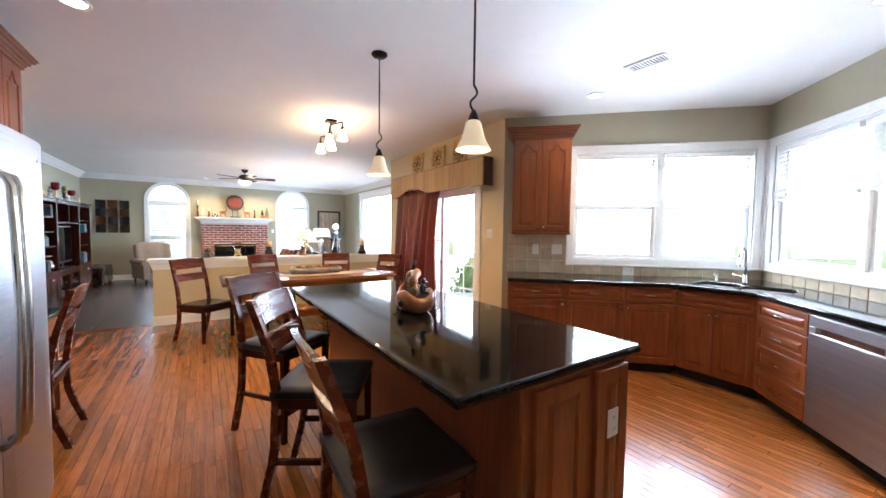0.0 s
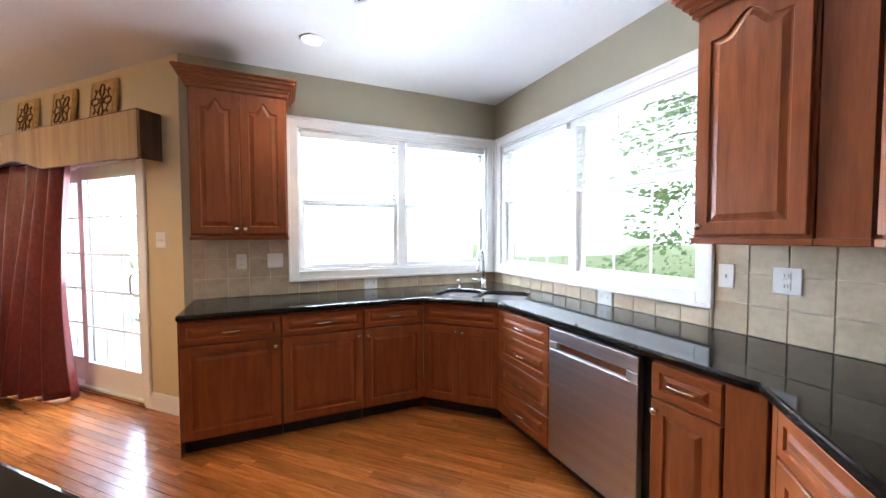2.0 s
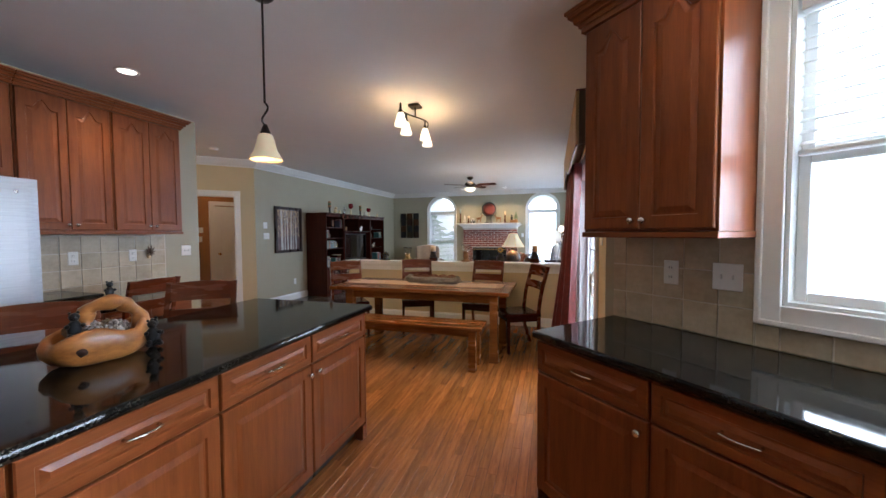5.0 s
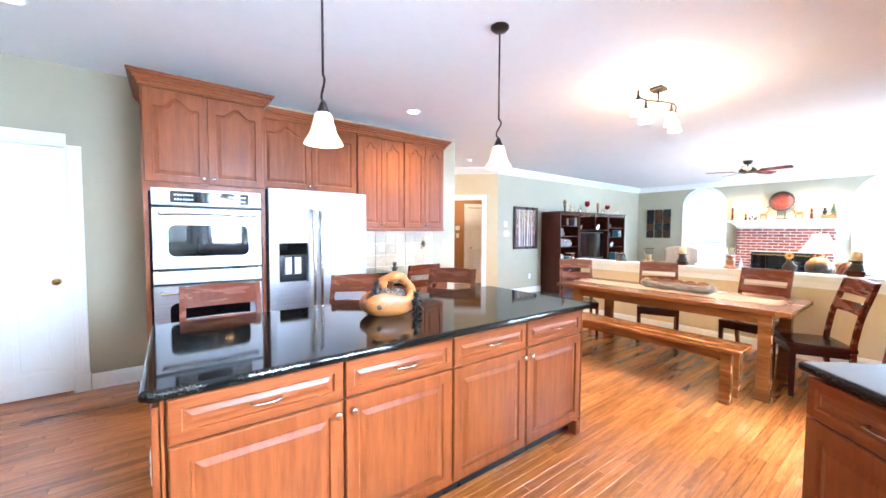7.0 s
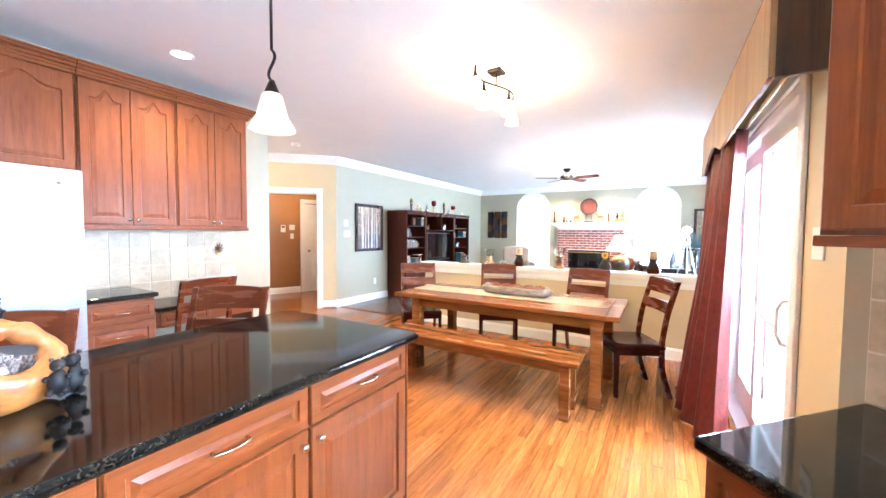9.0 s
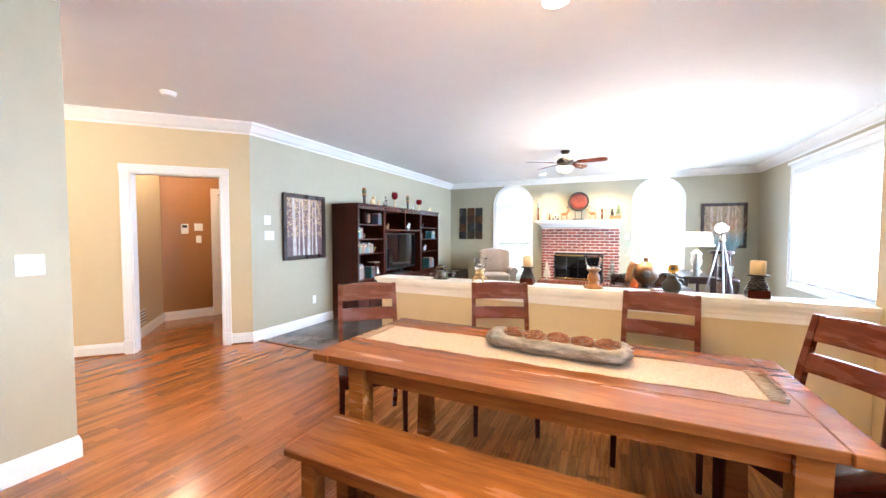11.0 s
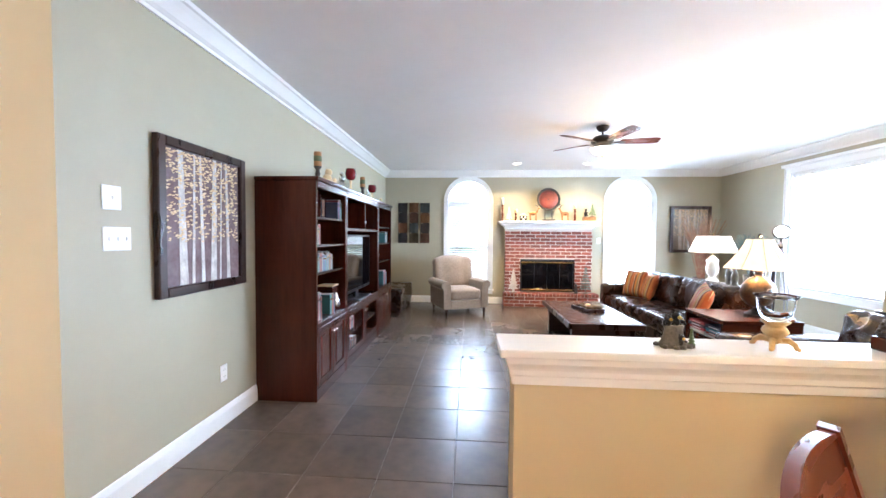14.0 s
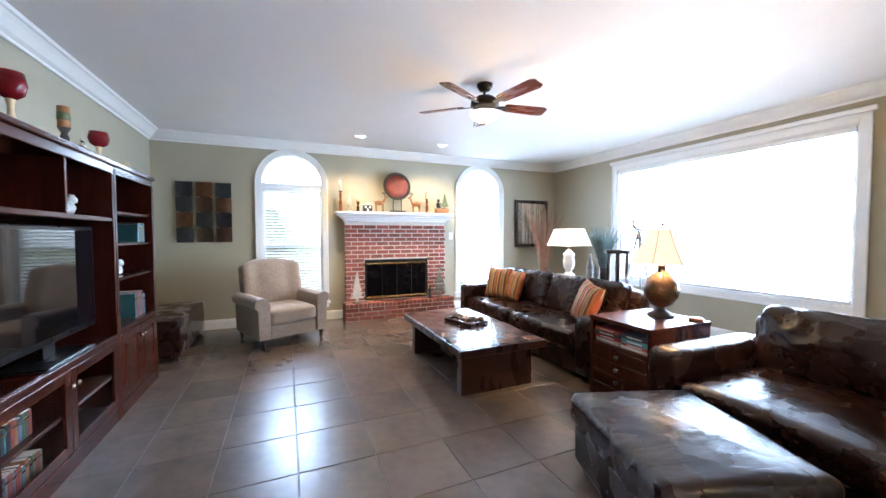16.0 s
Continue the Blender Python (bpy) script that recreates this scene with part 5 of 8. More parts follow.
part("frame", bm, WHITE, cv, bev=0.003)
bpart("backing", (-0.135, 0.135, -0.055, 0.055, CEIL - 0.003, CEIL - 0.001), IRON, cv, bev=0)
for i in range(11):
    x = -0.12 + 0.024 * i
    bpart("slat", (x - 0.004, x + 0.004, -0.054, 0.054, CEIL - 0.011, CEIL - 0.004), WHITE, cv, bev=0)
sm = thing("smoke_detector", pose(-1.69, 5.37, 0), "round white smoke detector on the ceiling", "smoke detector")
turned("base", [(0.07, CEIL - 0.001), (0.07, CEIL - 0.016)], PLATEW, sm, n=24)
turned("cover", [(0.062, CEIL - 0.016), (0.058, CEIL - 0.036), (0.03, CEIL - 0.042)], PLATEW, sm, n=24)


# ---- dining room ----
SEATW = mat("matte_dark_seat", (0.014, 0.006, 0.004), (0.010, 0.005, 0.004), 0.42, scale=4, stretch=(1, 7, 7), spec=0.3)


def chair(name, m, seat_h, top, label, category, group, w=0.46, d=0.43, stool=False):
    """A ladder-back chair facing local -y: curved rear posts, two wide rails, solid seat, stretchers."""
    c = thing(name, m, label, category, group)
    cushion("seat", (-w / 2, w / 2, -d / 2, d / 2, seat_h - 0.045, seat_h), DARKW if not stool else SEATW, c, "dark dished seat", puff=-0.006, wr=0.0, n=5)
    hy = d / 2 - 0.03
    span = top - seat_h
    for sx in (-1, 1):
        x = sx * (w / 2 - 0.022)
        bm = bmesh.new()
        ys = [(0.0, hy + 0.085), (seat_h * 0.5, hy + 0.01), (seat_h, hy), (seat_h + span * 0.45, hy + 0.035), (top, hy + 0.12)]
        k = 12
        rows = []
        for i in range(k + 1):
            z = top * i / k
            for (z0, y0), (z1, y1) in zip(ys, ys[1:]):
                if z0 <= z <= z1 + 1e-6:
                    t = (z - z0) / (z1 - z0)
                    y = y0 + (y1 - y0) * t
            t = 0.018 if z < seat_h else 0.017
            rows.append([bm.verts.new((x + a, y + b, z)) for a, b in ((-0.016, -t), (0.016, -t), (0.016, t), (-0.016, t))])
        for p, q in zip(rows, rows[1:]):
            for j in range(4):
                bm.faces.new((p[j], p[(j + 1) % 4], q[(j + 1) % 4], q[j]))
        bm.faces.new(rows[0]), bm.faces.new(rows[-1])
        part("rear_post", bm, CHAIRW, c)
        bm = bmesh.new()
        yf = -d / 2 + 0.03
        a = [(x - 0.018, yf - 0.018), (x + 0.018, yf - 0.018), (x + 0.018, yf + 0.018), (x - 0.018, yf + 0.018)]
        b = [(x * 1.02 - 0.014, yf - 0.014), (x * 1.02 + 0.014, yf - 0.014), (x * 1.02 + 0.014, yf + 0.014), (x * 1.02 - 0.014, yf + 0.014)]
        hi, lo = [bm.verts.new((*p, seat_h - 0.04)) for p in a], [bm.verts.new((*p, 0)) for p in b]
        for j in range(4):
            bm.faces.new((lo[j], lo[(j + 1) % 4], hi[(j + 1) % 4], hi[j]))
        bm.faces.new(lo), bm.faces.new(hi)
        part("front_leg", bm, DARKW, c)
        bpart("side_rail", (x - 0.010, x + 0.010, yf + 0.016, hy - 0.016, seat_h - 0.095, seat_h - 0.04), DARKW, c)
        if stool:
            bpart("side_stretcher", (x - 0.010, x + 0.010, yf + 0.014, hy + 0.02, 0.26, 0.29), DARKW, c)

    def lean(z):
        z0, y0, z1, y1 = (seat_h, hy, seat_h + span * 0.45, hy + 0.035) if z < seat_h + span * 0.45 else (seat_h + span * 0.45, hy + 0.035, top, hy + 0.12)
        return y0 + (y1 - y0) * (z - z0) / (z1 - z0)

    def rail(nm, z0, z1, bow):
        bm = bmesh.new()
        k = 10
        x0 = w / 2 - 0.034
        front, back = [], []
        for i in range(k + 1):
            u = -1 + 2 * i / k
            dy = bow * (1 - u * u)
            front.append((bm.verts.new((u * x0, lean(z0) - 0.011 + dy, z0)), bm.verts.new((u * x0, lean(z1) - 0.011 + dy, z1 + (0.012 * (1 - u * u) if nm == "top_rail" else 0)))))
            back.append((bm.verts.new((u * x0, lean(z0) + 0.011 + dy, z0)), bm.verts.new((u * x0, lean(z1) + 0.011 + dy, z1 + (0.012 * (1 - u * u) if nm == "top_rail" else 0)))))
        for i in range(k):
            a, b, e, f = front[i], front[i + 1], back[i], back[i + 1]
            bm.faces.new((a[0], b[0], b[1], a[1])), bm.faces.new((e[0], e[1], f[1], f[0]))
            bm.faces.new((a[1], b[1], f[1], e[1])), bm.faces.new((a[0], e[0], f[0], b[0]))
        bm.faces.new((front[0][0], front[0][1], back[0][1], back[0][0])), bm.faces.new((front[-1][0], back[-1][0], back[-1][1], front[-1][1]))
        part(nm, bm, CHAIRW, c, smooth=False)

    rail("top_rail", top - 0.125, top - 0.006, 0.02)
    rail("back_rail", top - 0.275, top - 0.185, 0.02)
    bpart("front_rail", (-w / 2 + 0.04, w / 2 - 0.04, -d / 2 + 0.022, -d / 2 + 0.042, seat_h - 0.095, seat_h - 0.04), DARKW, c)
    bpart("rear_rail", (-w / 2 + 0.04, w / 2 - 0.04, hy - 0.012, hy + 0.010, seat_h - 0.095, seat_h - 0.04), DARKW, c)
    if stool:
        bpart("foot_rail", (-w / 2 + 0.03, w / 2 - 0.03, -d / 2 + 0.018, -d / 2 + 0.042, 0.17, 0.21), DARKW, c)
    return c


dc = chair("dining_chair", pose(0.67, 5.39, 0, 0, 0, 42), 0.46, 1.0, "red-brown wooden ladder-back dining chair at the table", "chair", "dining chairs")
for x, y, a in ((1.52, 5.84, 23), (2.49, 5.79, -7), (2.99, 5.34, -62)):
    copy_thing(dc, pose(x, y, 0, 0, 0, a))
copy_thing(dc, pose(-0.35, 3.27, 0, 0, 0, -88))
st = chair("counter_stool", pose(1.205, 1.07, 0, 0, 0, 88), 0.63, 1.055, "dark wooden ladder-back counter stool at the island", "stool", "island stools", w=0.45, d=0.42, stool=True)
for x, y, a in ((1.19, 1.85, 58), (1.13, 2.67, 36)):
    copy_thing(st, pose(x, y, 0, 0, 0, a))

tb = thing("dining_table", ROOM, "long warm-brown plank dining table with square legs", "table")
for i in range(4):
    y = 4.685 + 0.222 * i
    bpart("plank", (0.917, 2.87, y, y + 0.2205, 0.73, 0.77), TABLEW, tb, bev=0.003)
for x in (0.818, 2.872):
    bpart("breadboard_end", (x, x + 0.097, 4.68, 5.576, 0.729, 0.7695), TABLEW, tb, bev=0.004)
for x in (1.02, 2.76):
    for y in (4.72, 5.445):
        bm = bmesh.new()
        hi = [bm.verts.new((x + a, y + b, 0.729)) for a, b in ((0, 0), (0.09, 0), (0.09, 0.09), (0, 0.09))]
        mid = [bm.verts.new((x + a, y + b, 0.3)) for a, b in ((0.004, 0.004), (0.086, 0.004), (0.086, 0.086), (0.004, 0.086))]
        lo = [bm.verts.new((x + a, y + b, 0)) for a, b in ((-0.004, -0.004), (0.094, -0.004), (0.094, 0.094), (-0.004, 0.094))]
        for p, q in ((lo, mid), (mid, hi)):
            for j in range(4):
                bm.faces.new((p[j], p[(j + 1) % 4], q[(j + 1) % 4], q[j]))
        bm.faces.new(lo), bm.faces.new(hi)
        part("leg", bm, TABLEW, tb)
for y in (4.745, 5.485):
    bpart("apron", (1.111, 2.759, y, y + 0.025, 0.64, 0.729), TABLEW, tb)
for x in (1.05, 2.79):
    bpart("apron", (x, x + 0.025, 4.811, 5.444, 0.64, 0.729), TABLEW, tb)
bn = thing("bench", ROOM, "long warm-brown wooden dining bench beside the table", "bench")
bpart("seat", (0.95, 2.74, 4.37, 4.72, 0.425, 0.46), TABLEW, bn, bev=0.005)
for x in (1.02, 2.60):
    for y in (4.40, 4.62):
        bpart("leg", (x, x + 0.075, y, y + 0.07, 0, 0.4245), TABLEW, bn, bev=0.004)
for y in (4.42, 4.65):
    bpart("apron", (1.096, 2.599, y, y + 0.022, 0.355, 0.4245), TABLEW, bn)
for x in (1.045, 2.625):
    bpart("end_rail", (x, x + 0.022, 4.471, 4.619, 0.355, 0.4245), TABLEW, bn)

ru = thing("table_runner", ROOM, "cream woven table runner with knotted fringe", "runner")
bm = bmesh.new()
nx, ny = 60, 8
g = [[bm.verts.new((0.92 + 1.86 * i / nx, 5.0 + 0.33 * j / ny + 0.006 * math.sin(i * 0.5), 0.7735 + 0.0012 * math.sin(i * 1.3 + j))) for j in range(ny + 1)] for i in range(nx + 1)]
for i in range(nx):
    for j in range(ny):
        bm.faces.new((g[i][j], g[i + 1][j], g[i + 1][j + 1], g[i][j + 1]))
r = bmesh.ops.extrude_face_region(bm, geom=bm.faces[:])
bmesh.ops.translate(bm, verts=[v for v in r["geom"] if isinstance(v, bmesh.types.BMVert)], vec=(0, 0, -0.002))
part("cloth", bm, LINEN, ru)
for i in range(14):
    y = 5.008 + 0.024 * i
    for x0, s in ((0.921, -1), (2.779, 1)):
        k = random.uniform(0.05, 0.085)
        rod("tassel", [(x0, y, 0.7745), (x0 + s * 0.02, y + random.uniform(-.004, .004), 0.776), (x0 + s * k, y + random.uniform(-.008, .008), 0.7745)], [0.003, 0.005, 0.003], LINEN, ru, n=5)
SHRED = mat("shredded_brown_vine", (0.30, 0.115, 0.045), (0.13, 0.045, 0.018), 0.8, scale=50)
lg = thing("driftwood_bowl", pose(1.97, 5.18, 0.7765, 0, 0, 1), "weathered grey driftwood trough filled with brown vine balls", "bowl")
bm = bmesh.new()
n, k = 56, 28
rings = []
for i in range(n + 1):
    u = i / n
    x = -0.35 + 0.70 * u
    e = min(1.0, 9 * u + 0.55, 9 * (1 - u) + 0.55)
    bend = 0.018 * math.sin(5.2 * u + 0.6) + 0.008 * math.sin(13 * u)
    slot = max(0.0, min(1.0, 14 * (u - 0.10), 14 * (0.95 - u)))
    ring = []
    for j in range(k):
        a = 2 * math.pi * j / k
        q = Vector((x * 5, 2.2 * math.cos(a), 2.2 * math.sin(a)))
        r = 1 + 0.20 * noise.noise(q) + 0.10 * noise.noise(q * 2.7 + Vector((0, 4, 0))) + 0.05 * noise.noise(Vector((x * 9, 7 * math.cos(a), 7 * math.sin(a))))
        y, z = 0.086 * e * r * math.cos(a), 0.052 + 0.052 * e * r * math.sin(a)
        d = abs(math.cos(a))
        if math.sin(a) > 0 and d < 0.66:
            z -= slot * 0.045 * (1 - (d / 0.66) ** 6)
        x_end = 0.022 * noise.noise(Vector((3 * math.cos(a), 3 * math.sin(a), 9 if u > 0.5 else 2))) if u in (0.0, 1.0) else 0.0
        ring.append(bm.verts.new((x + x_end, y + bend, max(0.0, z))))
    rings.append(ring)
for p, q in zip(rings, rings[1:]):
    for j in range(k):
        bm.faces.new((p[j], p[(j + 1) % k], q[(j + 1) % k], q[j]))
bm.faces.new(rings[0]), bm.faces.new(rings[-1])
part("trough", bm, STONEW, lg, smooth=True)
for i in range(5):
    bm = bmesh.new()
    cx, u0 = -0.215 + 0.118 * i, 0.19 + 0.17 * i
    cy = 0.018 * math.sin(5.2 * u0 + 0.6) + 0.008 * math.sin(13 * u0)
    for q in range(34):
        ax = Vector((random.gauss(0, 1), random.gauss(0, 1), random.gauss(0, 1))).normalized()
        o = ax.orthogonal().normalized()
        b2 = ax.cross(o)
        rr, t0, sp_n = random.uniform(0.030, 0.050), random.uniform(0, 6.28), random.uniform(1.5, 4.0)
        pts_v = [rr * (math.cos(t0 + sp_n * w_ / 6) * o + math.sin(t0 + sp_n * w_ / 6) * b2) for w_ in range(7)]
        tube(bm, [Vector((cx + 1.25 * v.x, cy + 0.95 * v.y, 0.086 + 0.62 * v.z)) for v in pts_v], 0.0022, 4)
    part("vine_ball", bm, SHRED, lg, "brown shredded vine ball")


# ---- things on the island and the half wall ----
HONEY = mat("honey_burl_wood", (0.42, 0.165, 0.040), (0.22, 0.075, 0.016), 0.32, scale=9, stretch=(1, 1, 2.2), bump=0.1, coat=0.3)
bk = thing("carved_bear_basket", pose(1.71, 1.84, 0.9145, 0, 0, 72), "carved honey burl-wood basket with dark bear figures and pine cones", "basket")
bm = bmesh.new()
lathe(bm, [(0.088, 0), (0.122, 0.012), (0.146, 0.045), (0.150, 0.085), (0.142, 0.115), (0.128, 0.122), (0.118, 0.112), (0.112, 0.075), (0.06, 0.05)], 44)
for v in bm.verts:
    a = math.atan2(v.co.y, v.co.x)
    f = 1.04 + 0.09 * math.sin(2 * a + 0.7) + 0.05 * math.sin(5 * a) + 0.05 * noise.noise(v.co * 16)
    v.co.x *= f
    v.co.y *= f * 0.72
    v.co.z *= 1 + (0.16 * math.sin(3 * a + 1) + 0.10 * math.cos(a)) * min(1, v.co.z / 0.1)
part("bowl", bm, HONEY, bk, smooth=True)
for a, z, r, m_ in ((2.05, 0.055, 0.027, ESPR), (0.85, 0.060, 0.017, CHAIRW), (4.2, 0.06, 0.024, ESPR)):
    bm = bmesh.new()
    blob(bm, (0, 0, 0), (r, 0.012, r * 0.8), 0.25, 2, a)
    kh = part("knot_hole", bm, m_, bk, "dark knot hollow", smooth=True)
    kh.matrix_basis = pose(0.152 * math.cos(a), 0.109 * math.sin(a), z, 0, 0, math.degrees(a) - 90)
rod("handle", [(0.038 + 0.088 * math.cos(a) + 0.01 * math.sin(5 * a), 0.018 * math.sin(3 * a), 0.095 + 0.125 * math.sin(a) ** 0.8) for a in [math.pi * i / 20 for i in range(21)]], [0.026 + 0.006 * math.sin(i * 1.3) for i in range(21)], HONEY, bk, "knotty burl handle", n=10)
CONE = mat("silver_pine_cone", (0.42, 0.38, 0.36), (0.10, 0.07, 0.055), 0.45, scale=70, bump=0.5, bscale=120)
for i in range(11):
    bm = bmesh.new()
    for lv in range(5):
        for q in range(6):
            a = 2 * math.pi * (q + 0.5 * (lv % 2)) / 6
            r = 0.022 * math.sin(math.pi * (lv + 1) / 6.5)
            blob(bm, (r * math.cos(a), r * math.sin(a), -0.018 + 0.010 * lv), (0.010, 0.010, 0.006), 0.2, 1, q + lv)
    a, rr = 2.4 * i, 0.024 * math.sqrt(i)
    pc = part("pine_cone", bm, CONE if i % 3 else NUTS, bk, "dry pine cone")
    pc.matrix_basis = pose(1.1 * rr * math.cos(a), 0.75 * rr * math.sin(a), 0.108 + 0.012 * (i % 2), 47 * i, 31 * i, 20 * i)


def bear(parent, c, s, name="bear_figure"):
    bm = bmesh.new()
    x, y, z = c
    blob(bm, (x, y, z + 0.035 * s), (0.022 * s, 0.020 * s, 0.036 * s), 0.1, 2)
    blob(bm, (x, y - 0.006 * s, z + 0.082 * s), (0.017 * s, 0.018 * s, 0.017 * s), 0.1, 2)
    blob(bm, (x, y - 0.023 * s, z + 0.078 * s), (0.008 * s, 0.010 * s, 0.007 * s), 0.05, 1)
    for sx in (-1, 1):
        blob(bm, (x + sx * 0.012 * s, y, z + 0.098 * s), (0.006 * s, 0.004 * s, 0.006 * s), 0.05, 1)
        blob(bm, (x + sx * 0.022 * s, y - 0.012 * s, z + 0.048 * s), (0.009 * s, 0.014 * s, 0.009 * s), 0.1, 1)
        blob(bm, (x + sx * 0.016 * s, y - 0.020 * s, z + 0.012 * s), (0.010 * s, 0.018 * s, 0.010 * s), 0.1, 1)
    return part(name, bm, BLACKP, parent, "dark resin bear", smooth=True)


bear(bk, (-0.075, -0.035, 0.105), 0.95)
bear(bk, (0.172, 0.02, 0.0), 1.25)
bear(bk, (0.150, -0.055, 0.03), 1.0)
bear(bk, (0.035, 0.0, 0.235), 0.65)

HZ = 0.9505
bf = thing("bear_figurine", pose(0.70, 6.49, HZ, 0, 0, 20), "resin figurine of black bears on a grey tree stump", "figurine")
bm = bmesh.new()


def tint(slot):
    """Gives the faces made since the last call their colour slot."""
    for f in bm.faces:
        if f not in seen_f:
            f.material_index = slot
            seen_f.add(f)


seen_f = set()
lathe(bm, [(0.058, 0.0), (0.052, 0.018), (0.041, 0.045), (0.038, 0.072), (0.044, 0.088), (0.030, 0.090)], 22, squash=0.75)
for v in bm.verts:
    v.co += Vector((v.co.x, v.co.y, 0)) * (0.30 * noise.noise(v.co * 55))
for x, y in ((-0.066, -0.02), (0.06, -0.026), (-0.03, -0.045), (0.030, -0.047), (0.0, -0.05), (0.068, 0.02), (-0.06, 0.025), (0.046, -0.045)):
    blob(bm, (x, y, 0.008), (0.016, 0.013, 0.011), 0.4, 1, x * 50)
tint(0)
for x, y, z, s in ((-0.030, 0.0, 0.118, 0.9), (0.004, -0.006, 0.126, 1.1), (0.040, 0.006, 0.108, 0.85), (0.000, -0.036, 0.046, 0.75)):
    blob(bm, (x, y, z), (0.017 * s, 0.016 * s, 0.017 * s), 0.1, 2, x * 90)
    blob(bm, (x, y + 0.004, z - 0.026 * s), (0.018 * s, 0.017 * s, 0.024 * s), 0.15, 2, x * 70)
    for q in (-1, 1):
        blob(bm, (x + q * 0.012 * s, y, z + 0.015 * s), (0.006 * s, 0.004 * s, 0.006 * s), 0.05, 1)
        blob(bm, (x + q * 0.018 * s, y - 0.012 * s, z - 0.020 * s), (0.007 * s, 0.012 * s, 0.008 * s), 0.1, 1)
    tint(1)
    blob(bm, (x, y - 0.016 * s, z - 0.003), (0.009 * s, 0.008 * s, 0.008 * s), 0.05, 1)
    tint(2)
for lv in range(5):
    lathe(bm, [(0.016 - 0.0026 * lv, 0.012 * lv), (0.003, 0.012 * lv + 0.016)], 8, (0.062, -0.030, 0.012))
tint(3)
for v in bm.verts:
    v.co.z = max(v.co.z, 0)
fg = part("body", bm, mat("grey_stump_resin", (0.15, 0.13, 0.105), (0.055, 0.048, 0.04), 0.55, scale=40, bump=0.3), bf, smooth=True)
for m_ in (BLACKP, mat("yellow_muzzle_paint", (0.62, 0.38, 0.05), None, 0.5), LEAF):
    fg.data.materials.append(m_)


def hurricane(x, y, s, wood, label):
    h = thing("candle_hurricane", pose(x, y, HZ), label, "candle holder", "hurricane candle holders")
    base = [(0.022, 0.028), (0.034, 0.034), (0.024, 0.05), (0.040, 0.062), (0.049, 0.078), (0.042, 0.095), (0.032, 0.102), (0.055, 0.125)]
    if wood:
        base = [(0.078, 0), (0.078, 0.015), (0.05, 0.03), (0.036, 0.05), (0.05, 0.075), (0.045, 0.11), (0.032, 0.13), (0.05, 0.15), (0.06, 0.165)]
    turned("pedestal", [(r * s, z * s) for r, z in base], wood or PLASTER, h, n=20)
    if not wood:
        for i in range(4):
            a = math.pi / 4 + math.pi / 2 * i
            rod("foot", [(0.015 * math.cos(a), 0.015 * math.sin(a), 0.032), (0.042 * math.cos(a), 0.042 * math.sin(a), 0.040), (0.062 * math.cos(a), 0.062 * math.sin(a), 0.026), (0.067 * math.cos(a), 0.067 * math.sin(a), 0.011), (0.078 * math.cos(a), 0.078 * math.sin(a), 0.009)], [0.011, 0.013, 0.010, 0.009, 0.007], PLASTER, h, n=8)
    z = base[-1][1] * s
    turned("glass_bowl", [(0.035 * s, z), (0.055 * s, z + 0.02), (0.066 * s, z + 0.06), (0.068 * s, z + 0.09), (0.084 * s, z + 0.105), (0.081 * s, z + 0.106), (0.064 * s, z + 0.09), (0.061 * s, z + 0.06), (0.05 * s, z + 0.022), (0.02 * s, z + 0.006)], CLEAR, h, "clear flared glass", n=24)


hurricane(1.10, 6.50, 0.9, None, "glass hurricane bowl on a footed cream pedestal")
hurricane(2.09, 6.50, 0.98, BURL, "glass hurricane bowl on a carved wooden pedestal")


def pillar_candle(x, y, s=1.0, z=HZ):
    c = thing("pillar_candle", pose(x, y, z), "ivory pillar candle on a dark pine-cone holder", "candle", "pillar candles")
    bpart("base", (-0.06 * s, 0.06 * s, -0.045 * s, 0.045 * s, 0, 0.055 * s), DARKW, c, bev=0.006)
    bm = bmesh.new()
    for j in range(6):
        for i in range(9):
            a = 2 * math.pi * (i + 0.5 * (j % 2)) / 9
            r = (0.05 - 0.005 * j) * s
            blob(bm, (r * math.cos(a), r * math.sin(a), (0.065 + 0.014 * j) * s), (0.014 * s, 0.014 * s, 0.010 * s), 0.2, 1, i + j)
    lathe(bm, [(0.045 * s, 0.054 * s), (0.03 * s, 0.14 * s)], 12)
    part("cone_stem", bm, IRON, c, smooth=True)
    turned("dish", [(0.03 * s, 0.138 * s), (0.062 * s, 0.15 * s), (0.064 * s, 0.156 * s)], IRON, c, n=20)
    turned("candle", [(0.042 * s, 0.156 * s), (0.042 * s, 0.245 * s), (0.036 * s, 0.248 * s), (0.02 * s, 0.243 * s)], CANDLE, c, "ivory wax candle", n=20)
    return c


pillar_candle(1.55, 6.49, 1.0)
pillar_candle(3.15, 6.49, 1.05)
jg = thing("sunflower_jug", pose(2.64, 6.50, HZ), "dark jug with a small yellow sunflower", "jug")
turned("jug", [(0.045, 0), (0.065, 0.03), (0.066, 0.07), (0.04, 0.10), (0.03, 0.12), (0.036, 0.135), (0.028, 0.13)], IRON, jg, n=20)
rod("jug_handle", [(0.05, 0, 0.06), (0.09, 0, 0.08), (0.08, 0, 0.115), (0.034, 0, 0.125)], 0.007, IRON, jg)
SUNF = mat("sunflower_yellow", (0.75, 0.42, 0.03), (0.6, 0.3, 0.02), 0.6, scale=20)
fwr = rod("stem", [(0, 0, 0.12), (0.01, -0.02, 0.17), (0.0, -0.03, 0.185)], 0.004, LEAF, jg)
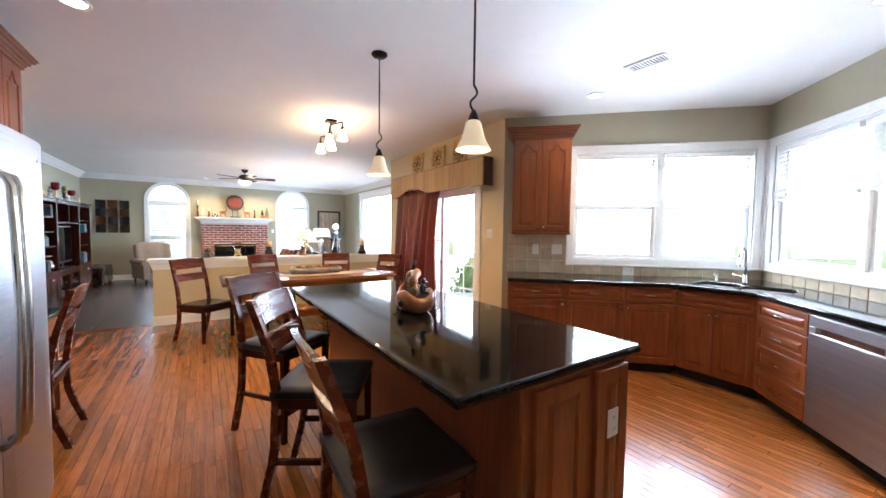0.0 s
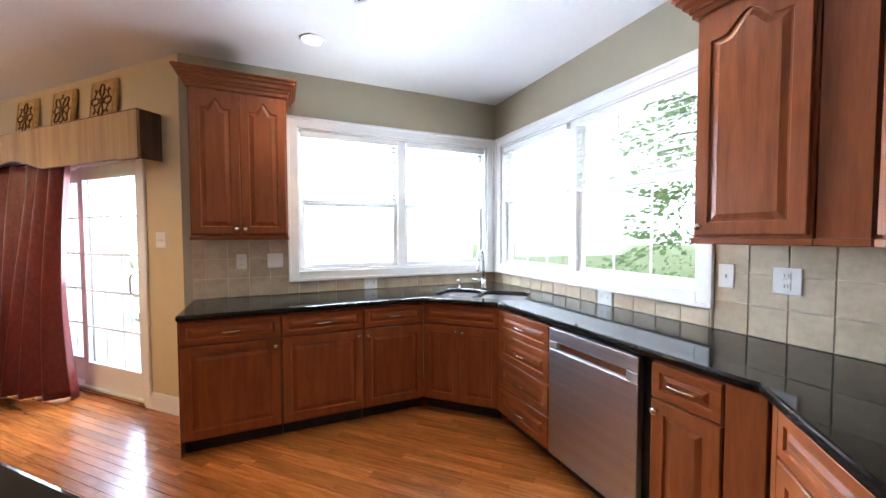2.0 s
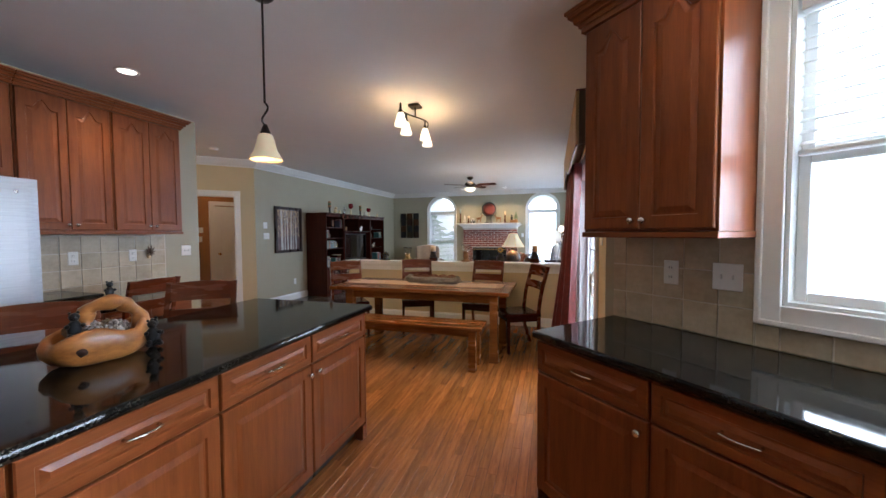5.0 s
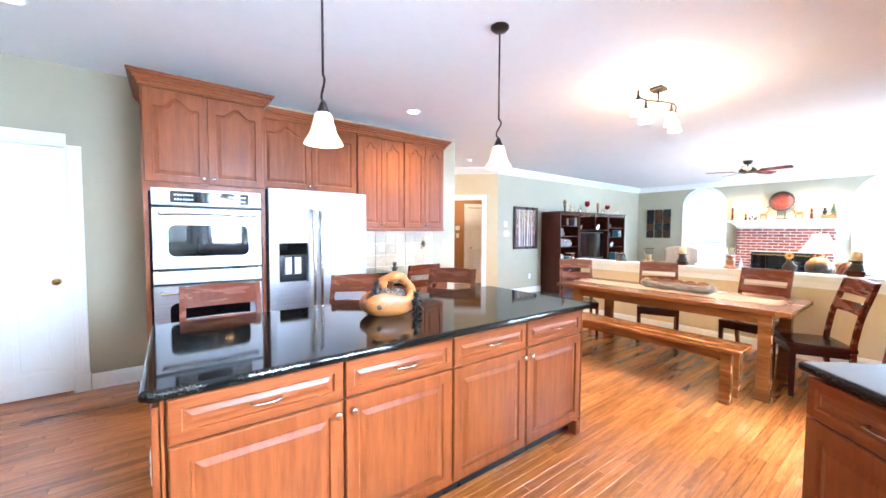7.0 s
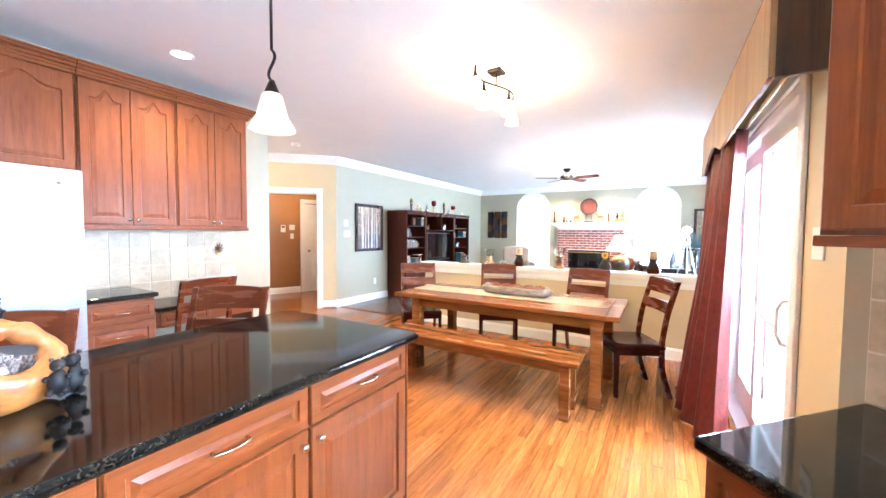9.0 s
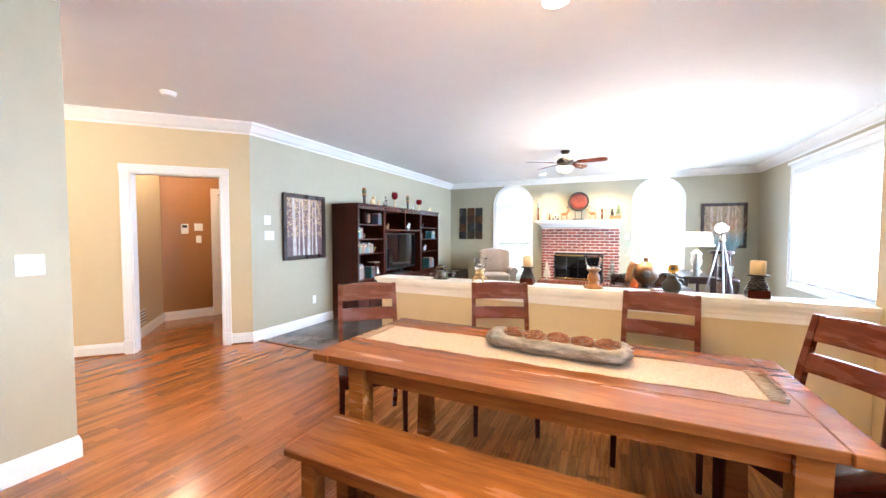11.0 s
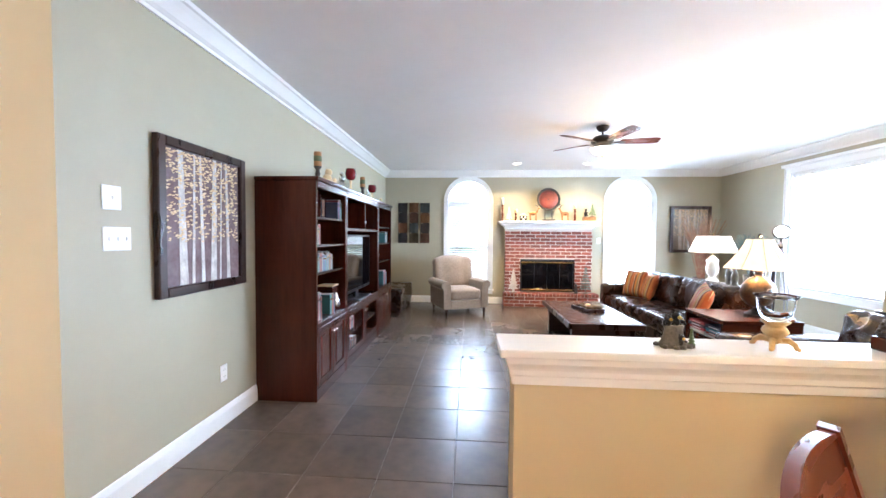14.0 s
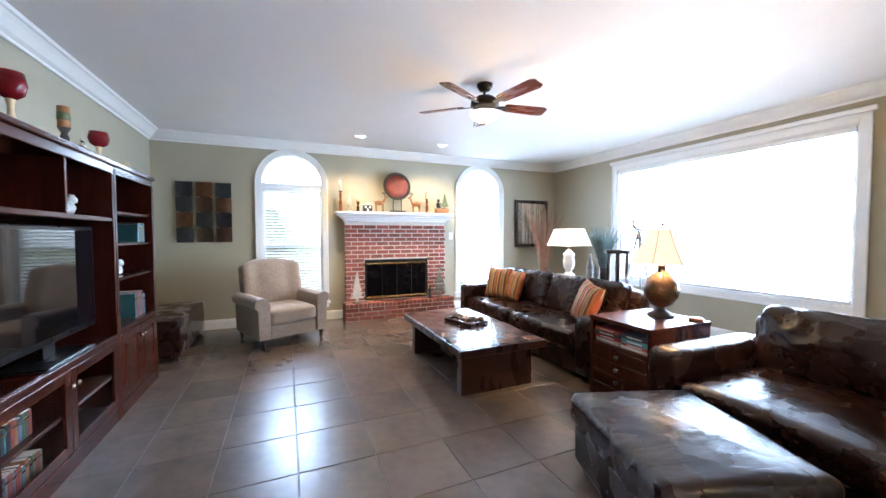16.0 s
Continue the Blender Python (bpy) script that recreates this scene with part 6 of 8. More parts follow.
for i in range(12):
    a = 2 * math.pi * i / 12
    rod("petal", [(0.012 * math.cos(a), -0.032, 0.188 + 0.012 * math.sin(a)), (0.03 * math.cos(a), -0.036, 0.188 + 0.03 * math.sin(a)), (0.045 * math.cos(a), -0.034, 0.188 + 0.045 * math.sin(a))], [0.004, 0.009, 0.002], SUNF, fwr, n=5)
bm = bmesh.new()
blob(bm, (0, -0.036, 0.188), (0.016, 0.008, 0.016), 0.1, 2)
part("flower_centre", bm, NUTS, fwr)
tagged(turned("coaster", [(0.05, 0), (0.052, 0.012), (0.04, 0.014)], TABLEW, c=(0, 0, 0)), "round wooden coaster on the half wall", "coaster").location = (2.55, 6.56, HZ)


# ---- pictures, thermostat, register ----
def tree_picture(m, w, h, label, dark):
    p = thing("framed_picture", m, label, "picture", "framed birch pictures")
    f = 0.058
    bm = bmesh.new()
    for d in ((0, f, 0, h), (w - f, w, 0, h), (f, w - f, h - f, h), (f, w - f, 0, f)):
        box(bm, d[0], d[1], -0.045, -0.003, d[2], d[3])
    part("frame", bm, ESPR, p, bev=0.006)
    bpart("canvas", (f, w - f, -0.018, -0.004, f, h - f), mat("painted_ground", (0.17, 0.115, 0.115) if dark else (0.30, 0.26, 0.20), (0.085, 0.035, 0.032) if dark else (0.16, 0.13, 0.10), 0.6, scale=7), p, bev=0)
    BIR = mat("painted_birch_white", (0.66, 0.63, 0.58), (0.36, 0.32, 0.29), 0.6, scale=22, stretch=(1, 1, 0.6))
    for i, x in enumerate((0.22, 0.33, 0.46, 0.60, 0.83, 0.70)):
        r = (0.042, 0.016, 0.020, 0.036, 0.022, 0.010)[i] * w
        cx = f + (w - 2 * f) * x
        s = 0.02 * (1 if i % 2 else -1)
        slab("trunk", [(cx - r, f + 0.002), (cx + r, f + 0.002), (cx + s + 0.6 * r, h - f - 0.002), (cx + s - 0.6 * r, h - f - 0.002)], -0.0195, -0.0182, BIR, p, axis="y")
    GLF = mat("painted_gold_leaves", (0.80, 0.64, 0.38), (0.50, 0.30, 0.13), 0.5, scale=40)
    bm = bmesh.new()
    rnd = random.Random(5)
    for i in range(760):
        x, z = rnd.uniform(f + 0.01, w - f - 0.02), f + (h - 2 * f) * (1 - rnd.random() ** 1.4 * 0.66) - 0.012
        q = rnd.uniform(0.008, 0.017)
        prism(bm, [(x - q, z), (x, z - q * 0.42), (x + q, z + 0.003), (x, z + q * 0.42)], -0.0222, -0.0200, "y")
    part("leaves", bm, GLF, p, "specks of gold leaf colour")
    return p


tree_picture(TVW @ pose(0.47, -0.001, 1.02), 0.80, 0.945, "dark-framed picture of pale birch trunks and gold leaves", True)
tree_picture(pose(3.885, 12.598, 1.11), 0.78, 0.93, "dark-framed picture of birch trees on the far wall", False)
HL = pose(-2.90, 5.42, 0, 0, 0, 139)
hv = thing("wall_register", HL @ pose(0.72, -0.001, 0.17), "white louvred wall register in the hall", "vent")
bpart("frame", (-0.16, 0.16, -0.010, 0, 0, 0.20), PLATEW, hv)
# every second bar is dark, standing in for the shaded gap between louvres
for i in range(8):
    bpart("louvre", (-0.14, 0.14, -0.014, -0.009, 0.02 + 0.021 * i, 0.032 + 0.021 * i), IRON if i % 2 else PLATEW, hv, bev=0)
th = thing("thermostat", HB @ pose(0.33, -0.001, 1.47), "white wall thermostat with a small display", "thermostat")
bpart("case", (-0.05, 0.05, -0.025, 0, -0.08, 0.08), PLATEW, th, bev=0.006)
bpart("display", (-0.035, 0.035, -0.027, -0.024, 0.02, 0.06), SCREEN, th, bev=0)
cover(HB, 0.52, 1.50, 0.118, "2", "white switch plate on the brown hall wall", y=-0.001)
cover(HB, 0.52, 1.30, 0.075, "1", "white switch plate on the brown hall wall", y=-0.001)


# ---- living room: fireplace ----
FPY = 12.51
fp = thing("fireplace", ROOM, "red brick fireplace with a raised hearth and white mantel shelf", "fireplace")
OX0, OX1, OZ0, OZ1 = 0.915, 2.005, 0.285, 0.945
bm = bmesh.new()
for d in ((0.605, OX0, 0.276, 1.56), (OX1, 2.345, 0.276, 1.56), (OX0, OX1, OZ1, 1.56)):
    box(bm, d[0], d[1], FPY + 0.006, 12.598, d[2], d[3])
part("mortar_face", bm, MORTAR, fp)
bm = bmesh.new()
box(bm, 0.575, 2.415, 12.262, 12.595, 0.0, 0.262)
part("mortar_hearth", bm, MORTAR, fp)
cache = {}


def brick(x, y, z, w, d, h):
    key = (round(w, 3), round(d, 3), round(h, 3))
    if key not in cache:
        bm = bmesh.new()
        box(bm, 0, w, 0, d, 0, h)
        ob = part("brick", bm, BRICKM, fp, bev=0.003)
        cache[key] = ob.data
    else:
        ob = new("brick", cache[key])
        ob.parent = fp
    ob.location = (x, y, z)


BL, BH, J = 0.192, 0.056, 0.013
z, row = 0.282, 0
while z + BH < 1.565:
    x = 0.605 - (BL + J) / 2 * (row % 2)
    while x < 2.345:
        a, b = max(x, 0.603), min(x + BL, 2.347)
        segs = [(a, b)]
        if z + BH > OZ0 and z < OZ1 - 0.01:
            segs = [(a, min(b, OX0)), (max(a, OX1), b)]
        for p, q in segs:
            if q - p > 0.02:
                brick(p, FPY + random.uniform(-0.002, 0.002), z, q - p, 0.05, BH)
        x += BL + J
    z += BH + J
    row += 1
for i in range(27):
    brick(0.562 + 0.0688 * i, 12.245, 0.212, 0.058, 0.24, 0.062)
for rw in range(3):
    x = 0.57 - 0.1 * (rw % 2)
    while x < 2.42:
        a, b = max(x, 0.568), min(x + BL, 2.42)
        if b - a > 0.02:
            brick(a, 12.252, 0.006 + 0.069 * rw, b - a, 0.05, BH)
        x += BL + J
for rw in range(3):
    for i, w in enumerate((0.19, 0.13)):
        brick(0.566, 12.305 + 0.2 * i, 0.006 + 0.069 * rw, 0.04, w - 0.012, BH)
bpart("firebox", (OX0 + 0.01, OX1 - 0.01, 12.575, 12.597, OZ0, OZ1), BLACKP, fp, "black firebox back", bev=0)
bm = bmesh.new()
box(bm, OX0, OX1, 12.50, 12.53, 0.895, 0.945), box(bm, OX0, OX0 + 0.03, 12.50, 12.53, 0.285, 0.895), box(bm, OX1 - 0.03, OX1, 12.50, 12.53, 0.285, 0.895), box(bm, OX0 + 0.03, OX1 - 0.03, 12.50, 12.53, 0.285, 0.315)
part("screen_frame", bm, BLACKP, fp, bev=0.003)
for z in (0.865, 0.305):
    bpart("brass_bar", (OX0 + 0.02, OX1 - 0.02, 12.492, 12.505, z, z + 0.028), BRASS, fp, "brass strip", bev=0.003)
for i in range(4):
    a = OX0 + 0.03 + 0.2575 * i
    bpart("glass_door", (a + 0.004, a + 0.2535, 12.512, 12.52, 0.334, 0.864), SCREEN, fp, "smoked glass door", bev=0.001)
    bpart("door_stile", (a - 0.006, a + 0.004, 12.506, 12.521, 0.334, 0.864), BLACKP, fp, bev=0)
mt = thing("mantel_shelf", ROOM, "white moulded mantel shelf over the brick fireplace", "mantel")
bm = bmesh.new()
for o, z0, z1 in ((0.020, 1.562, 1.60), (0.045, 1.60, 1.625), (0.085, 1.625, 1.655), (0.125, 1.655, 1.685)):
    box(bm, 0.605 - o, 2.345 + o, FPY - o, 12.597, z0, z1)
part("moulding", bm, WHITE, mt, bev=0.008)
bpart("shelf", (0.45, 2.43, 12.30, 12.597, 1.685, 1.72), WHITE, mt, bev=0.006)

MZ = 1.721
pl = thing("display_plate", pose(1.455, 12.44, MZ), "large round red plate with a dark rim on a stand", "plate")
bm = bmesh.new()
lathe(bm, [(0.232, 0), (0.235, 0.014), (0.215, 0.022), (0.20, 0.016), (0.19, 0.008)], 40)
bmesh.ops.rotate(bm, verts=bm.verts[:], matrix=Matrix.Rotation(radians(82), 3, "X"))
bmesh.ops.translate(bm, verts=bm.verts[:], vec=(0, 0.03, 0.44))
part("rim", bm, IRON, pl, smooth=True)
bm = bmesh.new()
lathe(bm, [(0.19, 0.0), (0.189, 0.010), (0.10, 0.0075), (0.01, 0.007)], 36)
bmesh.ops.rotate(bm, verts=bm.verts[:], matrix=Matrix.Rotation(radians(82), 3, "X"))
bmesh.ops.translate(bm, verts=bm.verts[:], vec=(0, 0.029, 0.44))
part("plate_face", bm, mat("hammered_red_enamel", (0.22, 0.035, 0.018), (0.13, 0.018, 0.010), 0.45, scale=16, bump=0.4, bscale=60), pl, "hammered red enamel", smooth=True)
bpart("stand_base", (-0.13, 0.13, -0.05, 0.05, 0, 0.035), IRON, pl, bev=0.008)
for x in (-0.07, 0.07):
    rod("stand_arm", [(x, 0.0, 0.03), (x, 0.02, 0.12), (x, 0.0, 0.25), (x, -0.03, 0.235)], 0.007, IRON, pl)


def stick(x, hgt, col, wide=0.028):
    c = thing("candlestick", pose(x, 12.42, MZ), "turned wooden candlestick with a candle on the mantel", "candlestick", "mantel candlesticks")
    turned("stem", [(0.045, 0), (0.045, 0.012), (0.02, 0.03), (0.026, hgt * 0.3), (0.014, hgt * 0.4), (0.024, hgt * 0.55), (0.014, hgt * 0.62), (0.036, hgt * 0.68)], CHAIRW, c, n=14)
    turned("candle", [(wide, hgt * 0.68), (wide, hgt), (0.01, hgt)], col, c, n=14)


stick(0.53, 0.47, mat("pale_green_wax", (0.36, 0.42, 0.36), None, 0.5))
stick(0.80, 0.24, CANDLE, 0.034)
stick(1.97, 0.36, CANDLE)


def fir(m, h, label, mt_, wide=0.2, trunk=BARK, group="small fir trees"):
    t = thing("ornamental_tree", m, label, "ornament", group)
    rod("trunk", [(0, 0, 0), (0, 0, h)], [0.012, 0.004], trunk, t, n=6)
    bm = bmesh.new()
    rnd = random.Random(int(h * 1000))
    lev = 9
    for j in range(lev):
        z = h * (0.18 + 0.80 * j / lev)
        r = wide * h * (1 - j / (lev + 0.6))
        for i in range(10):
            a = 2 * math.pi * i / 10 + j * 0.4
            e = Vector((r * math.cos(a), r * math.sin(a), z - 0.06 * h + rnd.uniform(-.01, .01)))
            tube(bm, [(0, 0, z), e * 0.5 + Vector((0, 0, z * 0.5 + 0.01)), e], [0.004, 0.010, 0.002], 5)
    part("branches", bm, mt_, t)
    turned("base", [(0.05, 0), (0.05, 0.012), (0.02, 0.02)], trunk, t, n=12)
    return t


PALEW = mat("whitewashed_wood", (0.62, 0.56, 0.47), (0.48, 0.42, 0.34), 0.7, scale=12)
fir(pose(0.665, 12.44, MZ), 0.29, "pale wooden fir ornament on the mantel", PALEW, 0.26, PALEW)
hs = thing("toy_house", pose(0.945, 12.40, MZ), "tiny dark cabin ornament with white trim", "ornament")
bpart("walls", (-0.07, 0.07, -0.04, 0.04, 0, 0.11), IRON, hs, bev=0.002)
slab("roof", [(-0.085, 0.105), (0.085, 0.105), (0.0, 0.165)], -0.05, 0.05, PALEW, hs, axis="y")
for x in (-0.035, 0.035):
    bpart("window", (x - 0.014, x + 0.014, -0.043, -0.039, 0.06, 0.09), PLATEW, hs, bev=0)
bpart("door", (-0.014, 0.014, -0.043, -0.039, 0.0, 0.05), PLATEW, hs, bev=0)


def reindeer(x, s):
    d = thing("reindeer_figure", pose(x, 12.40, MZ), "carved brown reindeer figure on the mantel", "figurine", "reindeer")
    bm = bmesh.new()
    blob(bm, (0, 0, 0.15), (0.085, 0.035, 0.042), 0.1, 2)
    for lx in (-0.06, -0.045, 0.05, 0.065):
        tube(bm, [(lx, 0.015 if lx in (-0.06, 0.05) else -0.015, 0.14), (lx, 0, 0.07), (lx + 0.005, 0, 0.0)], [0.014, 0.008, 0.007], 6)
    tube(bm, [(s * 0.065, 0, 0.165), (s * 0.09, 0, 0.21), (s * 0.10, 0, 0.24)], [0.026, 0.017, 0.015], 7)
    blob(bm, (s * 0.115, -0.005, 0.248), (0.030, 0.015, 0.016), 0.05, 2)
    tube(bm, [(-s * 0.08, 0, 0.17), (-s * 0.10, 0, 0.18)], 0.008, 5)
    part("body", bm, BURL, d, smooth=True)
    bm = bmesh.new()
    for q in (-1, 1):
        tube(bm, [(s * 0.10, q * 0.01, 0.26), (s * 0.08, q * 0.035, 0.30), (s * 0.10, q * 0.06, 0.335)], 0.005, 5)
        tube(bm, [(s * 0.08, q * 0.035, 0.30), (s * 0.05, q * 0.04, 0.32)], 0.004, 5)
        tube(bm, [(s * 0.09, q * 0.05, 0.315), (s * 0.125, q * 0.055, 0.335)], 0.004, 5)
    part("antlers", bm, IRON, d)


reindeer(1.14, 1)
reindeer(1.77, -1)
bx = thing("carved_box", pose(2.25, 12.42, MZ), "low carved wooden box at the mantel end", "box")
bpart("body", (-0.12, 0.12, -0.05, 0.05, 0, 0.075), BURL, bx, bev=0.006)
bpart("lid", (-0.125, 0.125, -0.055, 0.055, 0.076, 0.09), BURL, bx, bev=0.004)
br = thing("bear_figurine", pose(2.18, 12.42, MZ + 0.0905), "small black bear sitting on the box", "figurine")
bear(br, (0, 0, 0), 1.6)
fir(pose(2.31, 12.43, MZ + 0.0905), 0.26, "small green fir ornament on the box", LEAF, 0.28)
HT = 0.2745
wt = thing("wooden_tree", pose(0.76, 12.36, HT), "flat whitewashed wooden tree on the hearth", "ornament")
pts = []
for j in range(6):
    pts += [(0.11 - 0.016 * j, 0.07 + 0.062 * j), (0.055 - 0.008 * j, 0.12 + 0.062 * j)]
slab("cutout", [(-0.018, 0.008), (0.018, 0.008), (0.018, 0.07)] + pts + [(0, 0.50)] + [(-x, z) for x, z in pts[::-1]] + [(-0.018, 0.07)], -0.012, 0.012, PALEW, wt, axis="y")
turned("base", [(0.07, 0), (0.07, 0.010), (0.05, 0.014)], NUTS, wt, n=16)
fir(pose(2.20, 12.40, HT), 0.58, "frosted fir tree on the hearth", mat("frosted_needles", (0.17, 0.21, 0.18), (0.06, 0.085, 0.07), 0.8, scale=40), 0.24)
ln = thing("lantern_bottle", pose(2.00, 12.36, HT), "small dark lantern on the hearth", "lantern")
turned("body", [(0.035, 0), (0.035, 0.02), (0.028, 0.03), (0.03, 0.12), (0.02, 0.15), (0.01, 0.17), (0.012, 0.20)], IRON, ln, n=14)
rod("bail", [(-0.02, 0, 0.17), (-0.015, 0, 0.22), (0.015, 0, 0.22), (0.02, 0, 0.17)], 0.003, IRON, ln, n=5)

ma = thing("metal_wall_art", pose(-1.30, 12.598, 1.25), "three strips of curved bronze and black metal squares", "wall art")
MM = [mat("aged_metal_" + n, c, tuple(v * 0.6 for v in c), 0.36, 0.6, scale=18, bump=0.15) for n, c in (("black", (0.030, 0.028, 0.030)), ("brown", (0.075, 0.037, 0.022)), ("copper", (0.12, 0.056, 0.024)), ("slate", (0.045, 0.052, 0.052)), ("bronze", (0.068, 0.050, 0.027)))]
pat = ((0, 0, 2, 0), (2, 1, 3, 4), (3, 2, 0, 1))
for i in range(3):
    for j in range(4):
        bm = bmesh.new()
        x0, z0 = -0.34 + 0.235 * i, 0.64 - 0.213 * j
        s = 1 if (i + j) % 2 else -1
        k = 8
        f = [(x0 + 0.198 * q / k, -0.03 - s * 0.02 * math.sin(math.pi * q / k)) for q in range(k + 1)]
        prism(bm, f + [(x, y + 0.004) for x, y in f[::-1]], z0, z0 + 0.205)
        part("metal_square", bm, MM[pat[i][j]], ma, smooth=False)
    bpart("strip", (-0.30 + 0.235 * i, -0.17 + 0.235 * i, -0.006, -0.001, 0.01, 0.83), BLACKP, ma, bev=0)


# ---- living room: entertainment cabinet ----
MX = pose(-1.92, 7.85, 0, 0, 0, 90)
MD = 0.53
MW = DARKW


def book_row(m, x0, x1, z, hmax, rnd, label, dark=False):
    """A row of upright books, each a thing."""
    x = x0
    cols = [(0.30, 0.05, 0.04), (0.08, 0.12, 0.20), (0.30, 0.26, 0.20), (0.10, 0.16, 0.10), (0.16, 0.17, 0.19), (0.42, 0.40, 0.37), (0.03, 0.03, 0.035), (0.06, 0.20, 0.22), (0.35, 0.15, 0.06)]
    while x < x1 - 0.02:
        w, h, d = rnd.uniform(0.014, 0.030), hmax * rnd.uniform(0.78, 1.0), rnd.uniform(0.13, 0.18)
        c = rnd.choice([q for q in cols if sum(q) < 0.5] if dark else cols)
        key = "book_cover_%d" % cols.index(c)
        mt_ = bpy.data.materials.get(key) or mat(key, tuple(q * 0.8 for q in c), None, 0.45, scale=8)
        b = thing("book", m @ pose(x, -MD + 0.04, z), label, "book", "books")
        bpart("cover", (0, w, 0, d, 0, h), mt_, b, bev=0.002)
        bpart("pages", (0.003, w - 0.003, 0.004, d + 0.002, h - 0.001, h + 0.0015), PLATEW, b, bev=0)
        bpart("spine_band", (0.001, w - 0.001, -0.0012, 0.001, h * 0.72, h * 0.80), BRASS if c[0] < 0.2 else ESPR, b, bev=0)
        x += w + 0.001


def media_bay(x0, x1, shelves, label):
    w = x1 - x0
    m = thing("bookcase", MX @ pose(x0, 0, 0), label, "bookcase", "entertainment cabinet units")
    t = 0.028
    for x in (0, w - t):
        bpart("side", (x, x + t, -MD, -0.004, 0.0, 1.845), MW, m)
    bpart("back", (t, w - t, -0.02, -0.006, 0.08, 1.845), MW, m, bev=0)
    bpart("top", (-0.008, w + 0.008, -MD - 0.02, -0.003, 1.846, 1.88), MW, m, bev=0.006)
    bpart("plinth", (t, w - t, -MD + 0.004, -MD + 0.02, 0.0, 0.10), MW, m)
    bpart("cornice", (t, w - t, -MD - 0.004, -MD + 0.018, 1.79, 1.845), MW, m)
    for z in shelves:
        bpart("shelf", (t, w - t, -MD + 0.02, -0.021, z - 0.022, z), MW, m)
    return m, w, t


def media_door(m, x0, x1, z0, z1, glassy=False):
    if not glassy:
        d = raised("door", x0, x1, z0, z1, -MD, MW, m)
    else:
        bm = bmesh.new()
        f = 0.06
        box(bm, x0, x0 + f, -MD, -MD + 0.02, z0, z1), box(bm, x1 - f, x1, -MD, -MD + 0.02, z0, z1)
        box(bm, x0 + f, x1 - f, -MD, -MD + 0.02, z0, z0 + f), box(bm, x0 + f, x1 - f, -MD, -MD + 0.02, z1 - f, z1)
        d = part("door", bm, MW, m, bev=0.003)
        g = bpart("pane", (x0 + f, x1 - f, -MD + 0.008, -MD + 0.012, z0 + f, z1 - f), CLEAR, d, bev=0)
        g.visible_shadow = False
    return d


rnd = random.Random(3)
m, w, t = media_bay(0.0, 0.735, (0.12, 0.655, 1.075, 1.315, 1.555), "dark cherry bookcase with open shelves over two doors")
for a, b, k in ((0.03, 0.366, 1), (0.369, 0.705, 0)):
    d = media_door(m, a, b, 0.11, 0.61)
    knob(d, b - 0.03 if k else a + 0.03, 0.52, -MD)
bpart("rail", (t, w - t, -MD, -MD + 0.02, 0.615, 0.655), MW, m)
book_row(MX, 0.05, 0.20, 1.316, 0.185, rnd, "upright book on the cabinet shelf")
book_row(MX, 0.05, 0.48, 1.076, 0.175, rnd, "upright book on the cabinet shelf")
book_row(MX, 0.04, 0.22, 0.656, 0.26, rnd, "tall upright book on the cabinet shelf")
book_row(MX, 0.40, 0.52, 0.656, 0.22, rnd, "dark upright book on the cabinet shelf", True)
book_row(MX, 0.60, 0.70, 1.556, 0.20, rnd, "dark upright book on the cabinet shelf", True)
gb = thing("picture_box", MX @ pose(0.33, -MD + 0.10, 1.556, 0, 0, 12), "brown printed picture box standing on the shelf", "box")
bpart("box", (0, 0.25, 0, 0.05, 0, 0.205), DARKW, gb, bev=0.003)
bpart("print", (0.07, 0.18, -0.002, 0.001, 0.02, 0.17), VINE, gb, bev=0)
jr = thing("cookie_jar", MX @ pose(0.60, -MD + 0.14, 0.656), "dark red square jar with a cream lid", "jar")
bpart("body", (-0.075, 0.075, -0.075, 0.075, 0, 0.24), DARKW, jr, bev=0.01, segs=2)
bpart("lid", (-0.08, 0.08, -0.08, 0.08, 0.2405, 0.254), CANDLE, jr, "cream lid", bev=0.008, segs=2)
turned("ornament", [(0.03, 0.02), (0.045, 0.06), (0.03, 0.11), (0.022, 0.15), (0.01, 0.18)], CHROME, jr, "silver figure on the front", c=(-0.01, -0.082, 0), n=14)
m, w, t = media_bay(0.745, 2.045, (0.12, 0.35, 0.635), "dark cherry television bay with glass doors below")
bpart("shelf", (t, w - t, -MD + 0.004, -0.021, 1.445, 1.475), MW, m)
bpart("divider", (0.69, 0.715, -MD + 0.01, -0.021, 1.476, 1.789), MW, m)
bpart("rail", (t, w - t, -MD, -MD + 0.02, 0.595, 0.635), MW, m)
for a, b, k in ((0.03, 0.648, 1), (0.652, 1.27, 0)):
    d = media_door(m, a, b, 0.11, 0.59, True)
    knob(d, b - 0.03 if k else a + 0.03, 0.50, -MD)
book_row(MX @ pose(0, 0.02, 0), 0.86, 1.18, 0.351, 0.13, rnd, "boxed disc behind the glass door")
book_row(MX @ pose(0, 0.02, 0), 0.86, 1.25, 0.121, 0.13, rnd, "boxed disc behind the glass door")
m, w, t = media_bay(2.055, 2.88, (0.12, 0.655, 1.03, 1.29, 1.53), "dark cherry bookcase with short shelves over a door")
for a, b, k in ((0.03, 0.411, 1), (0.414, 0.795, 0)):
    d = media_door(m, a, b, 0.11, 0.61)
    knob(d, b - 0.03 if k else a + 0.03, 0.52, -MD)
bpart("rail", (t, w - t, -MD, -MD + 0.02, 0.615, 0.655), MW, m)
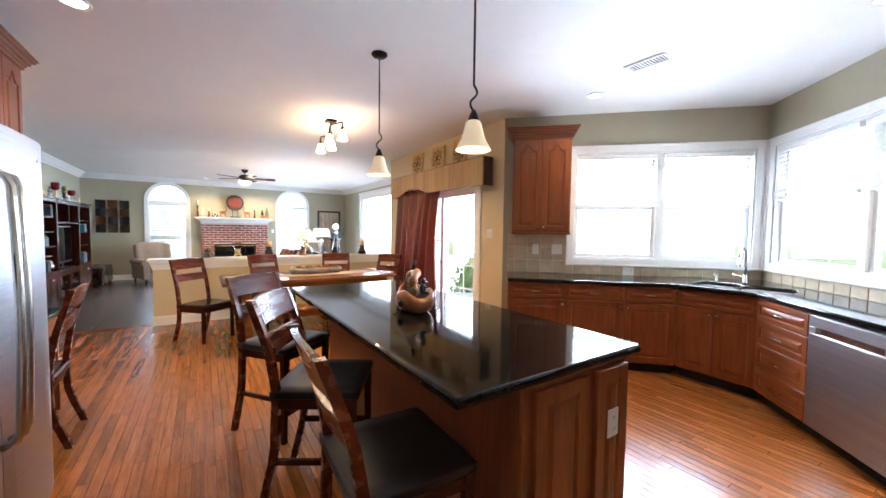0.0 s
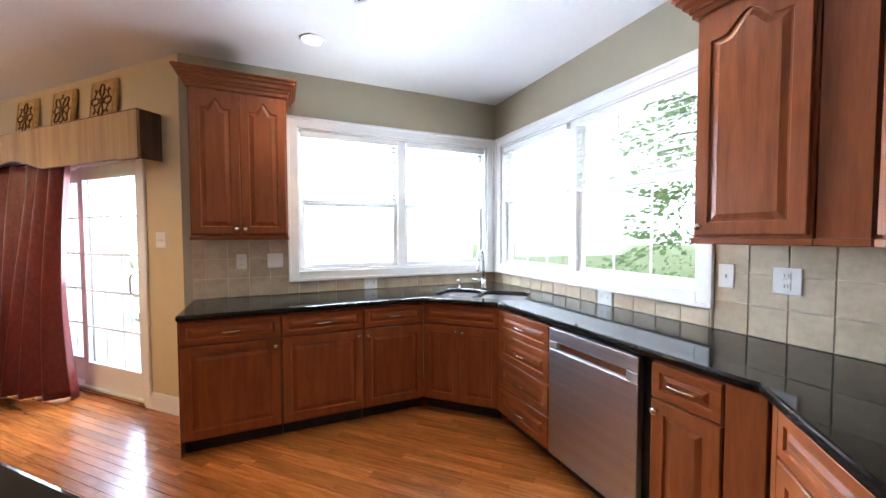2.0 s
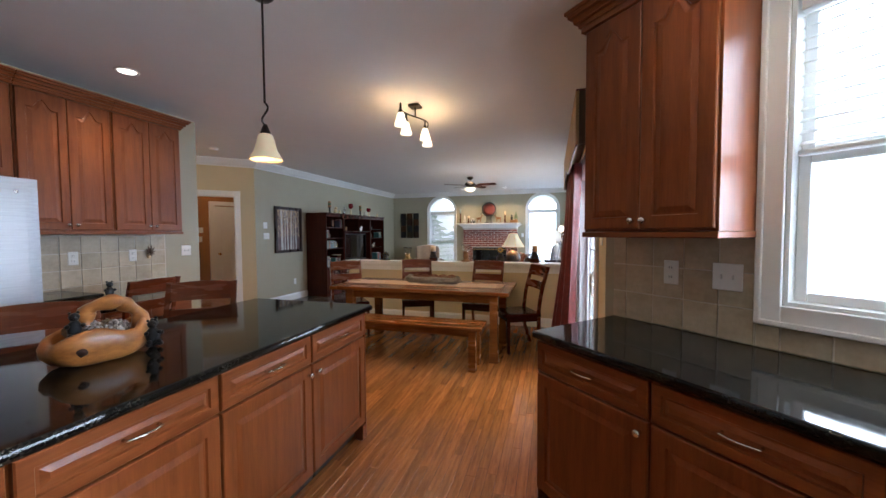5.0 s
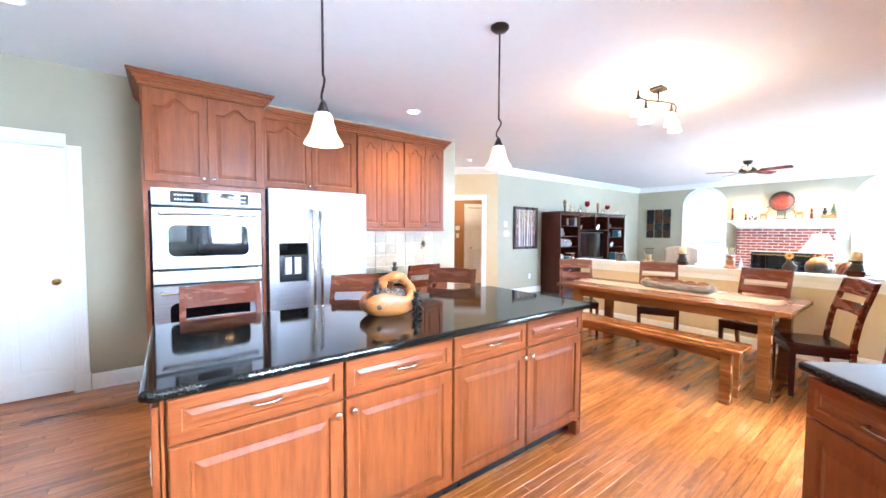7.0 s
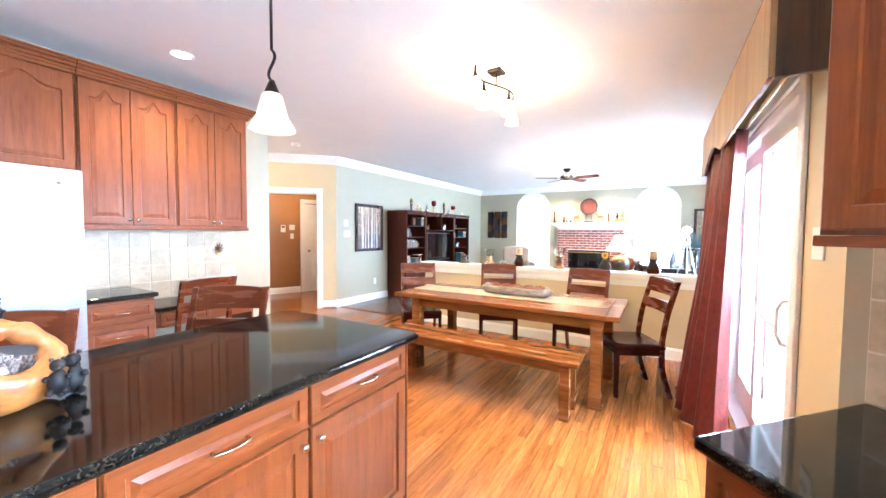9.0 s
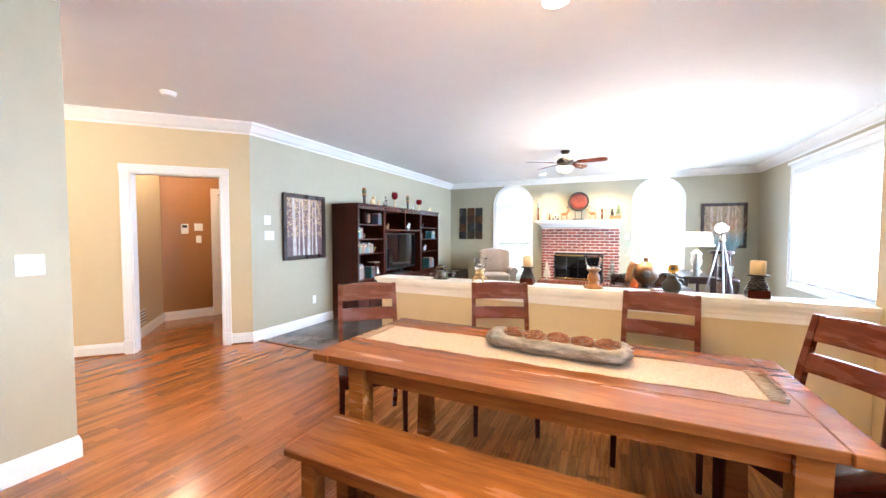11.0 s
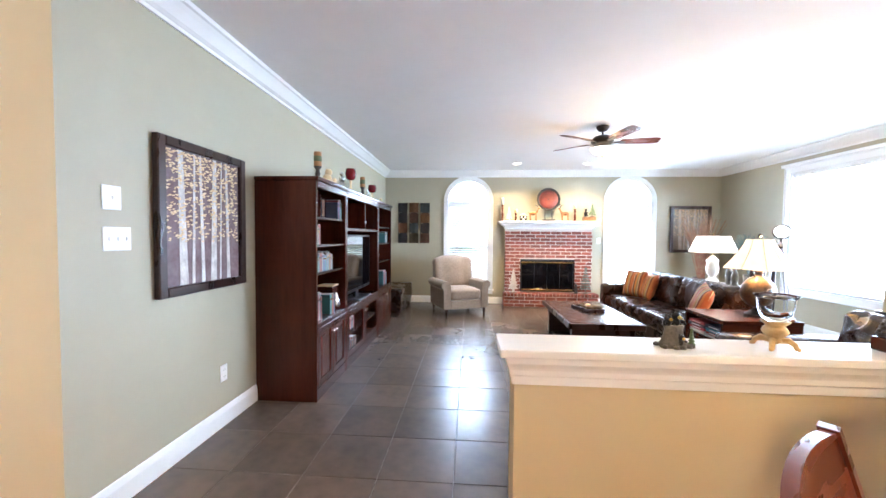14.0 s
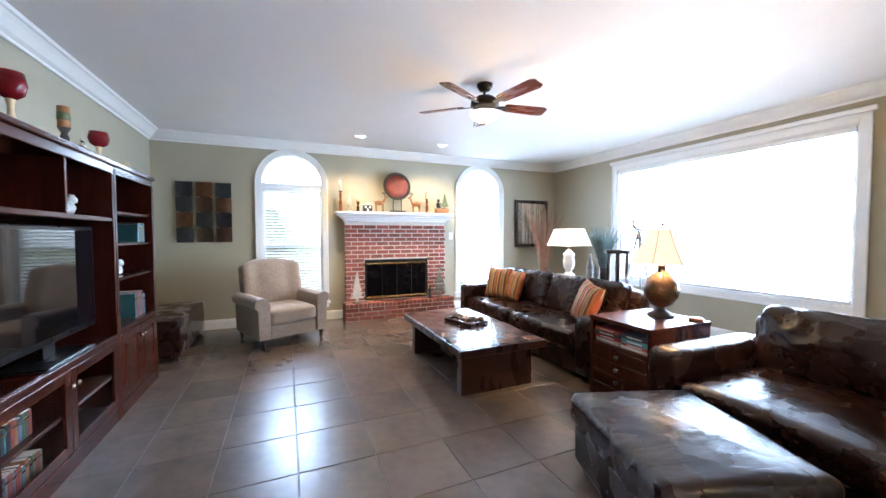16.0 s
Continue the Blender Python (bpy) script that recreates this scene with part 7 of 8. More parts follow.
book_row(MX, 2.62, 2.78, 1.291, 0.17, rnd, "dark upright book on the cabinet shelf", True)
book_row(MX, 2.50, 2.74, 0.656, 0.22, rnd, "dark upright book on the cabinet shelf", True)
for x, z, s, mt_ in ((0.14, 1.557, 0.8, VINE), (0.30, 1.317, 0.7, VINE), (1.0, 1.476, 0.9, BURL), (1.75, 1.476, 1.1, PLATEW), (2.35, 1.531, 0.8, IRON), (2.45, 1.031, 1.0, PLATEW), (2.3, 1.291, 0.9, IRON), (0.60, 1.077, 0.8, BRASS)):
    f = thing("shelf_figurine", MX @ pose(x, -MD + 0.13, z), "small figurine on the cabinet shelf", "figurine", "shelf figurines")
    bm = bmesh.new()
    blob(bm, (0, 0, 0.04 * s), (0.045 * s, 0.03 * s, 0.04 * s), 0.4, 2, x)
    blob(bm, (0.02 * s, -0.01, 0.09 * s), (0.026 * s, 0.024 * s, 0.026 * s), 0.3, 2, x + 1)
    for q in (-1, 1):
        blob(bm, (0.02 * s + q * 0.018 * s, -0.01, 0.114 * s), (0.008 * s, 0.006 * s, 0.010 * s), 0.1, 1)
    for v in bm.verts:
        v.co.z = max(v.co.z, 0.001)
    part("body", bm, mt_, f, smooth=True)
tv = thing("television", MX @ pose(1.47, -0.40, 0.636), "flat black television on a stand in the cabinet", "television")
bpart("panel", (-0.53, 0.53, -0.02, 0.03, 0.09, 0.77), BLACKP, tv, bev=0.008)
bpart("screen", (-0.505, 0.505, -0.0225, -0.019, 0.13, 0.745), SCREEN, tv, "dark glossy screen", bev=0)
bpart("neck", (-0.06, 0.06, -0.01, 0.025, 0.015, 0.095), BLACKP, tv)
bpart("foot", (-0.25, 0.25, -0.12, 0.10, 0, 0.016), BLACKP, tv, bev=0.006)
TOPZ = 1.881


AMBERW = mat("amber_candle_wax", (0.40, 0.20, 0.07), (0.30, 0.13, 0.045), 0.5, scale=14)


def top_item(x, kind, s=1.0):
    x, y = x + 0.12, -0.40
    if kind == "candle":
        c = thing("pillar_candle", MX @ pose(x, y, TOPZ) @ Matrix.Diagonal((0.75, 0.75, 1.22, 1)), "banded pillar candle on a silver holder atop the cabinet", "candle", "cabinet-top candles")
        turned("holder", [(0.045 * s, 0), (0.045 * s, 0.01), (0.02, 0.03), (0.034, 0.06), (0.02, 0.085), (0.045 * s, 0.115)], IRON, c, n=14)
        turned("candle", [(0.042 * s, 0.116), (0.042 * s, 0.22), (0.02, 0.222)], AMBERW, c, n=18)
        turned("band", [(0.0435 * s, 0.15), (0.0435 * s, 0.19)], mat("green_candle_band", (0.12, 0.14, 0.06), None, 0.6), c, n=18)
    elif kind == "goblet":
        c = thing("red_goblet", MX @ pose(x, y, TOPZ) @ Matrix.Diagonal((0.92, 0.92, 1.22, 1)), "red glass goblet candle holder atop the cabinet", "goblet", "red goblets")
        turned("stem", [(0.045, 0), (0.04, 0.008), (0.014, 0.02), (0.02, 0.05 * s), (0.012, 0.08 * s), (0.016, 0.11 * s), (0.022, 0.125 * s)], CANDLE, c, n=14)
        turned("bowl", [(0.022, 0.125 * s), (0.055, 0.145 * s), (0.068, 0.185 * s), (0.058, 0.235 * s), (0.054, 0.235 * s), (0.06, 0.185 * s), (0.02, 0.14 * s)], REDGL, c, n=22)
    else:
        c = thing("shelf_figurine", MX @ pose(x, y, TOPZ) @ Matrix.Scale(1.17, 4), "small figurine atop the entertainment cabinet", "figurine", "cabinet-top figurines")
        bm = bmesh.new()
        blob(bm, (0, 0, 0.045 * s), (0.05 * s, 0.035 * s, 0.046 * s), 0.35, 2, x)
        blob(bm, (0.02 * s, 0, 0.11 * s), (0.03 * s, 0.03 * s, 0.034 * s), 0.25, 2, x + 2)
        if kind == "duck":
            blob(bm, (0.055 * s, 0, 0.105 * s), (0.022 * s, 0.012 * s, 0.010 * s), 0.1, 1)
        else:
            blob(bm, (0.01 * s, 0, 0.16 * s), (0.018 * s, 0.018 * s, 0.022 * s), 0.2, 2)
        for v in bm.verts:
            v.co.z = max(v.co.z, 0.001)
        part("body", bm, CANDLE if kind == "duck" else CHROME, c, smooth=True)


for x, k, s in ((0.22, "candle", 1.1), (0.45, "duck", 1.0), (0.62, "duck", 0.6), (0.82, "figure", 0.95), (1.14, "goblet", 1.0), (1.62, "candle", 1.0), (1.83, "figure", 0.6), (2.08, "goblet", 0.8), (2.58, "duck", 0.6)):
    top_item(x, k, s)

# ceiling lamp out of view, assumed from the warm glow on the hall walls
hl = thing("hall_ceiling_light", pose(-3.35, 6.35, 0), "round lit glass ceiling light assumed out of view in the hall", "ceiling lamp")
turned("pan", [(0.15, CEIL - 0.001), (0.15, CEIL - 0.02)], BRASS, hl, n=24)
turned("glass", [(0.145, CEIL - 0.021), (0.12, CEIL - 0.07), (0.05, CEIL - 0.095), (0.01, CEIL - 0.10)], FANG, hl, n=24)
# unseen lamp added as fill for the passage ceiling and tan walls
fl2 = thing("hall_ceiling_light", pose(-2.5, 3.0, 0), "unseen round glass ceiling light added to brighten the passage", "ceiling lamp")
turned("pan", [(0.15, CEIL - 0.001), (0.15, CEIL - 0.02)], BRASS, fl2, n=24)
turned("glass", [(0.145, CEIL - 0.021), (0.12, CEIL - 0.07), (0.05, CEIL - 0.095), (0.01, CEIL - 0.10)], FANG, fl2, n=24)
bulb("passage_fill_bulb", (-2.5, 3.0, CEIL - 0.20), 95, (1.0, 0.76, 0.50), 0.08)
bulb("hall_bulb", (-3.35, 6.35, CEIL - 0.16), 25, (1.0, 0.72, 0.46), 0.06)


# ---- living room: seating and tables ----
def pillow(m, s, label, stripe):
    p = thing("throw_pillow", m, label, "pillow", "striped pillows")
    bm = bmesh.new()
    n = 12
    top, bot = [], []
    for i in range(n + 1):
        for lst, sg in ((top, 1), (bot, -1)):
            row = []
            for j in range(n + 1):
                u, v = -1 + 2 * i / n, -1 + 2 * j / n
                th = 0.075 * ((1 - u ** 4) * (1 - v ** 4)) ** 0.7
                k = 1 - 0.07 * (1 - abs(u)) * abs(v) - 0.07 * (1 - abs(v)) * abs(u)
                row.append(bm.verts.new((u * s * k, sg * th + 0.006 * noise.noise(Vector((u * 4, v * 4, sg))), s + v * s * k)))
            lst.append(row)
    for lst in (top, bot):
        for i in range(n):
            for j in range(n):
                bm.faces.new((lst[i][j], lst[i + 1][j], lst[i + 1][j + 1], lst[i][j + 1]))
    bmesh.ops.remove_doubles(bm, verts=bm.verts[:], dist=0.002)
    part("cover", bm, stripe, p, smooth=True)
    return p


def striped(name):
    m, nt, N, L, bs = nodes_of(name)
    tc, sp, ml, fr, rp = N.new("ShaderNodeTexCoord"), N.new("ShaderNodeSeparateXYZ"), N.new("ShaderNodeMath"), N.new("ShaderNodeMath"), N.new("ShaderNodeValToRGB")
    ml.operation, fr.operation = "MULTIPLY", "FRACT"
    ml.inputs[1].default_value = 5.5
    L.new(tc.outputs["Object"], sp.inputs[0]), L.new(sp.outputs[0], ml.inputs[0]), L.new(ml.outputs[0], fr.inputs[0]), L.new(fr.outputs[0], rp.inputs[0])
    cr = rp.color_ramp
    cr.interpolation = "CONSTANT"
    cols = [(0.0, (0.30, 0.07, 0.02)), (0.16, (0.42, 0.30, 0.16)), (0.24, (0.10, 0.035, 0.02)), (0.40, (0.40, 0.16, 0.03)), (0.55, (0.20, 0.17, 0.07)), (0.68, (0.46, 0.34, 0.20)), (0.74, (0.13, 0.04, 0.02)), (0.88, (0.36, 0.12, 0.03))]
    cr.elements[0].position, cr.elements[0].color = cols[0][0], (*cols[0][1], 1)
    cr.elements[1].position, cr.elements[1].color = cols[1][0], (*cols[1][1], 1)
    for p_, c_ in cols[2:]:
        cr.elements.new(p_).color = (*c_, 1)
    L.new(rp.outputs[0], bs.inputs["Base Color"])
    no, bp = N.new("ShaderNodeTexNoise"), N.new("ShaderNodeBump")
    no.inputs["Scale"].default_value = 250
    L.new(tc.outputs["Object"], no.inputs[0]), L.new(no.outputs[0], bp.inputs["Height"]), L.new(bp.outputs[0], bs.inputs["Normal"])
    bp.inputs["Strength"].default_value = 0.2
    bs.inputs["Roughness"].default_value = 0.75
    return m


STRIPE = striped("rust_gold_striped_fabric")


def leather_seat(name, m, w, d, arm, seats, label, category, back_h=0.88, arm_h=0.60, loose=True, puff=0.05):
    """A track-arm leather sofa or chair facing local -y; x 0..w, y 0 (front) .. d (back)."""
    s = thing(name, m, label, category)
    bm = bmesh.new()
    box(bm, 0.01, w - 0.01, 0.04, d - 0.02, 0.05, 0.25)
    part("base", bm, LEATHER, s, bev=0.012, segs=2)
    for x in (0, w - arm):
        cushion("arm", (x, x + arm, 0.0, d - 0.06, 0.05, arm_h), LEATHER, s, puff=0.01, wr=0.005, n=10, seed=x)
    cushion("back", (arm * 0.6, w - arm * 0.6, d - 0.20, d, 0.10, back_h - 0.10), LEATHER, s, puff=0.01, wr=0.006, n=10)
    sw = (w - 2 * arm) / seats
    for i in range(seats):
        a = arm + sw * i
        cushion("seat_cushion", (a + 0.004, a + sw - 0.004, 0.0, d - 0.18, 0.24, 0.43), LEATHER, s, puff=puff * 0.5, wr=0.006, n=44, seed=i * 5 + w, fold=0.004)
        c = cushion("back_cushion", (a + 0.006, a + sw - 0.006, 0, 0.22, 0, 0.46), LEATHER, s, puff=puff, wr=0.008, n=44, seed=i * 7 + 3 + w, fold=0.013)
        c.matrix_basis = pose(0, d - 0.40, 0.42, -13)
    for x in (0.06, w - 0.10):
        for y in (0.05, d - 0.10):
            bpart("foot", (x, x + 0.05, y, y + 0.05, 0, 0.05), ESPR, s)
    return s


leather_seat("leather_sofa", pose(2.18, 11.58, 0, 0, 0, -90), 2.66, 0.95, 0.24, 2, "dark brown leather sofa with worn loose cushions", "sofa")
leather_seat("leather_armchair", pose(1.98, 8.26, 0, 0, 0, -92), 1.40, 1.12, 0.23, 1, "oversized dark brown leather armchair with a slouched back cushion", "armchair", back_h=0.86, puff=0.07)
ot = thing("leather_ottoman", pose(1.44, 7.66, 0, 0, 0, -20), "dark brown leather ottoman with a creased cushion top", "ottoman")
cushion("cushion", (-0.36, 0.36, -0.42, 0.42, 0.26, 0.435), LEATHER, ot, puff=0.035, wr=0.004, n=48, seed=9, fold=0.0055)
bm = bmesh.new()
box(bm, -0.335, 0.335, -0.395, 0.395, 0.05, 0.275)
part("base", bm, LEATHER, ot, bev=0.018, segs=2)
for x in (-0.30, 0.25):
    for y in (-0.36, 0.31):
        bpart("foot", (x, x + 0.05, y, y + 0.05, 0, 0.0495), ESPR, ot)
pillow(pose(2.52, 11.05, 0.44, -14, 0, -70), 0.22, "rust and gold striped throw pillow on the sofa", STRIPE)
pillow(pose(2.60, 10.82, 0.44, -18, 0, -96), 0.21, "rust and gold striped throw pillow on the sofa", STRIPE)
pillow(pose(2.50, 9.42, 0.44, -20, 8, -112), 0.22, "rust and gold striped throw pillow leaning on the sofa arm", STRIPE)

rc = thing("recliner", pose(-0.36, 11.74, 0, 0, 0, 24), "taupe upholstered recliner with rolled arms and dark feet", "armchair")
cushion("seat_cushion", (-0.29, 0.29, -0.46, 0.18, 0.28, 0.46), TAUPE, rc, puff=0.03, wr=0.006, n=10)
bpart("footrest", (-0.285, 0.285, -0.44, -0.38, 0.12, 0.275), TAUPE, rc, bev=0.02, segs=2)
bk_ = cushion("backrest", (-0.38, 0.38, 0, 0.20, 0, 0.64), TAUPE, rc, puff=0.05, wr=0.005, n=16)
for v in bk_.data.vertices:
    u = v.co.x / 0.38
    v.co.z -= 0.085 * abs(u) ** 2.6 * max(0, v.co.z - 0.30) / 0.34
    v.co.y -= 0.075 * max(0, abs(u) - 0.55) / 0.45
bk_.matrix_basis = pose(0, 0.13, 0.42, -12)
bpart("frame", (-0.40, 0.40, -0.36, 0.36, 0.13, 0.27), TAUPE, rc, bev=0.02, segs=2)
for sx in (-1, 1):
    bm = bmesh.new()
    outl = [(sx * 0.29, 0.13), (sx * 0.29, 0.52), (sx * 0.31, 0.585)] + [(sx * (0.385 + 0.085 * math.cos(a)), 0.545 + 0.075 * math.sin(a)) for a in [math.pi * (0.75 - 1.15 * i / 10) for i in range(11)]] + [(sx * 0.43, 0.46), (sx * 0.42, 0.13)]
    prism(bm, outl, -0.46, 0.30, "y")
    part("rolled_arm", bm, TAUPE, rc, bev=0.012, segs=2)
    for y in (-0.42, 0.28):
        turned("leg", [(0.018, 0), (0.030, 0.129)], ESPR, rc, c=(sx * 0.36, y, 0), n=10)
lo = thing("storage_ottoman", pose(-1.59, 11.83, 0), "long black leather storage ottoman against the wall", "ottoman")
bpart("box", (-0.27, 0.27, -0.62, 0.62, 0.04, 0.36), LEATHER, lo, bev=0.015, segs=2)
cushion("lid", (-0.28, 0.28, -0.63, 0.63, 0.35, 0.45), LEATHER, lo, puff=0.01, wr=0.004, n=10)
for x in (-0.24, 0.19):
    for y in (-0.58, 0.53):
        bpart("foot", (x, x + 0.05, y, y + 0.05, 0, 0.0395), ESPR, lo)

ct = thing("coffee_table", ROOM, "low dark wood coffee table with a parquet squares top", "coffee table")
bpart("top_frame", (0.995, 1.835, 9.10, 10.625, 0.36, 0.424), ESPR, ct, bev=0.004)
PAR = [mat("parquet_dark", (0.032, 0.013, 0.009), (0.024, 0.010, 0.007), 0.2, scale=5, rvar=0.02), mat("parquet_brown", (0.20, 0.095, 0.058), (0.16, 0.075, 0.045), 0.2, scale=5, rvar=0.02)]
sqs = [None, None]
for i in range(6):
    for j in range(11):
        k = (i + j) % 2
        if sqs[k] is None:
            bm = bmesh.new()
            box(bm, 0.0, 0.130, 0.0, 0.130, 0, 0.005)
            ob = part("parquet_square", bm, PAR[k], ct, bev=0.001)
            sqs[k] = ob.data
        else:
            ob = new("parquet_square", sqs[k])
            ob.parent = ct
        ob.location = (1.021 + 0.1315 * i, 9.135 + 0.1325 * j, 0.424)
for y in (9.22, 10.42):
    bpart("slab_leg", (1.06, 1.77, y, y + 0.09, 0, 0.3595), ESPR, ct, bev=0.004)
bpart("stretcher", (1.37, 1.46, 9.3105, 10.4195, 0.02, 0.10), ESPR, ct)
ty = thing("serving_tray", pose(1.46, 9.93, 0.4295, 0, 0, 18), "small dark tray heaped with pine cones and a candle", "tray")
bm = bmesh.new()
box(bm, -0.11, 0.11, -0.19, 0.19, 0, 0.012)
for d in ((-0.125, -0.108, -0.20, 0.20), (0.108, 0.125, -0.20, 0.20), (-0.108, 0.108, -0.20, -0.185), (-0.108, 0.108, 0.185, 0.20)):
    box(bm, d[0], d[1], d[2], d[3], 0.004, 0.035)
part("tray", bm, ESPR, ty, bev=0.003)
bm = bmesh.new()
for i in range(26):
    blob(bm, (random.uniform(-.09, .09), random.uniform(-.16, .16), 0.03 + random.uniform(0, .03)), (0.022, 0.022, 0.022), 0.4, 1, i)
part("pine_cone_heap", bm, NUTS, ty)
turned("candle", [(0.03, 0.012), (0.03, 0.075), (0.01, 0.076)], CANDLE, ty, n=14)

ENDW = mat("dark_cherry_veneer", (0.058, 0.0150, 0.0068), (0.040, 0.0105, 0.0050), 0.26, scale=2.5, stretch=(7, 7, 0.8), spec=0.35, rvar=0.03)
et = thing("end_table", ROOM, "square cherry end table with an open shelf over drawers", "end table")
X0, X1, Y0, Y1 = 2.10, 2.78, 8.30, 8.87
bpart("top", (X0, X1, Y0, Y1, 0.635, 0.67), ENDW, et, bev=0.004)
for y in (Y0 + 0.004, Y1 - 0.034):
    bpart("side", (X0 + 0.004, X1 - 0.004, y, y + 0.03, 0.0, 0.6345), ENDW, et)
bpart("shelf", (X0 + 0.01, X1 - 0.004, Y0 + 0.035, Y1 - 0.035, 0.44, 0.465), ENDW, et)
for i in range(4):
    z = 0.035 + 0.101 * i
    d = bpart("drawer_front", (X0 + 0.004, X0 + 0.024, Y0 + 0.037, Y1 - 0.037, z, z + 0.096), ENDW, et, bev=0.003)
    k = turned("knob", [(0.006, 0), (0.006, 0.012), (0.015, 0.016), (0.016, 0.024), (0.008, 0.029)], IRON, d, n=14)
    k.matrix_local = pose(X0 + 0.004, Y0 + 0.285, z + 0.05, 0, -90, 0)
bpart("drawer_box", (X0 + 0.026, X1 - 0.01, Y0 + 0.037, Y1 - 0.037, 0.03, 0.435), ESPR, et, bev=0)
bcol = [(0.45, 0.42, 0.38), (0.30, 0.05, 0.05), (0.06, 0.30, 0.36), (0.04, 0.05, 0.08), (0.5, 0.48, 0.42), (0.35, 0.03, 0.05), (0.05, 0.06, 0.07), (0.40, 0.06, 0.06)]
for q, y0 in enumerate((8.345, 8.60)):
    z = 0.4655
    for i in range(4):
        h = random.uniform(0.022, 0.036)
        b = thing("book", pose(X0 + 0.03, y0, z, 0, 0, random.uniform(-3, 3)), "book lying flat in a stack in the end table", "book", "stacked books")
        bpart("cover", (0, 0.17, 0, 0.235, 0, h), mat("stacked_cover_%d" % (q * 4 + i), bcol[q * 4 + i], None, 0.4, scale=9), b, bev=0.002)
        bpart("pages", (0.004, 0.172, 0.004, 0.2365, 0.003, h - 0.003), PLATEW, b, bev=0)
        bpart("spine_band", (-0.001, 0.001, 0.05, 0.18, h * 0.35, h * 0.65), PLATEW, b, bev=0)
        z += h + 0.0008
tagged(turned("coaster", [(0.05, 0), (0.052, 0.016), (0.045, 0.02)], TABLEW), "round wooden coaster on the end table", "coaster").location = (2.70, 8.37, 0.6705)


def square_shade(bm, z0, z1, r0, r1, n=10, bow=0.05):
    rings = []
    for i in range(n + 1):
        u = i / n
        r = r1 + (r0 - r1) * (1 - u) ** 1.3
        z = z0 + (z1 - z0) * u
        ring = []
        for k in range(32):
            a = 2 * math.pi * k / 32
            sq = 1 / max(abs(math.cos(a)), abs(math.sin(a)))
            ring.append(bm.verts.new((r * math.cos(a) * (0.5 + 0.5 * sq) * 0.92, r * math.sin(a) * (0.5 + 0.5 * sq) * 0.92, z)))
        rings.append(ring)
    for p, q in zip(rings, rings[1:]):
        for k in range(32):
            bm.faces.new((p[k], p[(k + 1) % 32], q[(k + 1) % 32], q[k]))


lp = thing("table_lamp", pose(2.61, 8.60, 0.6705, 0, 0, 20), "round painted gourd table lamp with a lit amber bell shade", "lamp")
turned("foot", [(0.10, 0), (0.10, 0.012), (0.07, 0.03), (0.04, 0.05), (0.034, 0.075)], IRON, lp, n=24)
bm = bmesh.new()
lathe(bm, [(0.03, 0.07), (0.09, 0.095), (0.145, 0.16), (0.155, 0.22), (0.14, 0.285), (0.09, 0.345), (0.04, 0.37), (0.032, 0.40), (0.045, 0.415), (0.03, 0.43)], 28, squash=0.85)
part("gourd_body", bm, mat("mottled_painted_gourd", (0.14, 0.075, 0.030), (0.012, 0.009, 0.007), 0.34, scale=11), lp, smooth=True)
turned("medallion", [(0.055, 0), (0.05, 0.006), (0.02, 0.008)], IRON, lp, n=18).matrix_basis = pose(-0.04, -0.124, 0.215, 90)
for sx in (-1, 1):
    rod("ear", [(sx * 0.05, 0, 0.37), (sx * 0.085, 0, 0.40), (sx * 0.06, 0, 0.43)], 0.007, IRON, lp)
rod("harp", [(0, 0, 0.42), (0, 0, 0.75)], 0.005, IRON, lp)
bm = bmesh.new()
square_shade(bm, 0.44, 0.72, 0.25, 0.095)
part("shade", bm, LSHADE, lp, "amber cloth bell shade, lit", smooth=True)
for k in range(8):
    a = math.pi / 4 * k
    sq = 1 / max(abs(math.cos(a)), abs(math.sin(a)))
    rr = lambda u: (0.095 + 0.155 * (1 - u) ** 1.3) * (0.5 + 0.5 * sq) * 0.92 + 0.002
    rod("shade_rib", [(rr(i / 8) * math.cos(a), rr(i / 8) * math.sin(a), 0.44 + 0.28 * i / 8) for i in range(9)], 0.002, VINE, lp, n=5)
turned("finial", [(0.012, 0.74), (0.016, 0.755), (0.004, 0.775)], IRON, lp, n=10)
bulb("lamp_bulb", (2.61, 8.60, 1.36), 58)

cs = thing("console_table", ROOM, "dark console table behind the sofa", "console table")
bpart("top", (3.20, 3.62, 9.85, 11.0, 0.72, 0.75), ESPR, cs, bev=0.004)
for x in (3.22, 3.55):
    for y in (9.87, 10.93):
        bpart("leg", (x, x + 0.05, y, y + 0.05, 0, 0.7195), ESPR, cs)
bpart("apron", (3.275, 3.545, 9.875, 10.97, 0.64, 0.7195), ESPR, cs)
wl = thing("table_lamp", pose(3.50, 10.66, 0.7505), "white ceramic column table lamp with a lit square shade", "lamp")
turned("base", [(0.08, 0), (0.08, 0.03), (0.05, 0.05), (0.042, 0.08), (0.075, 0.13), (0.085, 0.20), (0.07, 0.28), (0.085, 0.32), (0.05, 0.345), (0.03, 0.38)], WHITE, wl, n=22)
bm = bmesh.new()
rings = [[bm.verts.new((x, y, z)) for x, y in rounded(0, 0, a, b, 0.02)] for z, a, b in ((0.44, 0.245, 0.20), (0.68, 0.17, 0.135))]
for i in range(len(rings[0])):
    j = (i + 1) % len(rings[0])
    bm.faces.new((rings[0][i], rings[0][j], rings[1][j], rings[1][i]))
part("shade", bm, LSHADE2, wl, "white cloth shade, lit")
rod("harp", [(0, 0, 0.37), (0, 0, 0.70)], 0.005, BRASS, wl)
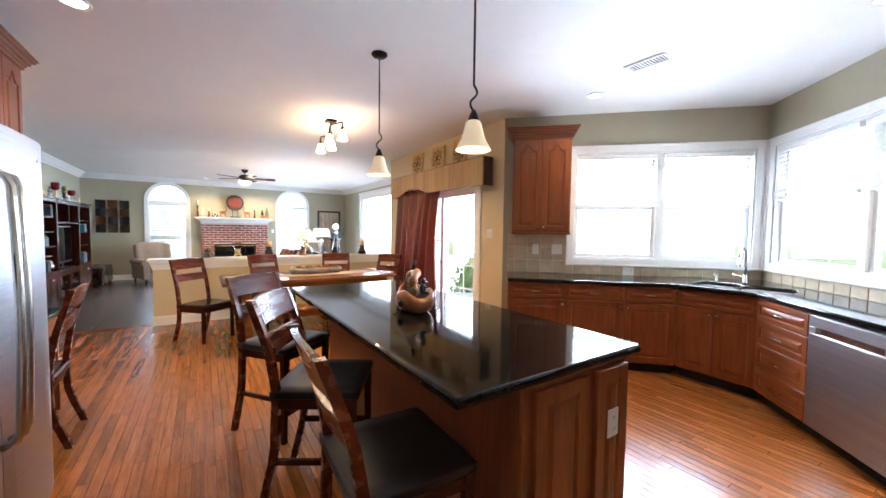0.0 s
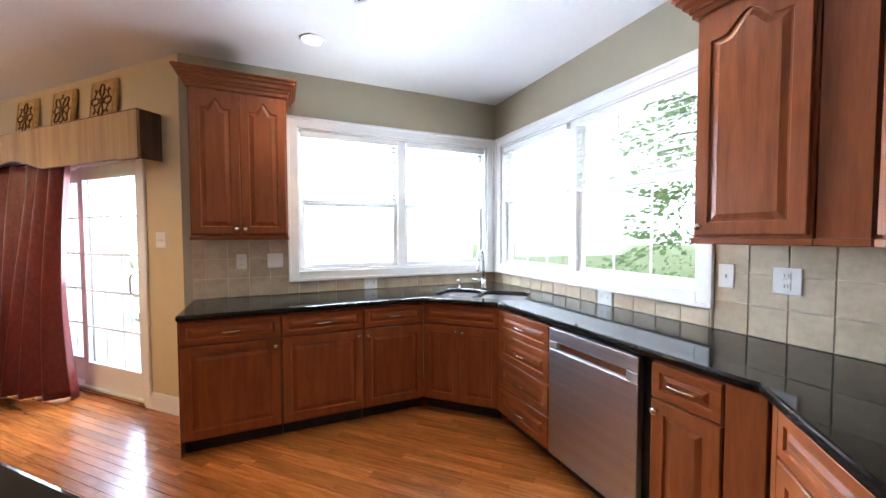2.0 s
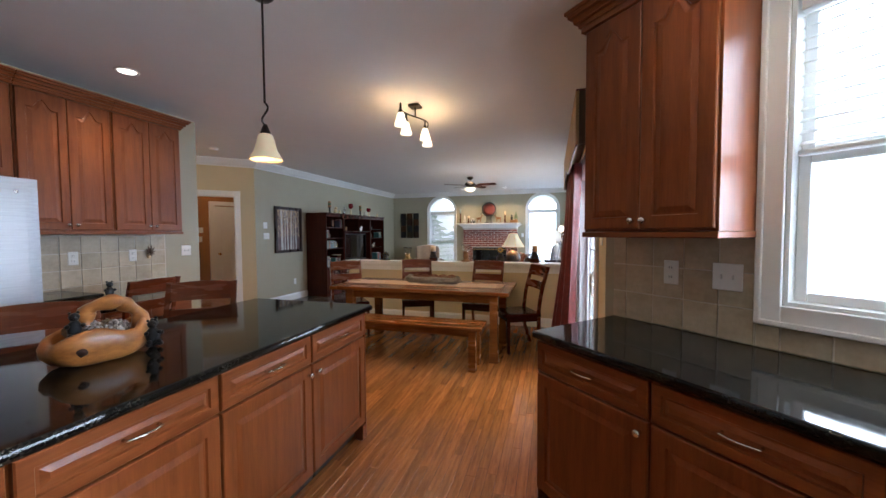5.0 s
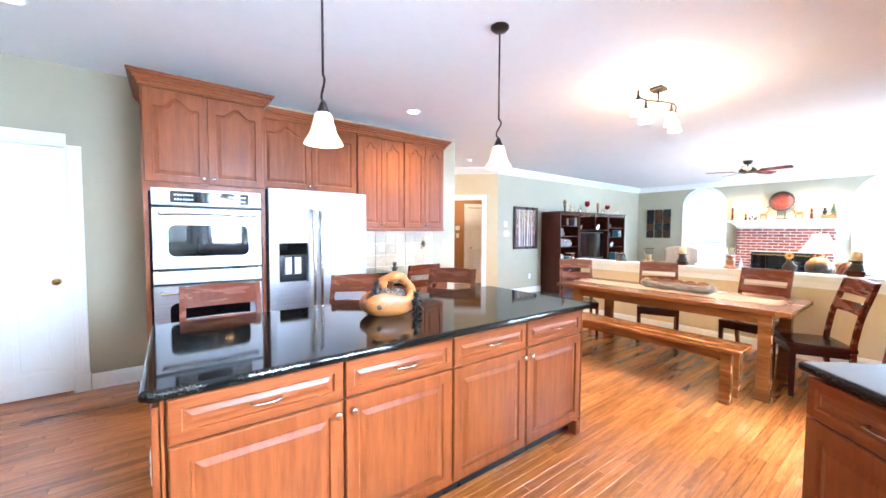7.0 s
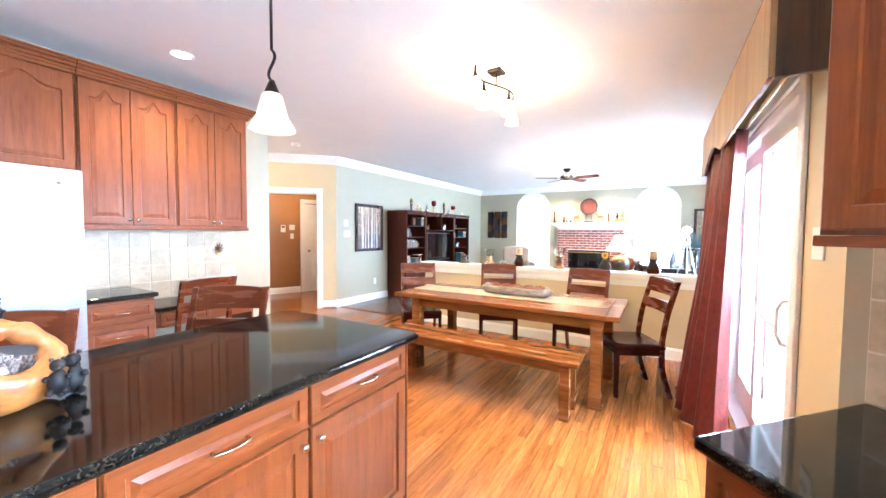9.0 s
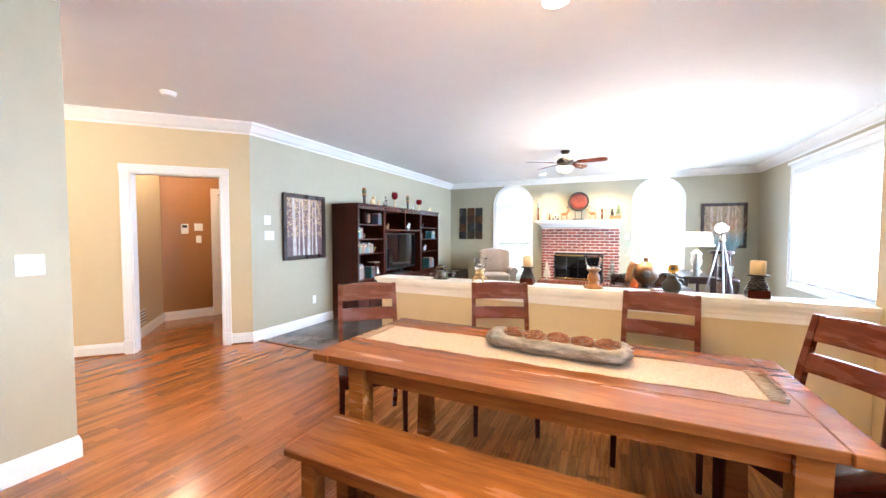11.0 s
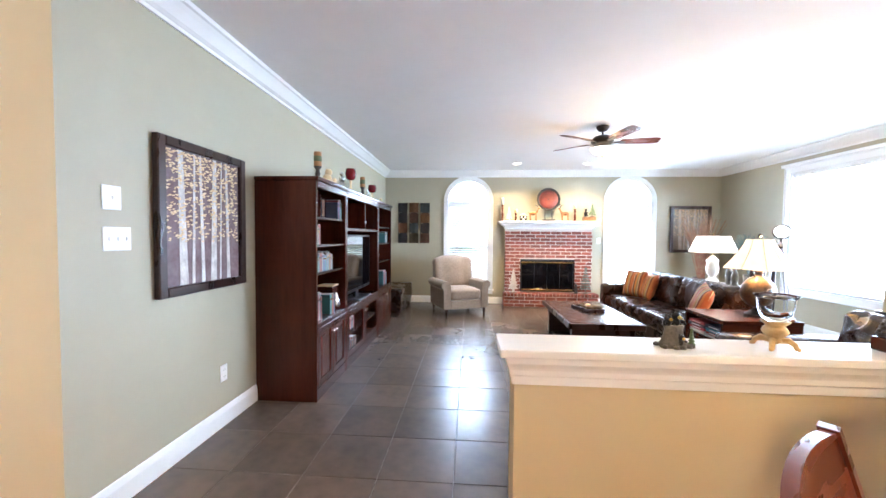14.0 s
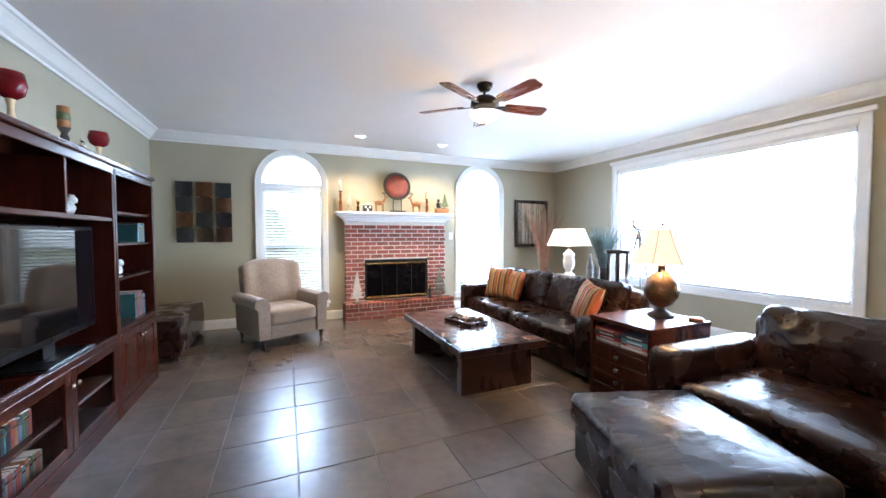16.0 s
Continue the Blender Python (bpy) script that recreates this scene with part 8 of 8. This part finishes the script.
turned("finial", [(0.008, 0.70), (0.010, 0.712), (0.003, 0.72)], BRASS, wl, n=10)
bulb("lamp_bulb", (3.50, 10.66, 1.28), 8, (1, 0.82, 0.6))
GREYB = mat("grey_glazed_bottle", (0.26, 0.255, 0.24), (0.10, 0.098, 0.09), 0.35, scale=16)
for x, y, h in ((3.42, 10.18, 0.34), (3.40, 10.05, 0.28)):
    f = thing("bottle_lantern", pose(x, y, 0.7505), "dark glass bottle lantern on the console", "lantern", "console lanterns")
    turned("body", [(0.045, 0), (0.045, h * 0.1), (0.035, h * 0.2), (0.042, h * 0.5), (0.03, h * 0.7), (0.016, h * 0.8), (0.02, h)], GREYB, f, n=14)
    turned("glass_band", [(0.0435, h * 0.28), (0.0445, h * 0.5)], CLEAR, f, n=14)


def grass(m, r, h, n, mt_, label, pot, thick=0.003):
    g = thing("potted_grass", m, label, "plant")
    z0 = pot(g)
    bm = bmesh.new()
    rnd = random.Random(n)
    for i in range(n):
        a, k = rnd.uniform(0, 6.283), rnd.uniform(0.2, 1)
        hh = h * rnd.uniform(0.7, 1)
        tube(bm, [(0.03 * math.cos(a), 0.03 * math.sin(a), z0), (0.4 * r * k * math.cos(a), 0.4 * r * k * math.sin(a), z0 + hh * 0.6), (r * k * math.cos(a), r * k * math.sin(a), z0 + hh)], [thick, thick, thick * 0.3], 4)
    part("blades", bm, mt_, g)
    return g


def steel_pot(g):
    turned("pot", [(0.07, 0), (0.09, 0.02), (0.105, 0.20), (0.098, 0.20), (0.06, 0.18)], IRON, g, n=18)
    return 0.16


def urn(g):
    turned("urn", [(0.13, 0), (0.14, 0.03), (0.20, 0.20), (0.23, 0.38), (0.20, 0.52), (0.13, 0.60), (0.15, 0.66), (0.13, 0.66), (0.10, 0.56)], mat("glazed_brown_urn", (0.16, 0.10, 0.075), (0.08, 0.05, 0.04), 0.35, scale=6, coat=0.2), g, n=28)
    return 0.55


std = thing("plant_stand", pose(3.70, 9.99, 0) @ Matrix.Diagonal((1, 1, 1.19, 1)), "black turned-leg plant stand by the window", "plant stand")
turned("top", [(0.15, 0.93), (0.16, 0.945), (0.15, 0.965)], ESPR, std, n=24)
for i in range(4):
    a = math.pi / 4 + math.pi / 2 * i
    turned("leg", [(0.014, 0), (0.02, 0.1), (0.014, 0.3), (0.024, 0.45), (0.014, 0.6), (0.022, 0.75), (0.016, 0.9295)], ESPR, std, c=(0.11 * math.cos(a), 0.11 * math.sin(a), 0), n=10)
turned("lower_shelf", [(0.12, 0.22), (0.12, 0.24)], ESPR, std, n=20)
st2 = thing("plant_table", pose(3.83, 10.34, 0), "small dark table under the potted grass", "side table")
turned("top", [(0.18, 0.66), (0.19, 0.675), (0.18, 0.69)], ESPR, st2, n=24)
turned("pedestal", [(0.14, 0), (0.12, 0.03), (0.03, 0.06), (0.03, 0.655)], ESPR, st2, n=16)
grass(pose(3.83, 10.34, 0.691), 0.30, 0.62, 240, mat("dusty_green_blades", (0.14, 0.20, 0.19), (0.07, 0.11, 0.11), 0.7, scale=9), "potted dusty-green ornamental grass", steel_pot)
grass(pose(4.25, 12.15, 0), 0.42, 1.32, 75, mat("dried_red_reeds", (0.32, 0.12, 0.08), (0.42, 0.29, 0.16), 0.8, scale=5), "large brown urn with dried red and straw reeds", urn, 0.008)

tl = thing("tripod_lamp", pose(3.62, 9.62, 0), "steel tripod floor lamp with a lit spotlight head", "lamp")
for i in range(3):
    a = 2 * math.pi * i / 3 + 0.5
    rod("leg", [(0.02 * math.cos(a), 0.02 * math.sin(a), 1.32), (0.30 * math.cos(a), 0.30 * math.sin(a), 0.0)], 0.012, STEEL, tl, n=8)
turned("hub", [(0.035, 1.28), (0.04, 1.31), (0.03, 1.36), (0.018, 1.39)], CHROME, tl, n=14)
hd = turned("lamp_head", [(0.03, -0.10), (0.06, -0.06), (0.085, 0.02), (0.09, 0.05)], CHROME, tl, "round steel spotlight head", n=22)
hd.matrix_basis = pose(0, 0, 1.47, 75, 0, -35)
ln_ = turned("lens", [(0.084, 0.046), (0.05, 0.056), (0.01, 0.058)], RECESS, tl, "glowing lens", n=20)
ln_.matrix_basis = pose(0, 0, 1.47, 75, 0, -35)

fn = thing("ceiling_fan", pose(1.48, 9.58, 0, 0, 0, 8), "bronze ceiling fan with five cherry blades and a lit bowl", "ceiling fan")
turned("canopy", [(0.075, CEIL - 0.001), (0.075, CEIL - 0.02), (0.05, CEIL - 0.06), (0.02, CEIL - 0.07)], BRONZE, fn, n=24)
rod("downrod", [(0, 0, CEIL - 0.06), (0, 0, 2.64)], 0.012, BRONZE, fn)
turned("motor", [(0.03, 2.65), (0.09, 2.635), (0.13, 2.60), (0.135, 2.565), (0.10, 2.535), (0.06, 2.52), (0.06, 2.49)], BRONZE, fn, n=28)
turned("light_bowl", [(0.135, 2.492), (0.13, 2.47), (0.10, 2.435), (0.05, 2.412), (0.012, 2.405)], FANG, fn, "lit frosted bowl", n=28)
turned("finial", [(0.012, 2.406), (0.015, 2.398), (0.005, 2.385)], BRONZE, fn, n=10)
for i in range(5):
    a = 72 * i - 14
    bl = slab("blade", [(0.20, -0.05), (0.24, -0.06), (0.60, -0.072), (0.645, -0.05), (0.645, 0.05), (0.60, 0.072), (0.24, 0.06), (0.20, 0.05)], -0.004, 0.004, CHAIRW, fn, "cherry-stained blade", bev=0.002)
    bl.matrix_basis = pose(0, 0, 2.565, 0, 0, a) @ pose(0, 0, 0, -13)
    ar = slab("blade_arm", [(0.09, -0.018), (0.20, -0.03), (0.26, -0.02), (0.26, 0.02), (0.20, 0.03), (0.09, 0.018)], -0.010, -0.0045, BRONZE, fn, bev=0.002)
    ar.matrix_basis = pose(0, 0, 2.565, 0, 0, a) @ pose(0, 0, 0, -13)
bulb("fan_bulb", (1.48, 9.58, 2.34), 14, r=0.10)


# ---- outside ----
tagged(slab("ground", [(-90, -90), (90, -90), (90, 90), (-90, 90)], -0.6, -0.35, GRASS), "green lawn round the house", "ground", kind="structure")
tagged(slab("patio", [(3.95, 2.9), (9.0, 2.9), (9.0, 8.5), (3.95, 8.5)], -0.3495, -0.15, PATIO), "pale concrete patio outside the glass door", "patio", kind="structure")
tagged(slab("patio_step", [(3.885, 3.30), (5.80, 1.40), (6.2, 1.40), (6.2, 6.42), (3.885, 6.42)], -0.148, 0.010, PATIO), "raised pale concrete step outside the glass door", "patio", kind="structure")


# assumed siding, added white so the view through the patio door stays bright
sd_ = thing("house_siding", pose(3.875, 6.306, 0), "white lapped siding added on the outside wall to whiten the patio door view", "siding", kind="structure")
SIDE = mat("white_vinyl_siding", (0.76, 0.76, 0.73), (0.70, 0.70, 0.68), 0.55, scale=4)
sid = None
for i in range(27):
    if sid is None:
        bm = bmesh.new()
        prism(bm, [(0.0, 0.0), (-0.020, 0.0), (-0.006, 0.117), (0.0, 0.117)], 0.0, 1.12, "x")
        ob = part("siding_board", bm, SIDE, sd_)
        sid = ob.data
    else:
        ob = new("siding_board", sid)
        ob.parent = sd_
    ob.location = (0, 0, -0.34 + 0.1175 * i)
# glowing ring added far off so the window views burn out to white
hz, hn, hk, hl_, hb = nodes_of("backdrop_glow")
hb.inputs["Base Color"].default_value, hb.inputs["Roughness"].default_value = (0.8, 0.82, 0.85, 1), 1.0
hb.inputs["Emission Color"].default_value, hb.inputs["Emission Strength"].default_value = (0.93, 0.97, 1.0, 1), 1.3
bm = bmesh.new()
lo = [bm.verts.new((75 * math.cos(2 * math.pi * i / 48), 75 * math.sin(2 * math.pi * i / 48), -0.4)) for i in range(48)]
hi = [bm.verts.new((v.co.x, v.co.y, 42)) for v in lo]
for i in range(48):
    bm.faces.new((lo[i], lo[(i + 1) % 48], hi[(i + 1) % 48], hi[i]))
tagged(part("backdrop", bm, hz), "glowing pale ring added round the garden to whiten the window views", "backdrop", kind="structure")


def outdoor_tree(x, y, h, w, seed, leafmat):
    t = thing("evergreen_tree", pose(x, y, -0.36), "tall evergreen tree in the garden", "tree", "garden trees")
    rod("trunk", [(0, 0, 0), (0.03, 0.02, h * 0.5), (0, 0, h)], [0.12, 0.08, 0.02], BARK, t, n=8)
    rnd = random.Random(seed)
    bm = bmesh.new()
    verts, faces = [], []
    for i in range(8500):
        u = rnd.random() ** 0.8
        z = h * (0.08 + 0.92 * u)
        r = w * (1 - u) ** 0.75 * (0.35 + 0.65 * rnd.random() ** 0.5) * (0.8 + 0.35 * math.sin(9 * u * 6 + seed))
        a = rnd.uniform(0, 6.283)
        c = Vector((r * math.cos(a), r * math.sin(a), z - 0.15 * r))
        s = rnd.uniform(0.035, 0.10)
        d = Vector((math.cos(a), math.sin(a), rnd.uniform(-0.6, 0.2))).normalized()
        q = d.orthogonal().normalized()
        q = (Matrix.Rotation(rnd.uniform(0, 6.28), 3, d) @ q) * s * 0.45
        k = len(verts)
        verts += [c - d * s, c + q, c + d * s, c - q]
        faces.append((k, k + 1, k + 2, k + 3))
    me = bpy.data.meshes.new("crown")
    me.from_pydata(verts, [], faces)
    me.materials.append(leafmat)
    cr = new("crown", me)
    cr.parent = t
    for i in range(14):
        a, z = rnd.uniform(0, 6.28), h * rnd.uniform(0.15, 0.8)
        r = w * (1 - z / h) ** 0.75 * 0.8
        rod("limb", [(0, 0, z), (0.5 * r * math.cos(a), 0.5 * r * math.sin(a), z + 0.05), (r * math.cos(a), r * math.sin(a), z - 0.1)], [0.03, 0.02, 0.006], BARK, t, n=5)


LEAF2 = mat("bright_shrub_leaves", (0.12, 0.18, 0.06), (0.07, 0.11, 0.035), 0.6, scale=5)


def let_light_through(m, tint):
    """Thin leaves: part of the sunlight passes through them."""
    N, L = m.node_tree.nodes, m.node_tree.links
    tr, mx, out = N.new("ShaderNodeBsdfTranslucent"), N.new("ShaderNodeMixShader"), N["Material Output"]
    tr.inputs[0].default_value = (*tint, 1)
    mx.inputs[0].default_value = 0.5
    L.new(N["Principled BSDF"].outputs[0], mx.inputs[1]), L.new(tr.outputs[0], mx.inputs[2]), L.new(mx.outputs[0], out.inputs[0])
    return m


FOLIAGE = let_light_through(mat("sunlit_foliage", (0.16, 0.22, 0.10), (0.10, 0.15, 0.06), 0.6, scale=6), (0.42, 0.55, 0.26))
let_light_through(LEAF2, (0.35, 0.5, 0.18))
for i, (x, y, h, w) in enumerate(((7.6, -3.4, 6.5, 2.0), (9.6, -1.6, 7.5, 2.3), (6.4, -6.0, 7.0, 2.1), (13, -6, 9, 3), (-0.6, 17.0, 2.4, 1.5), (-2.6, 19, 2.8, 1.7))):
    outdoor_tree(x, y, h, w, i + 1, FOLIAGE)
for i, (x, y) in enumerate(((6.1, 7.1), (6.9, 6.6), (8.4, -0.2))):
    b = thing("garden_shrub", pose(x, y, -0.36 if i > 1 else -0.15), "rounded leafy garden shrub outside", "shrub", "garden shrubs")
    rnd = random.Random(i + 40)
    vs, fs = [], []
    for q in range(900):
        d = Vector((rnd.gauss(0, 1), rnd.gauss(0, 1), abs(rnd.gauss(0, 1)))).normalized()
        c = d * 0.55 * rnd.uniform(0.6, 1.1)
        c.z = c.z * 1.5 + 0.1
        s = rnd.uniform(0.03, 0.06)
        e = Matrix.Rotation(rnd.uniform(0, 6.28), 3, d) @ d.orthogonal().normalized()
        f = d.cross(e)
        k = len(vs)
        vs += [c - e * s, c + f * s * 0.5 + d * 0.02, c + e * s, c - f * s * 0.5]
        fs.append((k, k + 1, k + 2, k + 3))
    me = bpy.data.meshes.new("leaves")
    me.from_pydata(vs, [], fs)
    me.materials.append(LEAF2)
    o = new("leaves", me)
    o.parent = b
    for q in range(6):
        a = q * 1.05
        rod("stem", [(0, 0, 0), (0.15 * math.cos(a), 0.15 * math.sin(a), 0.4), (0.3 * math.cos(a), 0.3 * math.sin(a), 0.7)], 0.012, BARK, b, n=5)


# ---- floor pieces: slate tiles and oak strips ----
sl = bpy.data.objects["floor_slate"]
T, me = 0.4395, None
xs = [-0.2145 + T * i for i in range(-5, 13)]
ys = [7.832 + T * i for i in range(-4, 12)]
cache2 = {}
for x in xs:
    for y in ys:
        x0, x1, y0, y1 = max(x, -1.918), min(x + T, 4.858), max(y, 6.532), min(y + T, 12.598)
        if x1 - x0 < 0.02 or y1 - y0 < 0.02:
            continue
        key = (round(x1 - x0, 3), round(y1 - y0, 3))
        if key not in cache2:
            bm = bmesh.new()
            box(bm, 0.0025, key[0] - 0.0025, 0.0025, key[1] - 0.0025, -0.006, 0.0)
            ob = part("tile", bm, SLATE, sl, bev=0.0015)
            cache2[key] = ob.data
        else:
            ob = new("tile", cache2[key])
            ob.parent = sl
        ob.location = (x0, y0, 0)

fo = bpy.data.objects["floor_oak"]
rnd = random.Random(11)
PW = 0.0575
near, far_v, far_f = 0, [], []
pmesh = {}
x = -4.6
while x < 5.7:
    y = -0.95 - rnd.uniform(0, 0.8)
    while y < 9.0:
        ln = rnd.choice((0.45, 0.6, 0.75, 0.9, 1.1))
        ymax = 6.468 if x > -1.95 else 8.9
        y0, y1 = max(y, -0.95), min(y + ln, ymax)
        y += ln
        if y1 - y0 < 0.03:
            continue
        use = near < 295 and 2.25 < x < 3.35 and 1.0 < y0 < 4.6 or near < 295 and -1.6 < x < 0.1 and 4.2 < y0 < 6.2
        if use:
            key = round(y1 - y0, 3)
            if key not in pmesh:
                bm = bmesh.new()
                box(bm, 0.0008, PW - 0.0008, 0.0008, key - 0.0008, -0.011, 0.0)
                ob = part("plank", bm, OAK, fo, bev=0.0008)
                pmesh[key] = ob.data
            else:
                ob = new("plank", pmesh[key])
                ob.parent = fo
            ob.location = (x, y0, 0)
            near += 1
        else:
            k = len(far_v)
            a, b, c, d = x + 0.0008, x + PW - 0.0008, y0 + 0.0008, y1 - 0.0008
            e = 0.0008
            far_v += [(a, c, -0.011), (b, c, -0.011), (b, d, -0.011), (a, d, -0.011), (a, c, -e), (b, c, -e), (b, d, -e), (a, d, -e), (a + e, c + e, 0), (b - e, c + e, 0), (b - e, d - e, 0), (a + e, d - e, 0)]
            for q in (0, 4):
                for j in range(4):
                    far_f.append((k + q + j, k + q + (j + 1) % 4, k + q + 4 + (j + 1) % 4, k + q + 4 + j))
            far_f.append((k + 8, k + 9, k + 10, k + 11))
    x += PW
me = bpy.data.meshes.new("strip_flooring")
me.from_pydata(far_v, [], far_f)


def oak_islands():
    """The same oak for the joined strips, varied strip by strip."""
    m = OAK.copy()
    m.name = "oak_strip_joined"
    nt = m.node_tree
    for n in list(nt.nodes):
        if n.bl_idname == "ShaderNodeObjectInfo":
            g = nt.nodes.new("ShaderNodeNewGeometry")
            for l in list(nt.links):
                if l.from_node == n:
                    nt.links.new(g.outputs["Random Per Island"], l.to_socket)
            nt.nodes.remove(n)
    return m


me.materials.append(oak_islands())
sf = new("strip_flooring", me)
sf.parent = fo
tagged(sf, "narrow oak floor strips laid side by side", kind="stuff")
